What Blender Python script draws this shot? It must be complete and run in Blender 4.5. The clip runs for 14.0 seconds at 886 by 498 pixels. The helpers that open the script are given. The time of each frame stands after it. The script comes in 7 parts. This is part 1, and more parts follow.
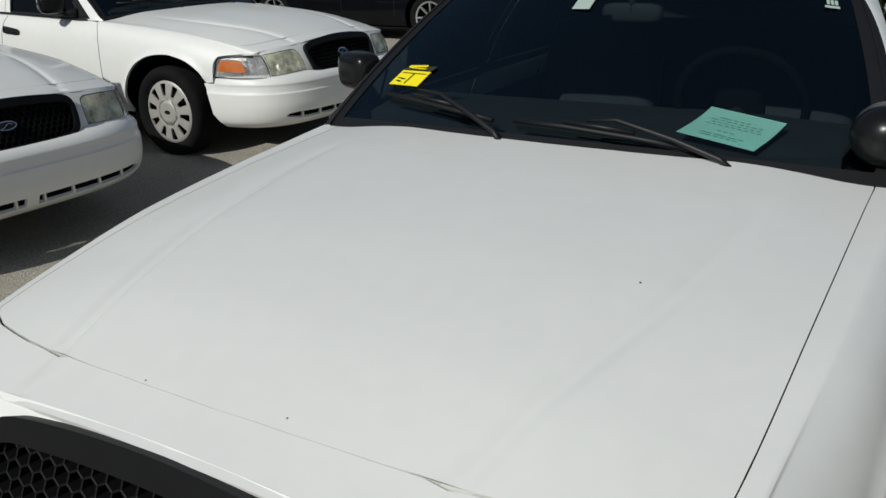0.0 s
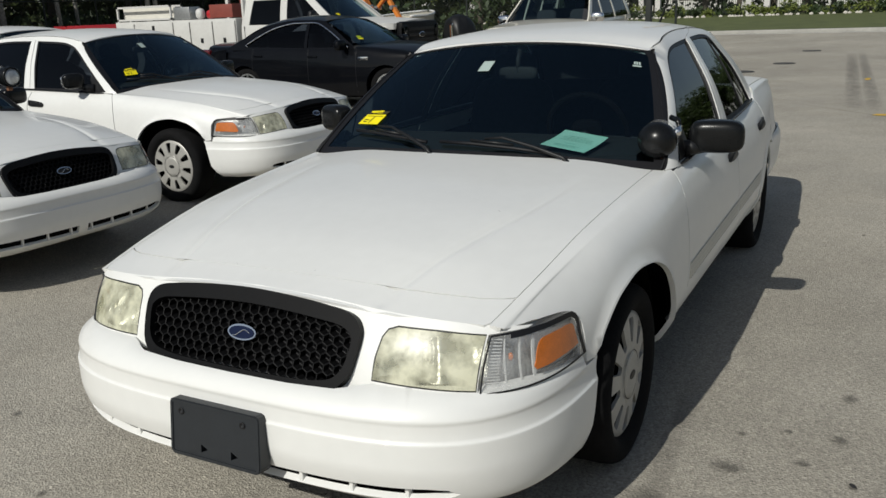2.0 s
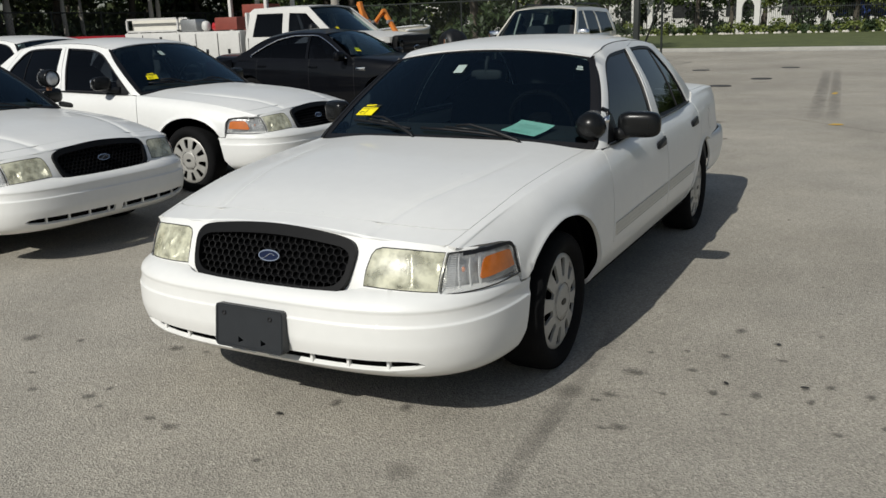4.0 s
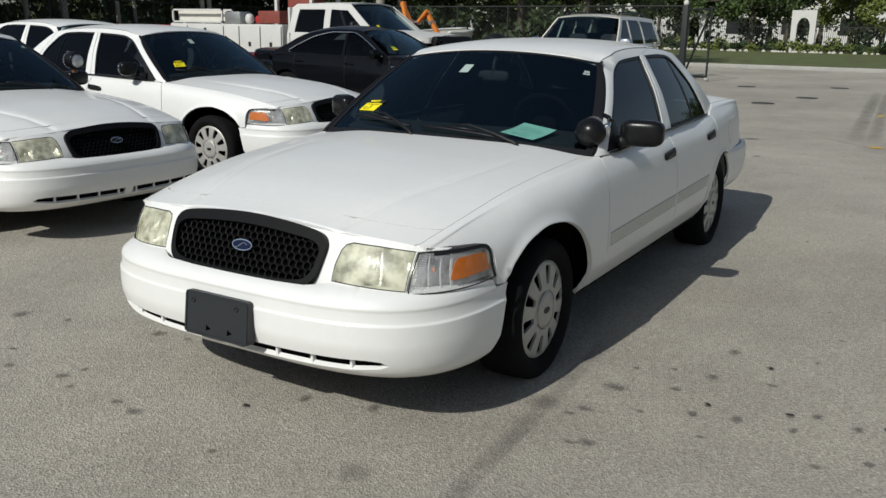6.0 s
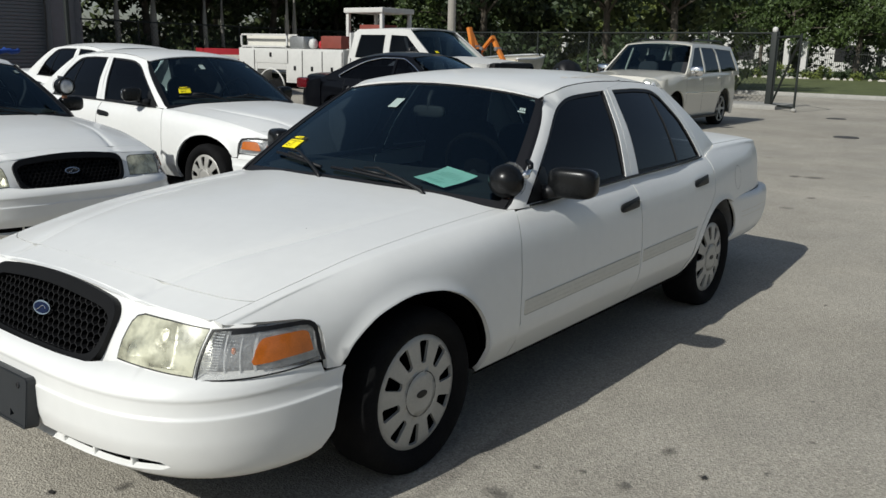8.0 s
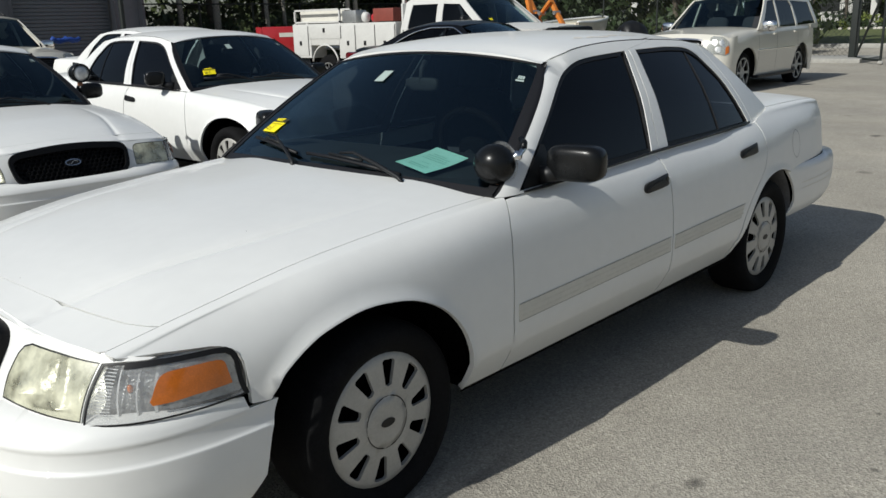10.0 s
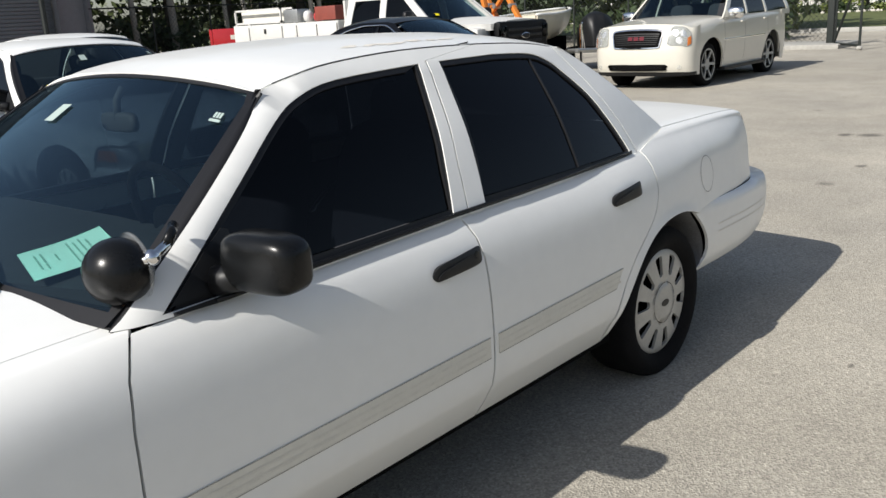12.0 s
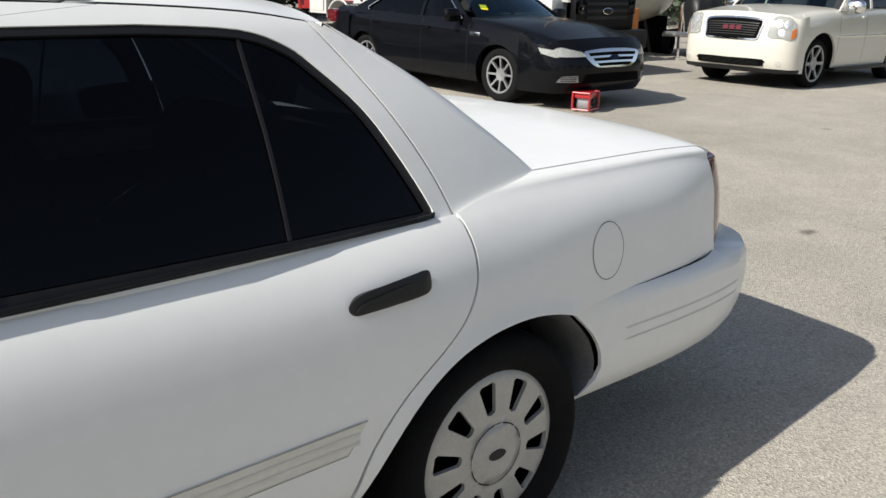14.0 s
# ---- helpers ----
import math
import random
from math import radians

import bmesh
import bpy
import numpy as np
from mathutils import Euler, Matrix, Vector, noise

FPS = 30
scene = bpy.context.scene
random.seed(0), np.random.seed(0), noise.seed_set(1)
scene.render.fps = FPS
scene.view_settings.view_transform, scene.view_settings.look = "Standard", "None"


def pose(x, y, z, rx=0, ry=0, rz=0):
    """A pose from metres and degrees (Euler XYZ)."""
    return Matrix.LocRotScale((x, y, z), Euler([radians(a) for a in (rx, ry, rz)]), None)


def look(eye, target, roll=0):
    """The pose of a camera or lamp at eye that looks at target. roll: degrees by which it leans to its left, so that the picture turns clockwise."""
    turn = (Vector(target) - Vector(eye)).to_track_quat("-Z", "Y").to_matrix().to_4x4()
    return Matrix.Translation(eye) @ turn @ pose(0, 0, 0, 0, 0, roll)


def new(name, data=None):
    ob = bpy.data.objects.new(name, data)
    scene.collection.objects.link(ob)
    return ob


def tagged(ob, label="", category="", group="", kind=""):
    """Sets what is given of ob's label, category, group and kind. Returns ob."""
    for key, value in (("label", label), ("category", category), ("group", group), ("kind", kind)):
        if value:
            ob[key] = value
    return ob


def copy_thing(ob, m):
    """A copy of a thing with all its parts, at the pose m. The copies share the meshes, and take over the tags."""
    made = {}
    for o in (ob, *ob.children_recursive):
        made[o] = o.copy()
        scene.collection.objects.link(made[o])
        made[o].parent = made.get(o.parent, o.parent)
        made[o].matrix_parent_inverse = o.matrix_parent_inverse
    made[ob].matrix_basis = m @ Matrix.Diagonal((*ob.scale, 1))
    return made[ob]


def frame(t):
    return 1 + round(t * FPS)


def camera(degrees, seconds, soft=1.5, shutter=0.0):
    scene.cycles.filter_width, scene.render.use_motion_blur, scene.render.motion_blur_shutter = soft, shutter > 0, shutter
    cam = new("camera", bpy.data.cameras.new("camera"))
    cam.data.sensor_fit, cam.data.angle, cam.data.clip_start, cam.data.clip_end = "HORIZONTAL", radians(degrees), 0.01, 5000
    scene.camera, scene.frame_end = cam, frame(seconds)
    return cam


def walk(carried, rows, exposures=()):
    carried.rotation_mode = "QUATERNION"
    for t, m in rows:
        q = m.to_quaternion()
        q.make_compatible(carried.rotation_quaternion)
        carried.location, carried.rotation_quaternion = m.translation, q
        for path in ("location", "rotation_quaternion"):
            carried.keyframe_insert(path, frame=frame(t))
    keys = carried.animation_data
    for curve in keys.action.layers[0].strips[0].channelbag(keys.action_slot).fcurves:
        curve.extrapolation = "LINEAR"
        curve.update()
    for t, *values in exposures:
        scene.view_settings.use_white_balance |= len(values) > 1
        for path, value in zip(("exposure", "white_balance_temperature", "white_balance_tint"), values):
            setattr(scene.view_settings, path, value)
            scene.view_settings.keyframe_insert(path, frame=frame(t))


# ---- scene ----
cam = camera(55.0, 14.0)
PATH = [
    (0, (3.01, 0.898, 1.482), (1.403, -0.067, 0.786), -1.3),
    (0.5, (3.273, 1.14, 1.536), (1.619, 0.184, 0.946), -3.9),
    (1, (3.556, 1.257, 1.533), (1.895, 0.296, 0.97), -3.6),
    (1.5, (3.857, 1.383, 1.551), (2.16, 0.509, 0.954), -2.5),
    (2, (4.137, 1.617, 1.543), (2.445, 0.701, 1.0), -2.3),
    (2.5, (4.388, 1.751, 1.564), (2.701, 0.818, 1.033), -2.1),
    (3, (4.65, 1.883, 1.59), (2.944, 0.989, 1.053), -2.3),
    (3.2, (4.723, 1.937, 1.578), (3.013, 1.043, 1.053), -1.9),
    (5.3, (5.041, 2.29, 1.488), (3.346, 1.363, 0.97), -1.8),
    (5.5, (4.987, 2.289, 1.483), (3.31, 1.347, 0.936), -1.6),
    (6, (4.742, 2.315, 1.494), (3.08, 1.323, 0.992), 0.9),
    (6.5, (4.494, 2.424, 1.499), (2.826, 1.425, 1.03), -1.9),
    (7, (4.291, 2.634, 1.509), (2.73, 1.499, 0.982), 0.5),
    (7.5, (4.017, 2.712, 1.505), (2.485, 1.524, 1.014), 2.1),
    (7.7, (3.895, 2.717, 1.532), (2.344, 1.541, 1.073), 1.4),
    (9.8, (3.193, 2.725, 1.507), (1.756, 1.428, 1.005), -0.7),
    (10, (3.106, 2.667, 1.503), (1.687, 1.356, 0.986), -1.6),
    (10.5, (2.771, 2.633, 1.497), (1.367, 1.322, 0.938), -3.0),
    (11, (2.399, 2.546, 1.486), (1.001, 1.243, 0.897), 0.3),
    (11.5, (2.012, 2.442, 1.505), (0.571, 1.162, 0.968), -2.3),
    (12, (1.599, 2.45, 1.49), (0.174, 1.15, 0.962), -3.3),
    (12.5, (1.219, 2.413, 1.452), (-0.205, 1.137, 0.865), 0.1),
    (13, (0.79, 2.331, 1.472), (-0.639, 1.081, 0.843), -2.4),
    (13.5, (0.376, 2.364, 1.486), (-0.952, 0.99, 0.897), -1.1),
    (14, (-0.094, 2.242, 1.447), (-1.332, 0.79, 0.848), 1.6),
]
walk(cam, [(t, look(eye, target, roll)) for t, eye, target, roll in PATH],
     [(0, -0.30, 6220, 6), (0.5, -0.58, 6300, 6), (1, -0.14, 6320, 7), (2, -0.16, 6320, 7), (3, -0.11, 6350, 8), (6.5, -0.08, 6170, 7), (10, 0.10, 6180, 7),
      (11.2, 0.18, 6330, 9), (12, 0.66, 6350, 10), (12.5, 0.88, 6370, 10), (13, 0.98, 6390, 10), (14, 0.76, 6400, 10)])

# ---- world, sun, exposure ----
SUN_TO = Vector((1.25, -0.172, 1.0)).normalized()
world = bpy.data.worlds.new("sky")
scene.world = world
world.use_nodes = True
wn = world.node_tree.nodes
sky = wn.new("ShaderNodeTexSky")
sky.sky_type = "NISHITA"
sky.sun_disc = False
sky.sun_elevation = math.asin(SUN_TO.z)
sky.sun_rotation = math.atan2(SUN_TO.x, SUN_TO.y)
sky.air_density, sky.dust_density = 1.0, 1.3
wn["Background"].inputs["Strength"].default_value = 0.065
soft = wn.new("ShaderNodeHueSaturation")
soft.inputs["Saturation"].default_value = 0.78
world.node_tree.links.new(sky.outputs[0], soft.inputs["Color"])
world.node_tree.links.new(soft.outputs[0], wn["Background"].inputs[0])
sun = new("sun", bpy.data.lights.new("sun", "SUN"))
sun.data.energy, sun.data.angle, sun.data.color = 3.6, radians(0.55), (1.0, 0.95, 0.87)
sun.rotation_euler = SUN_TO.to_track_quat("Z", "Y").to_euler()
scene.view_settings.exposure = 0.0


# ---- materials ----
def material(name, color, rough=0.5, metal=0.0, coat=0.0, vary=0.0, scale=8.0, bump=0.0, bump_scale=60.0, spec=0.5, detail=6.0):
    """A principled surface whose colour wanders by `vary` at two scales, with a fine relief."""
    m = bpy.data.materials.new(name)
    m.use_nodes = True
    n, l = m.node_tree.nodes, m.node_tree.links
    b = n["Principled BSDF"]
    b.inputs["Roughness"].default_value = rough
    b.inputs["Metallic"].default_value = metal
    b.inputs["Coat Weight"].default_value = coat
    b.inputs["Coat Roughness"].default_value = 0.05
    b.inputs["Specular IOR Level"].default_value = spec
    b.inputs["Base Color"].default_value = (*color, 1)
    co = n.new("ShaderNodeTexCoord")
    if vary:
        mix = n.new("ShaderNodeMix")
        mix.data_type = "RGBA"
        mix.inputs["A"].default_value = (*[c * (1 - vary) for c in color], 1)
        mix.inputs["B"].default_value = (*[min(1, c * (1 + vary)) for c in color], 1)
        one, two = n.new("ShaderNodeTexNoise"), n.new("ShaderNodeTexNoise")
        one.inputs["Scale"].default_value, two.inputs["Scale"].default_value = scale, scale * 9
        one.inputs["Detail"].default_value = detail
        add = n.new("ShaderNodeMath")
        add.operation = "MULTIPLY_ADD"
        add.inputs[1].default_value = 0.45
        half = n.new("ShaderNodeMath")
        half.operation = "MULTIPLY"
        half.inputs[1].default_value = 0.55
        l.new(co.outputs["Object"], one.inputs["Vector"])
        l.new(co.outputs["Object"], two.inputs["Vector"])
        l.new(one.outputs["Fac"], half.inputs[0])
        l.new(two.outputs["Fac"], add.inputs[0])
        l.new(half.outputs[0], add.inputs[2])
        ramp = n.new("ShaderNodeMapRange")
        ramp.inputs["From Min"].default_value, ramp.inputs["From Max"].default_value = 0.3, 0.7
        l.new(add.outputs[0], ramp.inputs["Value"])
        l.new(ramp.outputs[0], mix.inputs["Factor"])
        l.new(mix.outputs["Result"], b.inputs["Base Color"])
    if bump:
        tex, bp = n.new("ShaderNodeTexNoise"), n.new("ShaderNodeBump")
        tex.inputs["Scale"].default_value = bump_scale
        tex.inputs["Detail"].default_value = 4
        bp.inputs["Strength"].default_value = bump
        bp.inputs["Distance"].default_value = 0.01
        l.new(co.outputs["Object"], tex.inputs["Vector"])
        l.new(tex.outputs["Fac"], bp.inputs["Height"])
        l.new(bp.outputs["Normal"], b.inputs["Normal"])
    return m


def glass(name, tint, rough=0.01, ior=1.5, sheen=(0.86, 0.88, 0.9)):
    """Thin tinted glass: see-through, with a mirror sheen that grows at a slant."""
    m = bpy.data.materials.new(name)
    m.use_nodes = True
    n, l = m.node_tree.nodes, m.node_tree.links
    n.remove(n["Principled BSDF"])
    clear, shine, mix, fr = (n.new("ShaderNode" + k) for k in ("BsdfTransparent", "BsdfGlossy", "MixShader", "Fresnel"))
    clear.inputs["Color"].default_value = (*tint, 1)
    shine.inputs["Roughness"].default_value = rough
    shine.inputs["Color"].default_value = (*sheen, 1)
    fr.inputs["IOR"].default_value = ior
    l.new(fr.outputs[0], mix.inputs[0])
    l.new(clear.outputs[0], mix.inputs[1])
    l.new(shine.outputs[0], mix.inputs[2])
    l.new(mix.outputs[0], n["Material Output"].inputs[0])
    return m


WHITE = material("white_paint", (0.80, 0.80, 0.775), 0.42, coat=0.35, vary=0.025, scale=2.0)
PEARL = material("pearl_paint", (0.64, 0.615, 0.54), 0.3, coat=0.8, vary=0.02, scale=2.0)
BLACK_PAINT = material("black_paint", (0.004, 0.0045, 0.006), 0.35, coat=0.35, vary=0.2, scale=3.0, spec=0.03)
RED_PAINT = material("red_paint", (0.42, 0.015, 0.02), 0.3, coat=0.6, vary=0.1)
PLASTIC = material("black_plastic", (0.009, 0.0095, 0.0105), 0.45, vary=0.2, scale=20, bump=0.05, bump_scale=400, spec=0.35)
BRACKET = material("grey_plastic", (0.017, 0.020, 0.024), 0.5, vary=0.15, scale=20, bump=0.05, bump_scale=300)
RUBBER = material("tyre_rubber", (0.009, 0.009, 0.0095), 0.9, vary=0.3, scale=12, bump=0.2, bump_scale=150, spec=0.12)
SEAL = material("rubber_seal", (0.008, 0.008, 0.0095), 0.5, vary=0.2, scale=15, spec=0.35)
# near-black of the wheel liners, also the painted shade behind the bumper slots
LINER = material("liner_and_hollow_black", (0.004, 0.004, 0.004), 0.95, vary=0.2, scale=10, spec=0.05)
GLOSS = material("glossy_black_plastic", (0.007, 0.0075, 0.008), 0.26, vary=0.2, scale=20, bump=0.03, bump_scale=300, spec=0.25)
ARCH_LINER = material("arch_liner_plastic", (0.11, 0.11, 0.112), 0.8, vary=0.3, scale=14, spec=0.2)
CABIN = material("cabin_trim", (0.018, 0.0185, 0.02), 0.75, vary=0.25, scale=10, bump=0.1, bump_scale=200)
SEATS = material("seat_cloth", (0.035, 0.036, 0.042), 0.95, vary=0.25, scale=40, bump=0.2, bump_scale=500)
COVER = material("wheel_cover_paint", (0.45, 0.44, 0.41), 0.45, metal=0.25, vary=0.12, scale=12)
CHROME = material("chrome", (0.82, 0.82, 0.82), 0.08, metal=1.0)
STEEL = material("galvanised_steel", (0.42, 0.43, 0.43), 0.45, metal=0.8, vary=0.15, scale=20)
AMBER = material("amber_plastic", (0.52, 0.135, 0.012), 0.2, coat=0.8, vary=0.22, scale=25)
REDLENS = material("red_lens", (0.11, 0.006, 0.009), 0.15, coat=0.8, vary=0.1)
BLUE = material("blue_enamel", (0.006, 0.012, 0.04), 0.45, vary=0.1, spec=0.12)
YELLOW = material("yellow_paper", (0.85, 0.72, 0.0), 0.7, vary=0.04, scale=30)
PAPER = material("green_paper", (0.52, 0.86, 0.73), 0.8, vary=0.03, scale=20)
LABEL = material("pale_label", (0.36, 0.44, 0.41), 0.6, vary=0.05, scale=30)
INK = material("black_ink", (0.01, 0.01, 0.01), 0.7)
WINDSHIELD = glass("windshield_glass", (0.37, 0.51, 0.53), ior=1.6, sheen=(0.62, 0.86, 1.0))
TINTED = glass("tinted_glass", (0.045, 0.056, 0.072), ior=1.30)
MOULD = material("old_moulding", (0.70, 0.675, 0.60), 0.6, vary=0.06, scale=6)
GRILLE = material("grille_plastic", (0.005, 0.005, 0.0055), 0.5, vary=0.2, scale=20, spec=0.16)
GLUE = material("adhesive_residue", (0.675, 0.65, 0.575), 0.8, vary=0.1, scale=30)


# ---- building helpers ----
def mesh_ob(name, verts, faces, mat, parent=None, label="", smooth=True, normals=None, sharp=()):
    me = bpy.data.meshes.new(name)
    me.from_pydata([tuple(v) for v in verts], [], [tuple(f) for f in faces])
    me.materials.append(mat)
    me.polygons.foreach_set("use_smooth", [smooth] * len(me.polygons))
    me.update()
    for e in me.edges if sharp else ():
        if frozenset(e.vertices) in sharp:
            e.use_edge_sharp = True
    if normals is not None:
        me.normals_split_custom_set([tuple(n) for n in normals])
    ob = new(name, me)
    ob.parent = parent
    if label:
        ob["label"] = label
    return ob


def part(name, bm, mat, parent=None, label="", smooth=False):
    me = bpy.data.meshes.new(name)
    bm.to_mesh(me)
    bm.free()
    me.materials.append(mat)
    if smooth:
        me.polygons.foreach_set("use_smooth", [True] * len(me.polygons))
        me.set_sharp_from_angle(angle=radians(40))
    ob = new(name, me)
    ob.parent = parent
    if label:
        ob["label"] = label
    return ob


def box(bm, lo, hi, bevel=0.0, m=None):
    """A box from corner to corner, with rounded edges, into bm."""
    lo, hi = Vector(lo), Vector(hi)
    c, s = (lo + hi) / 2, hi - lo
    made = bmesh.ops.create_cube(bm, size=1.0, matrix=(m or Matrix()) @ Matrix.Translation(c) @ Matrix.Diagonal((*s, 1)))["verts"]
    if bevel:
        edges = list({e for v in made for e in v.link_edges})
        bmesh.ops.bevel(bm, geom=edges, offset=bevel, segments=2, affect="EDGES", profile=0.6)
    return bm


def boxpart(name, lo, hi, mat, parent=None, bevel=0.01, label="", m=None):
    return part(name, box(bmesh.new(), lo, hi, bevel, m), mat, parent, label, smooth=True)


def rod(bm, a, b, r, n=8, r2=None):
    a, b = Vector(a), Vector(b)
    q = (b - a).to_track_quat("Z", "Y").to_matrix().to_4x4()
    bmesh.ops.create_cone(bm, cap_ends=True, segments=n, radius1=r, radius2=r if r2 is None else r2, depth=(b - a).length,
                          matrix=Matrix.Translation((a + b) / 2) @ q)
    return bm


def lathe(profile, axis="y", n=36, centre=(0, 0, 0)):
    """Spin (radius, along) pairs round an axis; verts and quads."""
    verts, faces = [], []
    for k in range(n):
        c, s = math.cos(2 * math.pi * k / n), math.sin(2 * math.pi * k / n)
        for r, d in profile:
            p = {"y": (r * c, d, r * s), "z": (r * c, r * s, d), "x": (d, r * c, r * s)}[axis]
            verts.append((p[0] + centre[0], p[1] + centre[1], p[2] + centre[2]))
    w = len(profile)
    for k in range(n):
        for j in range(w - 1):
            a, b = k * w + j, ((k + 1) % n) * w + j
            faces.append((a, b, b + 1, a + 1))
    return verts, faces


def dense(points, step, closed=True):
    out = []
    pts = list(points)
    for p, q in zip(pts, pts[1:] + pts[:1] if closed else pts[1:]):
        n = max(1, int(math.ceil(math.hypot(q[0] - p[0], q[1] - p[1]) / step)))
        out += [(p[0] + (q[0] - p[0]) * k / n, p[1] + (q[1] - p[1]) * k / n) for k in range(n)]
    return out if closed else out + [pts[-1]]


def spline(points, n=6, closed=False):
    """A smooth curve through 2-D points."""
    p = [np.array(a, float) for a in points]
    out = []
    count = len(p) if closed else len(p) - 1
    for i in range(count):
        a, b, c, d = (p[(i + k) % len(p)] if closed else p[min(max(i + k, 0), len(p) - 1)] for k in (-1, 0, 1, 2))
        for j in range(n):
            t = j / n
            out.append(tuple(0.5 * (2 * b + (c - a) * t + (2 * a - 5 * b + 4 * c - d) * t * t + (3 * b - a - 3 * c + d) * t ** 3)))
    return out if closed else out + [tuple(p[-1])]


def inside(poly, x, y):
    hit = np.zeros(np.shape(x), bool)
    for (x0, y0), (x1, y1) in zip(poly, poly[1:] + poly[:1]):
        if y0 != y1:
            hit ^= ((y0 > y) != (y1 > y)) & (x < (x1 - x0) * (y - y0) / (y1 - y0) + x0)
    return hit


def patch(name, fn, outer, mat, parent, holes=(), step=0.05, thick=0.012, flip=False, label="", edge=None, rows=(), also=()):
    """A panel cut out of the surface fn(p, q): an outline and holes in p, q, with a rim turned inwards."""
    loops = [dense(lp, edge or step) for lp in (outer, *holes)]
    pts, edges, spans = [], [], []
    for lp in loops:
        k = len(pts)
        pts += lp
        edges += [(k + i, k + (i + 1) % len(lp)) for i in range(len(lp))]
        spans.append((k, len(lp)))
    o = np.array(loops[0])
    (p0, q0), (p1, q1) = o.min(0), o.max(0)
    gp, gq = np.meshgrid(np.arange(p0 + step / 2, p1, step), np.arange(q0 + step / 2, q1, step))
    gp, gq = gp.ravel(), gq.ravel()
    free = np.ones(len(gq), bool)
    for r in rows:
        free &= np.abs(gq - r) > 0.5 * step
    gp, gq = gp[free], gq[free]
    for r in rows:
        clear = np.ones(len(gq), bool)
        line = np.arange(p0 + step / 2, p1, step)
        gp, gq = np.r_[gp[clear], line], np.r_[gq[clear], np.full(len(line), r)]
    keep = inside(loops[0], gp, gq)
    for h in loops[1:]:
        keep &= ~inside(h, gp, gq)
    gp, gq = gp[keep], gq[keep]
    pts += list(also)
    border = np.array(pts)
    if len(gp):
        far = np.array([((border - (a, b)) ** 2).sum(1).min() for a, b in zip(gp, gq)]) > (0.45 * step) ** 2
        pts += list(zip(gp[far], gq[far]))
    from mathutils import geometry
    flat, _, tris, orig, _, _ = geometry.delaunay_2d_cdt([Vector(p) for p in pts], edges, [], 0, 1e-7)
    back = {}
    for i, src in enumerate(orig):
        for k in src:
            back[k] = i
    uv = np.array([tuple(v) for v in flat])
    cen = np.array([uv[list(t)].mean(0) for t in tris])
    keep = inside(loops[0], cen[:, 0], cen[:, 1])
    for h in loops[1:]:
        keep &= ~inside(h, cen[:, 0], cen[:, 1])
    tris = [list(t) for t, k in zip(tris, keep) if k]
    pos = [np.array(fn(a, b), float) for a, b in uv]
    nor = []
    e = 2e-3
    for a, b in uv:
        n = np.cross(np.array(fn(a + e, b)) - np.array(fn(a - e, b)), np.array(fn(a, b + e)) - np.array(fn(a, b - e)))
        nor.append((-1 if flip else 1) * n / (np.linalg.norm(n) + 1e-12))
    faces, split = [], []
    for t in tris:
        a, b, c = (uv[i] for i in t)
        ccw = (b[0] - a[0]) * (c[1] - a[1]) - (b[1] - a[1]) * (c[0] - a[0]) > 0
        t = t if ccw != flip else t[::-1]
        faces.append(t)
        split += [nor[i] for i in t]
    verts = list(pos)
    if thick:
        for k, count in spans:
            ring = [back[k + i] for i in range(count)]
            rim = len(verts)
            for i in ring:
                verts.append(pos[i] - nor[i] * thick)
            for i in range(count):
                j = (i + 1) % count
                if ring[i] == ring[j]:
                    continue
                f = (ring[i], rim + i, rim + j, ring[j])
                a, b, c = (verts[v] for v in f[:3])
                n = np.cross(np.array(b) - a, np.array(c) - a)
                n = n / (np.linalg.norm(n) + 1e-12)
                faces.append(f)
                mixn = n
                split += [mixn] * 4
    sharp = {frozenset((back[k + i], back[k + (i + 1) % count])) for k, count in spans for i in range(count)} if thick else ()
    return mesh_ob(name, verts, faces, mat, parent, label, True, split, sharp)


def shrink(loop, d):
    """The loop moved inwards by d."""
    arr = np.array(loop)
    c, small = arr.mean(0), []
    for i in range(len(arr)):
        t = arr[(i + 1) % len(arr)] - arr[i - 1]
        nrm = np.array((t[1], -t[0])) / (np.linalg.norm(t) + 1e-9)
        nrm = nrm if nrm @ (c - arr[i]) > 0 else -nrm
        small.append(tuple(arr[i] + nrm * d))
    return small


def pchip(xs, ys):
    """A smooth, never overshooting curve through points, as a function."""
    order = np.argsort(xs)
    x, y = np.array(xs, float)[order], np.array(ys, float)[order]
    h, d = np.diff(x), np.diff(y) / np.diff(x)
    m = np.zeros(len(x))
    for i in range(1, len(x) - 1):
        if d[i - 1] * d[i] > 0:
            w1, w2 = 2 * h[i] + h[i - 1], h[i] + 2 * h[i - 1]
            m[i] = (w1 + w2) / (w1 / d[i - 1] + w2 / d[i])
    m[0], m[-1] = d[0], d[-1]

    def at(v):
        v = min(max(v, x[0] - 0.15), x[-1] + 0.15)
        if v <= x[0]:
            return y[0] + m[0] * (v - x[0])
        if v >= x[-1]:
            return y[-1] + m[-1] * (v - x[-1])
        i = int(np.searchsorted(x, v) - 1)
        t = (v - x[i]) / h[i]
        return (y[i] * (1 + 2 * t) * (1 - t) ** 2 + h[i] * m[i] * t * (1 - t) ** 2
                + y[i + 1] * t * t * (3 - 2 * t) + h[i] * m[i + 1] * t * t * (t - 1))
    return at


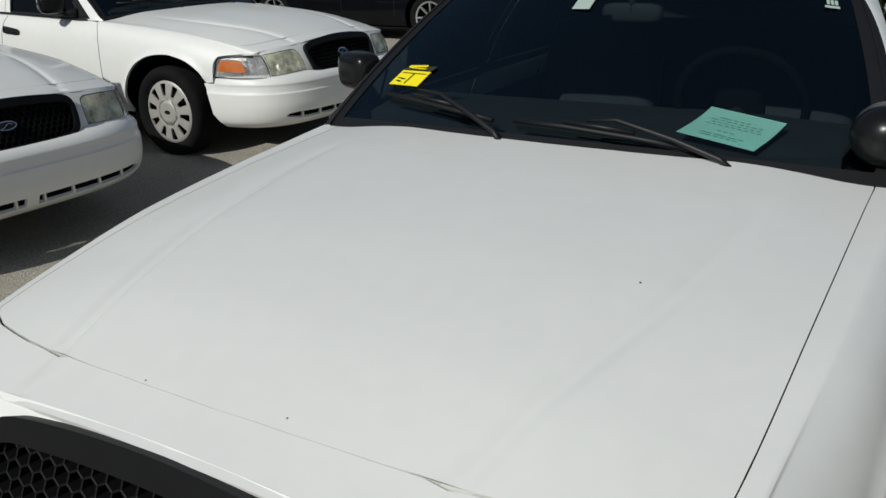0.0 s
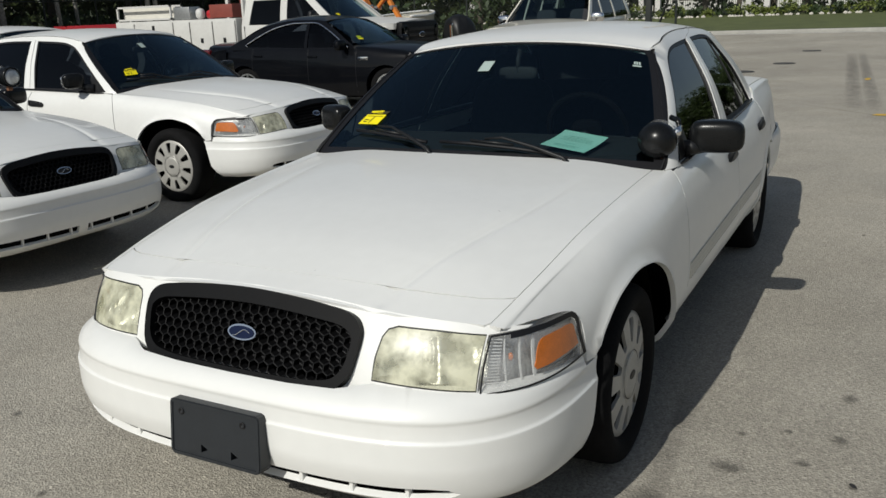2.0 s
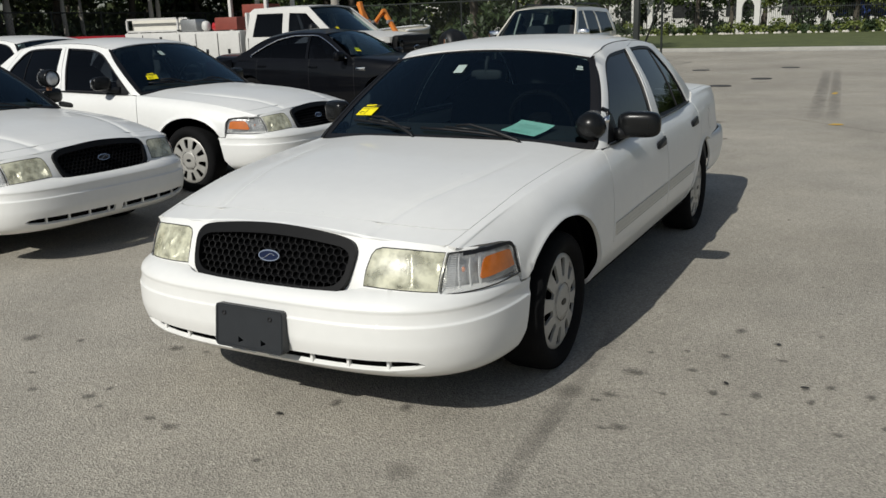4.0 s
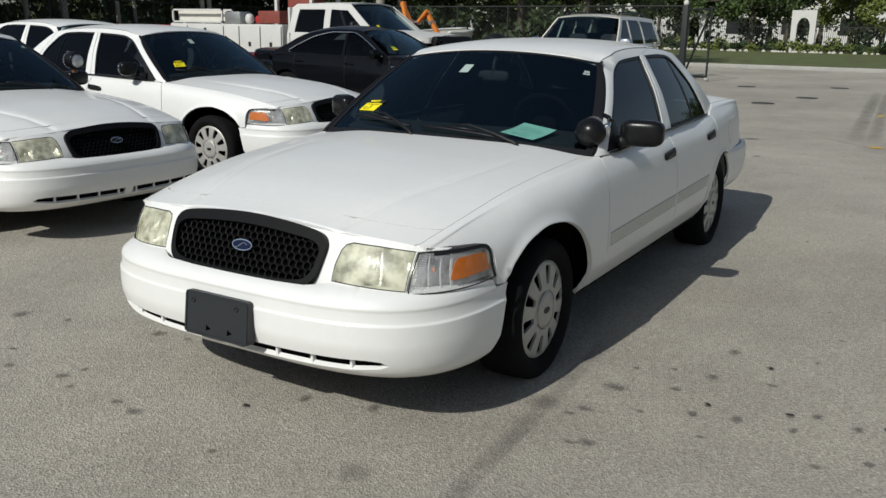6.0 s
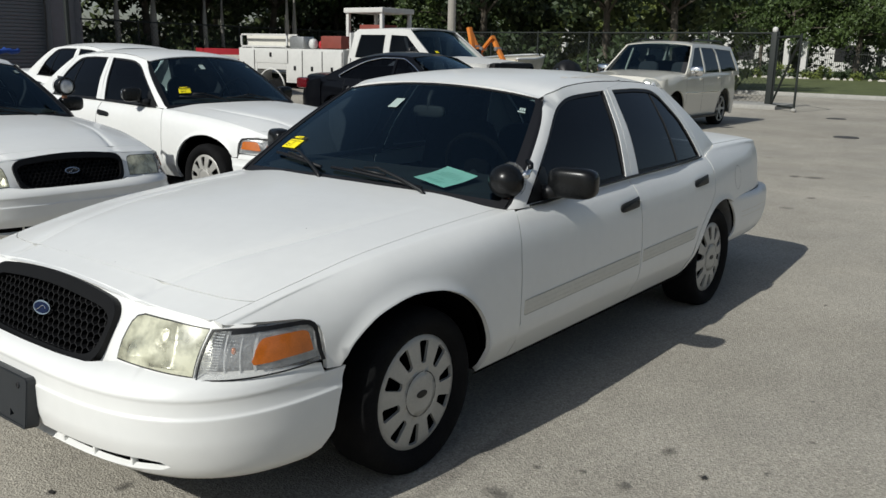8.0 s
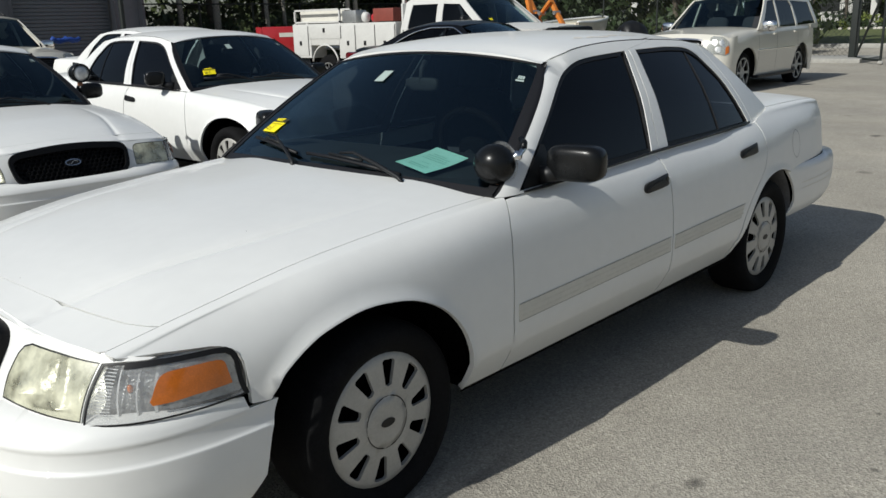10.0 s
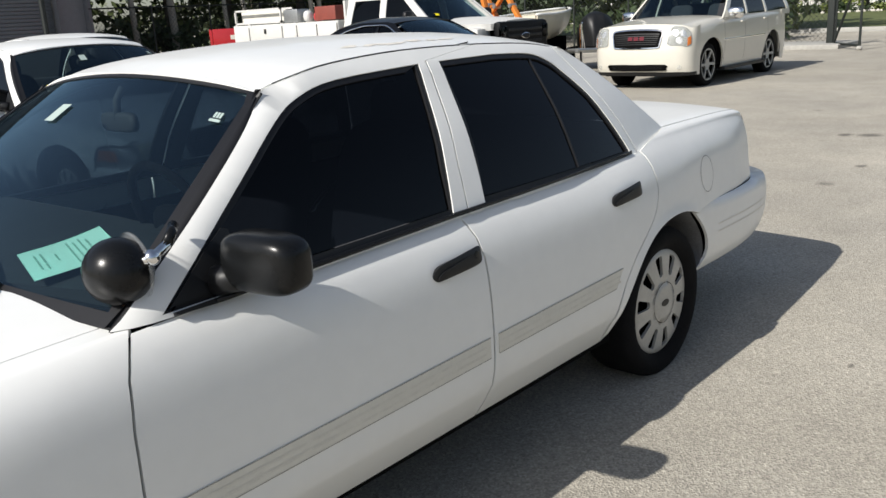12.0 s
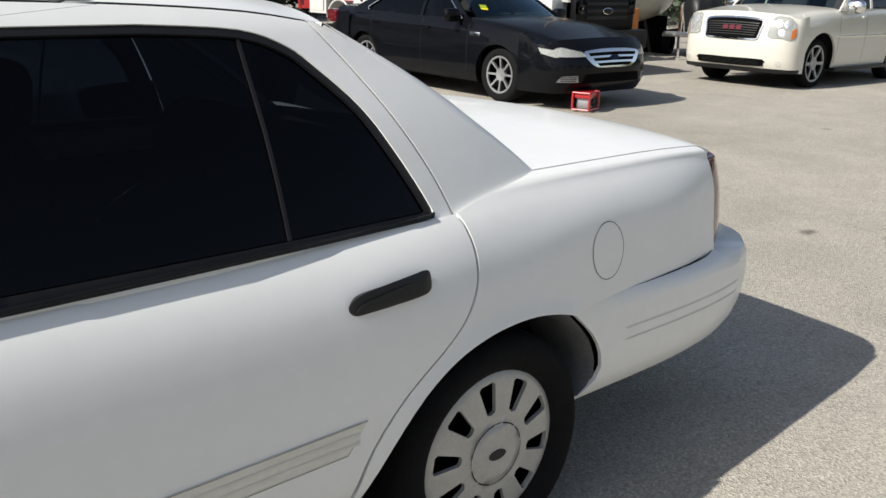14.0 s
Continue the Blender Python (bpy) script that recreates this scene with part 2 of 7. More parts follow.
class Shell:
    """A body side as lines that run along the car, bottom to centre line: at(x, s), s = number of the line."""

    def __init__(self, *lines):
        self.y = [pchip([p[0] for p in ln], [p[1] for p in ln]) for ln in lines]
        self.z = [pchip([p[0] for p in ln], [p[2] for p in ln]) for ln in lines]
        self.n = len(lines)
        self.cache = {}

    def cols(self, x):
        k = round(x, 5)
        if k not in self.cache:
            self.cache[k] = [(f(x), g(x)) for f, g in zip(self.y, self.z)]
        return self.cache[k]

    def at(self, x, s):
        c = self.cols(x)
        s = min(max(s, 0.0), self.n - 1.0)
        i = min(int(s), self.n - 2)
        t = s - i
        a, b, cc = c[max(i - 1, 0)], c[i], c[i + 1]
        d = c[i + 2] if i + 2 < self.n else (-c[i][0], c[i][1])
        def cr(p, q, r, w):
            return 0.5 * (2 * q + (r - p) * t + (2 * p - 5 * q + 4 * r - w) * t * t + (3 * q - p - 3 * r + w) * t ** 3)
        return (x, cr(a[0], b[0], cc[0], d[0]), cr(a[1], b[1], cc[1], d[1]))

    def by_z(self, x, z, top=5.0):
        lo, hi = 0.0, top
        for _ in range(26):
            mid = (lo + hi) / 2
            lo, hi = (mid, hi) if self.at(x, mid)[2] < z else (lo, mid)
        return lo

    def by_y(self, x, y):
        lo, hi = 4.0, self.n - 1.0
        for _ in range(26):
            mid = (lo + hi) / 2
            lo, hi = (mid, hi) if self.at(x, mid)[1] > y else (lo, mid)
        return lo


def mirror_fn(fn):
    def other(p, q):
        x, y, z = fn(p, q)
        return (x, -y, z)
    return other


class Contour:
    """The plan line of a nose or tail, by the way along it in metres from the centre line (left is positive)."""

    def __init__(self, x0, tip, half, power):
        a = np.linspace(0, math.pi / 2, 241)
        self.x = x0 + (tip - x0) * np.abs(np.cos(a)) ** (2 / power)
        self.y = half * np.abs(np.sin(a)) ** (2 / power)
        self.d = np.r_[0, np.cumsum(np.hypot(np.diff(self.x), np.diff(self.y)))]
        self.length = self.d[-1]

    def at(self, share):
        d = abs(share) * self.length
        x, y = np.interp(d, self.d, self.x), np.interp(d, self.d, self.y)
        if d > self.length:
            x -= math.copysign(d - self.length, self.x[0] - self.x[-1])
        return float(x), float(math.copysign(y, share))

    def share_y(self, y):
        return math.copysign(float(np.interp(abs(y), self.y, self.d)) / self.length, y)

    def share_x(self, x):
        sign = 1 if self.x[0] < self.x[-1] else -1
        return float(np.interp(sign * x, sign * self.x[::sign], self.d[::sign])) / self.length if sign > 0 else float(
            np.interp(x, self.x[::-1], self.d[::-1])) / self.length


class Nose:
    """A bumper's skin: plan lines that change with height. at(u, z), u in metres along the widest line."""

    def __init__(self, x0, power, levels, ref):
        self.x0, self.power, self.ref = x0, power, ref
        self.tip = pchip([v[0] for v in levels], [v[1] for v in levels])
        self.half = pchip([v[0] for v in levels], [v[2] for v in levels])
        self.kept = {}

    def line(self, z):
        k = round(z, 4)
        if k not in self.kept:
            self.kept[k] = Contour(self.x0, self.tip(z), self.half(z), self.power)
        return self.kept[k]

    def at(self, u, z):
        x, y = self.line(z).at(u / self.ref)
        return (x, y, z)

    def u_y(self, z, y):
        return self.line(z).share_y(y) * self.ref

    def u_x(self, z, x):
        return self.line(z).share_x(x) * self.ref


# ---- the ground ----
def asphalt():
    m = bpy.data.materials.new("sunbleached_asphalt")
    m.use_nodes = True
    n, l = m.node_tree.nodes, m.node_tree.links
    b = n["Principled BSDF"]
    co = n.new("ShaderNodeTexCoord")

    def noise_at(scale, detail=4.0, rough=0.55):
        t = n.new("ShaderNodeTexNoise")
        t.inputs["Scale"].default_value, t.inputs["Detail"].default_value, t.inputs["Roughness"].default_value = scale, detail, rough
        l.new(co.outputs["Object"], t.inputs["Vector"])
        return t.outputs["Fac"]

    def ramp(src, lo, hi, a, c):
        r = n.new("ShaderNodeMapRange")
        for k, v in (("From Min", lo), ("From Max", hi), ("To Min", a), ("To Max", c)):
            r.inputs[k].default_value = v
        l.new(src, r.inputs["Value"])
        return r.outputs[0]

    def times(a, c):
        t = n.new("ShaderNodeMath")
        t.operation = "MULTIPLY"
        l.new(a, t.inputs[0])
        l.new(c, t.inputs[1])
        return t.outputs[0]

    vor = n.new("ShaderNodeTexVoronoi")
    vor.inputs["Scale"].default_value = 135
    l.new(co.outputs["Object"], vor.inputs["Vector"])
    sep = n.new("ShaderNodeSeparateColor")
    l.new(vor.outputs["Color"], sep.inputs[0])
    stones = ramp(sep.outputs[0], 0.0, 1.0, 0.76, 1.2)
    v2 = n.new("ShaderNodeTexVoronoi")
    v2.inputs["Scale"].default_value = 1.15
    v2.inputs["Randomness"].default_value = 1.0
    warp = n.new("ShaderNodeTexNoise")
    warp.inputs["Scale"].default_value = 5.0
    mixv = n.new("ShaderNodeMix")
    mixv.data_type = "VECTOR"
    mixv.inputs["Factor"].default_value = 0.045
    l.new(co.outputs["Object"], warp.inputs["Vector"])
    l.new(co.outputs["Object"], mixv.inputs["A"])
    l.new(warp.outputs["Color"], mixv.inputs["B"])
    l.new(mixv.outputs["Result"], v2.inputs["Vector"])
    sepc = n.new("ShaderNodeSeparateColor")
    l.new(v2.outputs["Color"], sepc.inputs[0])
    size = ramp(sepc.outputs[0], 0.0, 1.0, 0.0, 0.085)
    less = n.new("ShaderNodeMath")
    less.operation = "SUBTRACT"
    l.new(v2.outputs["Distance"], less.inputs[0])
    l.new(size, less.inputs[1])
    spots = ramp(less.outputs[0], -0.035, 0.03, 0.62, 1.0)
    v3 = n.new("ShaderNodeTexVoronoi")
    v3.inputs["Scale"].default_value = 105
    l.new(co.outputs["Object"], v3.inputs["Vector"])
    sep3 = n.new("ShaderNodeSeparateColor")
    l.new(v3.outputs["Color"], sep3.inputs[0])
    pale = ramp(sep3.outputs[1], 0.80, 0.97, 1.0, 1.24)
    dark = ramp(sep3.outputs[2], 0.82, 0.98, 1.0, 0.80)
    grain = times(stones, times(pale, dark))
    total = times(times(grain, ramp(noise_at(0.35), 0.3, 0.7, 0.86, 1.13)), times(times(ramp(noise_at(2.2, 6), 0.3, 0.75, 0.90, 1.08), ramp(noise_at(0.09), 0.35, 0.65, 0.95, 1.06)), spots))
    hue = n.new("ShaderNodeMix")
    hue.data_type = "RGBA"
    hue.inputs["A"].default_value = (0.402, 0.366, 0.300, 1)
    hue.inputs["B"].default_value = (0.372, 0.349, 0.302, 1)
    l.new(noise_at(0.8), hue.inputs["Factor"])
    sc = n.new("ShaderNodeVectorMath")
    sc.operation = "SCALE"
    l.new(hue.outputs["Result"], sc.inputs[0])
    l.new(total, sc.inputs["Scale"])
    l.new(sc.outputs[0], b.inputs["Base Color"])
    b.inputs["Roughness"].default_value = 0.88
    b.inputs["Specular IOR Level"].default_value = 0.3
    bp = n.new("ShaderNodeBump")
    bp.inputs["Strength"].default_value, bp.inputs["Distance"].default_value = 0.55, 0.006
    l.new(vor.outputs["Distance"], bp.inputs["Height"])
    l.new(bp.outputs["Normal"], b.inputs["Normal"])
    return m


ASPHALT = asphalt()


def ground():
    xs = sorted({-400, -200, -100, -60, *range(-40, 20, 2), 40, 100, 300})
    ys = sorted({-400, -200, -100, -60, *range(-40, 20, 2), 40, 100, 300})
    verts = [(x, y, 0) for x in xs for y in ys]
    w = len(ys)
    faces = [(i * w + j, (i + 1) * w + j, (i + 1) * w + j + 1, i * w + j + 1) for i in range(len(xs) - 1) for j in range(w - 1)]
    return tagged(mesh_ob("ground", verts, faces, ASPHALT, smooth=False), "sun-bleached grey asphalt lot with oil spots", "ground", kind="structure")


ground()


# ---- the white sedans ----
def wheel(parent, centre, side, tyre_r=0.317, rim_r=0.22, width=0.215, cover=None, spokes=10, phase=0.15):
    """A tyre with a ten-slot cover; centre is the middle of the tyre's outer face."""
    cx, cy, cz = centre
    w = width
    prof = [(rim_r - 0.012, -0.03), (rim_r + 0.004, -0.006), (rim_r + 0.016, 0.004), (rim_r + 0.03, 0.013), (tyre_r * 0.86, 0.018), (tyre_r * 0.93, 0.010), (tyre_r * 0.945, 0.004),
            (tyre_r * 0.96, 0.001), (tyre_r * 0.988, -0.018), (tyre_r, -0.045), (tyre_r, -w + 0.05), (tyre_r * 0.97, -w + 0.02), (tyre_r * 0.85, -w), (rim_r, -w)]
    hub = new("wheel")
    hub.parent = parent
    hub.location = (cx, cy, cz)
    prof = [(r, d * side) for r, d in prof]
    v, f = lathe(prof, "y", 44)
    f = f if side < 0 else [q[::-1] for q in f]
    mesh_ob("tyre", v, f, RUBBER, hub)
    deep = [(rim_r, -0.035 * side), (rim_r * 0.9, -0.075 * side), (0.02, -0.08 * side)]
    v, f = lathe(deep, "y", 32)
    mesh_ob("rim", v, f if side < 0 else [q[::-1] for q in f], LINER, hub)
    rise = pchip([0, 0.055, 0.075, 0.082, 0.10, 0.15, 0.195, 0.212, 0.22], [0.013, 0.013, 0.011, 0.002, 0.005, 0.001, -0.004, -0.012, -0.022])
    k = rim_r / 0.212

    def face(p, q):
        r = math.hypot(p, q) / k
        return (p, side * (rise(r) - 0.002), q)
    ring = [(rim_r * math.cos(a), rim_r * math.sin(a)) for a in np.linspace(0, 2 * math.pi, 48, endpoint=False)]
    slots = []
    for i in range(spokes):
        a = 2 * math.pi * (i + 0.5) / spokes + phase
        c, s = math.cos(a), math.sin(a)
        pts = [(0.115 * k, -0.013 * k), (0.185 * k, -0.026 * k), (0.192 * k, -0.019 * k), (0.192 * k, 0.019 * k), (0.185 * k, 0.026 * k), (0.115 * k, 0.013 * k), (0.110 * k, 0.0)]
        slots.append([(r * c - t * s, r * s + t * c) for r, t in pts])
    disc = patch("wheel_cover", face, ring, cover or COVER, hub, slots, step=0.022, thick=0.012, flip=side > 0, label="silver-grey plastic wheel cover")
    badge = [(0.029 * math.cos(a), 0.014 * math.sin(a)) for a in np.linspace(0, 2 * math.pi, 16, endpoint=False)]
    patch("badge", lambda p, q: (p, side * 0.0135, q), badge, PLASTIC, disc, step=0.02, thick=0.003, flip=side > 0)
    # thin dark ring painted on for the shade in the cover's groove
    groove = [[(r * k * math.cos(a), r * k * math.sin(a)) for a in np.linspace(0, 2 * math.pi, 36, endpoint=False)] for r in (.084, .0805)]
    patch("cap_ring", lambda p, q: (p, side * .0068, q), groove[0], SEAL, disc, [groove[1]], step=0.02, thick=0, flip=side > 0)
    return hub


SILL = [(2.2, .80, .285), (1.85, .86, .262), (1.0, .876, .262), (-1.0, .876, .268), (-1.85, .845, .280), (-2.5, .76, .34)]
ROCKER = [(2.2, .80, .38), (1.85, .905, .385), (1.0, .936, .392), (-1.0, .936, .402), (-1.85, .885, .395), (-2.5, .79, .42)]
WIDEST = [(2.25, .81, .50), (2.02, .875, .52), (1.95, .884, .52), (1.85, .897, .52), (1.6, .922, .52), (1.0, .948, .51), (-1.0, .948, .53), (-1.5, .925, .55), (-1.9, .892, .56), (-2.2, .872, .565), (-2.5, .815, .57)]
UPPER = [(2.25, .80, .60), (2.02, .860, .645), (1.95, .871, .65), (1.85, .888, .655), (1.6, .919, .665), (1.0, .942, .685), (-1.0, .938, .71), (-1.5, .91, .725), (-1.9, .872, .73), (-2.2, .852, .73), (-2.5, .798, .73)]
SHOULDER = [(2.27, .785, .672), (1.95, .838, .725), (1.6, .885, .775), (1.0, .915, .815), (-1.0, .91, .845), (-1.5, .88, .858), (-1.9, .849, .866), (-2.2, .828, .864), (-2.5, .788, .846)]
BELT = [(2.28, .757, .704), (1.95, .79, .78), (1.6, .83, .835), (1.0, .855, .885), (.76, .86, .90), (-.3, .855, .925), (-1.25, .838, .942), (-1.7, .808, .953), (-2.1, .789, .953), (-2.36, .776, .946), (-2.45, .77, .932), (-2.5, .762, .905)]
HOOD_EDGE = [(2.28, .712, .728), (1.95, .748, .797), (1.6, .764, .852), (1.0, .780, .896), (.78, .785, .905), (-1.65, .752, .99), (-2.1, .742, .988), (-2.4, .738, .978), (-2.52, .73, .945), (-2.66, .72, .90)]
HOOD_RIDGE = [(2.3, .47, .752), (1.95, .475, .845), (1.6, .50, .892), (1.0, .52, .93), (.78, .53, .938), (-1.65, .5, 1.012), (-2.1, .5, 1.012), (-2.35, .5, 1.004), (-2.48, .5, .984), (-2.6, .5, .95), (-2.68, .5, .90)]
HOOD_MID = [(2.3, .22, .775), (1.95, .22, .86), (1.6, .22, .906), (1.0, .22, .944), (.78, .22, .952), (-1.65, .22, 1.02), (-2.1, .22, 1.022), (-2.36, .22, 1.013), (-2.5, .22, .992), (-2.62, .22, .957), (-2.7, .22, .91)]
CENTRE = [(2.3, 0, .782), (1.95, 0, .864), (1.6, 0, .91), (1.0, 0, .947), (.78, 0, .955), (-1.65, 0, 1.022), (-2.1, 0, 1.025), (-2.36, 0, 1.016), (-2.5, 0, .996), (-2.63, 0, .96), (-2.71, 0, .915)]
HUB_Z = 0.303
Q = 0.11
CREASE = tuple(Q * k for k in (.80, .93, 1.0, 1.07, 1.2))


def arc(cx, cz, r, a0, a1, n=14):
    return [(cx + r * math.cos(radians(a0 + (a1 - a0) * k / n)), cz + r * math.sin(radians(a0 + (a1 - a0) * k / n))) for k in range(n + 1)]


def sedan():
    car = new("sedan")
    sh = Shell(SILL, ROCKER, WIDEST, UPPER, SHOULDER, BELT, HOOD_EDGE, HOOD_RIDGE, HOOD_MID, CENTRE)

    def skin(x, q):
        # a crease along the rocker, below which the panel turns under
        x, y, z = sh.at(x, q / Q)
        return (x, y - .022 * max(0, 1 - q / Q), z)

    def zq(points):
        return [(x, sh.by_z(x, z) * Q) for x, z in points]

    def side_fn(fn, side):
        return fn if side > 0 else mirror_fn(fn)

    def flared(line, most=.012):
        """The skin with its edge rolled outwards along a wheel opening."""
        a = np.array(line)
        b, w = a[:-1], a[1:] - a[:-1]
        ww = (w * w).sum(1)

        def fn(x, q):
            x, y, z = skin(x, q)
            v = np.array((x, z)) - b
            t = np.clip((v * w).sum(1) / ww, 0, 1)
            d = math.sqrt(((v - t[:, None] * w) ** 2).sum(1).min())
            return (x, y + most * max(0, 1 - d / .05) ** 2, z)
        return fn

    def beside(line, hub):
        """Rows of points outside a wheel opening, along its edge."""
        got = []
        for x, z in dense(line, .02)[2:-1]:
            dx, dz = x - hub[0], z - hub[1]
            r = math.hypot(dx, dz)
            if dz < .06:
                continue
            got += [(x + dx / r * d, z + dz / r * d) for d in (.008, .017, .027, .038, .052)]
        return [p for p in got if p[0] < 1.86 and p[1] > .36 and (p[0] > 0 or (p[0] > -1.68 and p[0] + .02 < -.972 - max(0, (p[1] - .40)) * .8))]

    # flanks
    for side in (1, -1):
        fn = side_fn(skin, side)
        word = "left" if side > 0 else "right"
        lip_line = spline([(1.862, .568), (1.828, .607), (1.746, .661), (1.663, .690), (1.554, .709), (1.44, .703), (1.345, .681), (1.244, .628), (1.165, .545), (1.118, .44), (1.095, .30)], 3)
        lip = zq(lip_line)
        fender_at = (1.46, .32)
        fender = (zq([(1.085, .276), (.872, .276), (.884, .36), (.894, .50), (.891, .62), (.886, .72), (.868, .82)]) + [(.825, 5.0 * Q), (.79, 5.992 * Q)]
                  + [(x, 5.992 * Q) for x in np.linspace(.85, 2.236, 18)] + [(2.226, 5.5 * Q), (2.206, 5.1 * Q)]
                  + zq([(2.15, .7235), (2.1, .7195), (2.05, .716), (2.012, .713), (1.985, .708), (1.962, .698), (1.946, .68), (1.938, .655), (1.936, .62), (1.934, .541), (1.88, .536)]) + lip)
        patch("fender", side_fn(flared(lip_line), side), fender, WHITE, car, step=0.025, thick=0.02, flip=side > 0, edge=0.02, also=zq(beside(lip_line, fender_at)))
        front = zq([(.865, .276), (.877, .36), (.887, .50), (.884, .62), (.879, .72), (.861, .82)]) + [(.819, 5.0 * Q), (.5, 5.0 * Q), (-.215, 5.0 * Q)] + zq([(-.242, .86), (-.250, .80), (-.248, .5), (-.24, .281)])
        door = patch("front_door", fn, front, WHITE, car, step=0.06, thick=0.015, flip=side > 0, rows=CREASE)
        rear_edge = zq(spline([(-1.335, .925), (-1.342, .87), (-1.335, .80), (-1.30, .735), (-1.24, .682), (-1.11, .597), (-1.018, .50), (-.972, .40), (-.956, .36), (-.965, .284)], 3))
        rear = zq([(-.248, .281), (-.256, .5), (-.258, .80), (-.250, .86)]) + [(-.225, 5.0 * Q), (-.6, 5.0 * Q), (-1.325, 5.0 * Q)] + rear_edge
        door2 = patch("rear_door", fn, rear, WHITE, car, step=0.06, thick=0.015, flip=side > 0, rows=CREASE)
        lip_line = spline([(-.978, .32), (-.997, .397), (-1.072, .498), (-1.157, .582), (-1.247, .636), (-1.34, .664), (-1.433, .675), (-1.529, .673), (-1.62, .656), (-1.695, .632)], 3)
        lip2 = zq(lip_line)
        quarter_at = (-1.42, .30)
        quarter = ([(x - .008, q) for x, q in rear_edge[::-1]] + [(-1.335, 5.0 * Q), (-1.42, 5.25 * Q), (-1.655, 5.993 * Q)]
                   + [(x, 5.993 * Q) for x in np.linspace(-1.75, -2.405, 10)] + [(-2.428, 5.0 * Q), (-2.442, 4.0 * Q)] + zq([(-2.447, .72), (-2.447, .652), (-2.2, .652), (-1.95, .648), (-1.79, .643), (-1.73, .637)]) + lip2[::-1])
        panel = patch("quarter_panel", side_fn(flared(lip_line, .009), side), quarter, WHITE, car, step=0.025, thick=0.02, flip=side > 0, edge=0.02, also=zq(beside(lip_line, quarter_at)))
        # inner skin behind the shut lines, with the wheel openings
        hide = Shell(*[[(x, y - .045, z - .02) for x, y, z in ln] for ln in (SILL, ROCKER, WIDEST, UPPER, SHOULDER, BELT)])
        inner = [(1.06, .02 * Q), (-1.07, .02 * Q)] + [(x, hide.by_z(x, z) * Q) for x, z in arc(-1.43, .28, .455, 5, 175)] + [(-2.3, 1.5 * Q), (-2.3, 3.95 * Q), (1.95, 3.95 * Q), (1.9, 1.5 * Q)] + [(x, hide.by_z(x, z) * Q) for x, z in arc(1.49, .28, .46, 5, 175)]
        patch("inner_skin", side_fn(lambda x, q: hide.at(x, q / Q), side), inner, LINER, car, step=0.09, thick=0, flip=side > 0)
        # door handles
        for d, hx, hz in ((door, -.13, .822), (door2, -1.085, .840)):
            y = sh.at(hx, sh.by_z(hx, hz))[1]
            shape = [(.106, -.020), (.103, -.006), (.085, .008), (.05, .016), (-.06, .026), (-.094, .027), (-.106, .019), (-.109, -.004), (-.100, -.018), (-.06, -.024), (.06, -.031), (.092, -.031)]
            ring = spline(shape, 4, True)

            def dome(p, q, hx=hx, hz=hz, y=y, lift=0.0):
                near = max(0.0, 1 - (p / .112) ** 6) * max(0.0, 1 - ((q + .002) / .036) ** 4)
                return (hx + p, y + .004 + .014 * near + lift - .18 * q, hz - .006 + q)
            h = patch("handle", side_fn(dome, side), ring, PLASTIC, d, step=0.011, thick=0.014, flip=side > 0, label="black plastic pull handle")
            flap = spline([(.094, -.024), (.08, -.008), (.04, .0), (-.035, .010), (-.046, .004), (-.05, -.016), (.05, -.026)], 3, True)
            patch("grip", side_fn(lambda p, q: dome(p, q, lift=.006), side), flap, PLASTIC, h, step=0.012, thick=0.006, flip=side > 0)
            if hx > -.5:
                hole = [(-.078 + .011 * math.cos(a), .006 + .011 * math.sin(a)) for a in np.linspace(0, 2 * math.pi, 14, endpoint=False)]
                patch("lock", side_fn(lambda p, q: dome(p, q, lift=.002), side), hole, GLOSS, h, step=0.01, thick=0.002, flip=side > 0)
        # rub strips, their trim gone, with the old adhesive
        for d, xa, xb in ((door, .862, -.232), (door2, -.272, -1.005)):
            za, zb = .542 + .034 * (0.87 - xa) / 1.87, .542 + .034 * (0.87 - xb) / 1.87
            strip = [(xa, za), (xb, zb), (xb + (.05 if xb < -.5 else 0), zb - .066), (xa, za - .064)]
            fo = side_fn(lambda x, z: tuple(np.array(sh.at(x, sh.by_z(x, z))) + (0, .0025, 0)), side)
            r = patch("rub_strip", fo, strip, MOULD, d, step=0.05, thick=0.003, flip=side > 0, label="dull cream strip left by the lost side trim")
            f2 = side_fn(lambda x, z: tuple(np.array(sh.at(x, sh.by_z(x, z))) + (0, .0032, 0)), side)
            patch("outline", f2, strip, GRIME, r, [shrink(strip, .0022)], step=0.06, thick=0, flip=side > 0)
            for dz, hgt in ((-.020, .007), (-.041, .008)):
                line = [(xa - .01, za + dz), (xb + .02, zb + dz), (xb + .02, zb + dz - hgt), (xa - .01, za + dz - hgt)]
                patch("residue", f2, line, GLUE, r, step=0.06, thick=0, flip=side > 0)
        if side > 0:
            o, c = [], (-1.845, .772)
            for a in np.linspace(0, 2 * math.pi, 40, endpoint=False):
                o.append((c[0] + .0712 * math.cos(a), c[1] + .0782 * math.sin(a)))
            i = [(c[0] + .069 * math.cos(a), c[1] + .076 * math.sin(a)) for a in np.linspace(0, 2 * math.pi, 40, endpoint=False)]
            fo = lambda x, z: tuple(np.array(sh.at(x, sh.by_z(x, z))) + (0, .0012, 0))
            lid = patch("fuel_door", fo, i, WHITE, panel, step=0.03, thick=0.001, flip=True)
            patch("gap", fo, o, SEAL, lid, [i], step=0.03, thick=0.0, flip=True)

    # hood and boot lid
    def top(x, y):
        p = sh.at(x, sh.by_y(x, abs(y)))
        return (x, y, p[2])

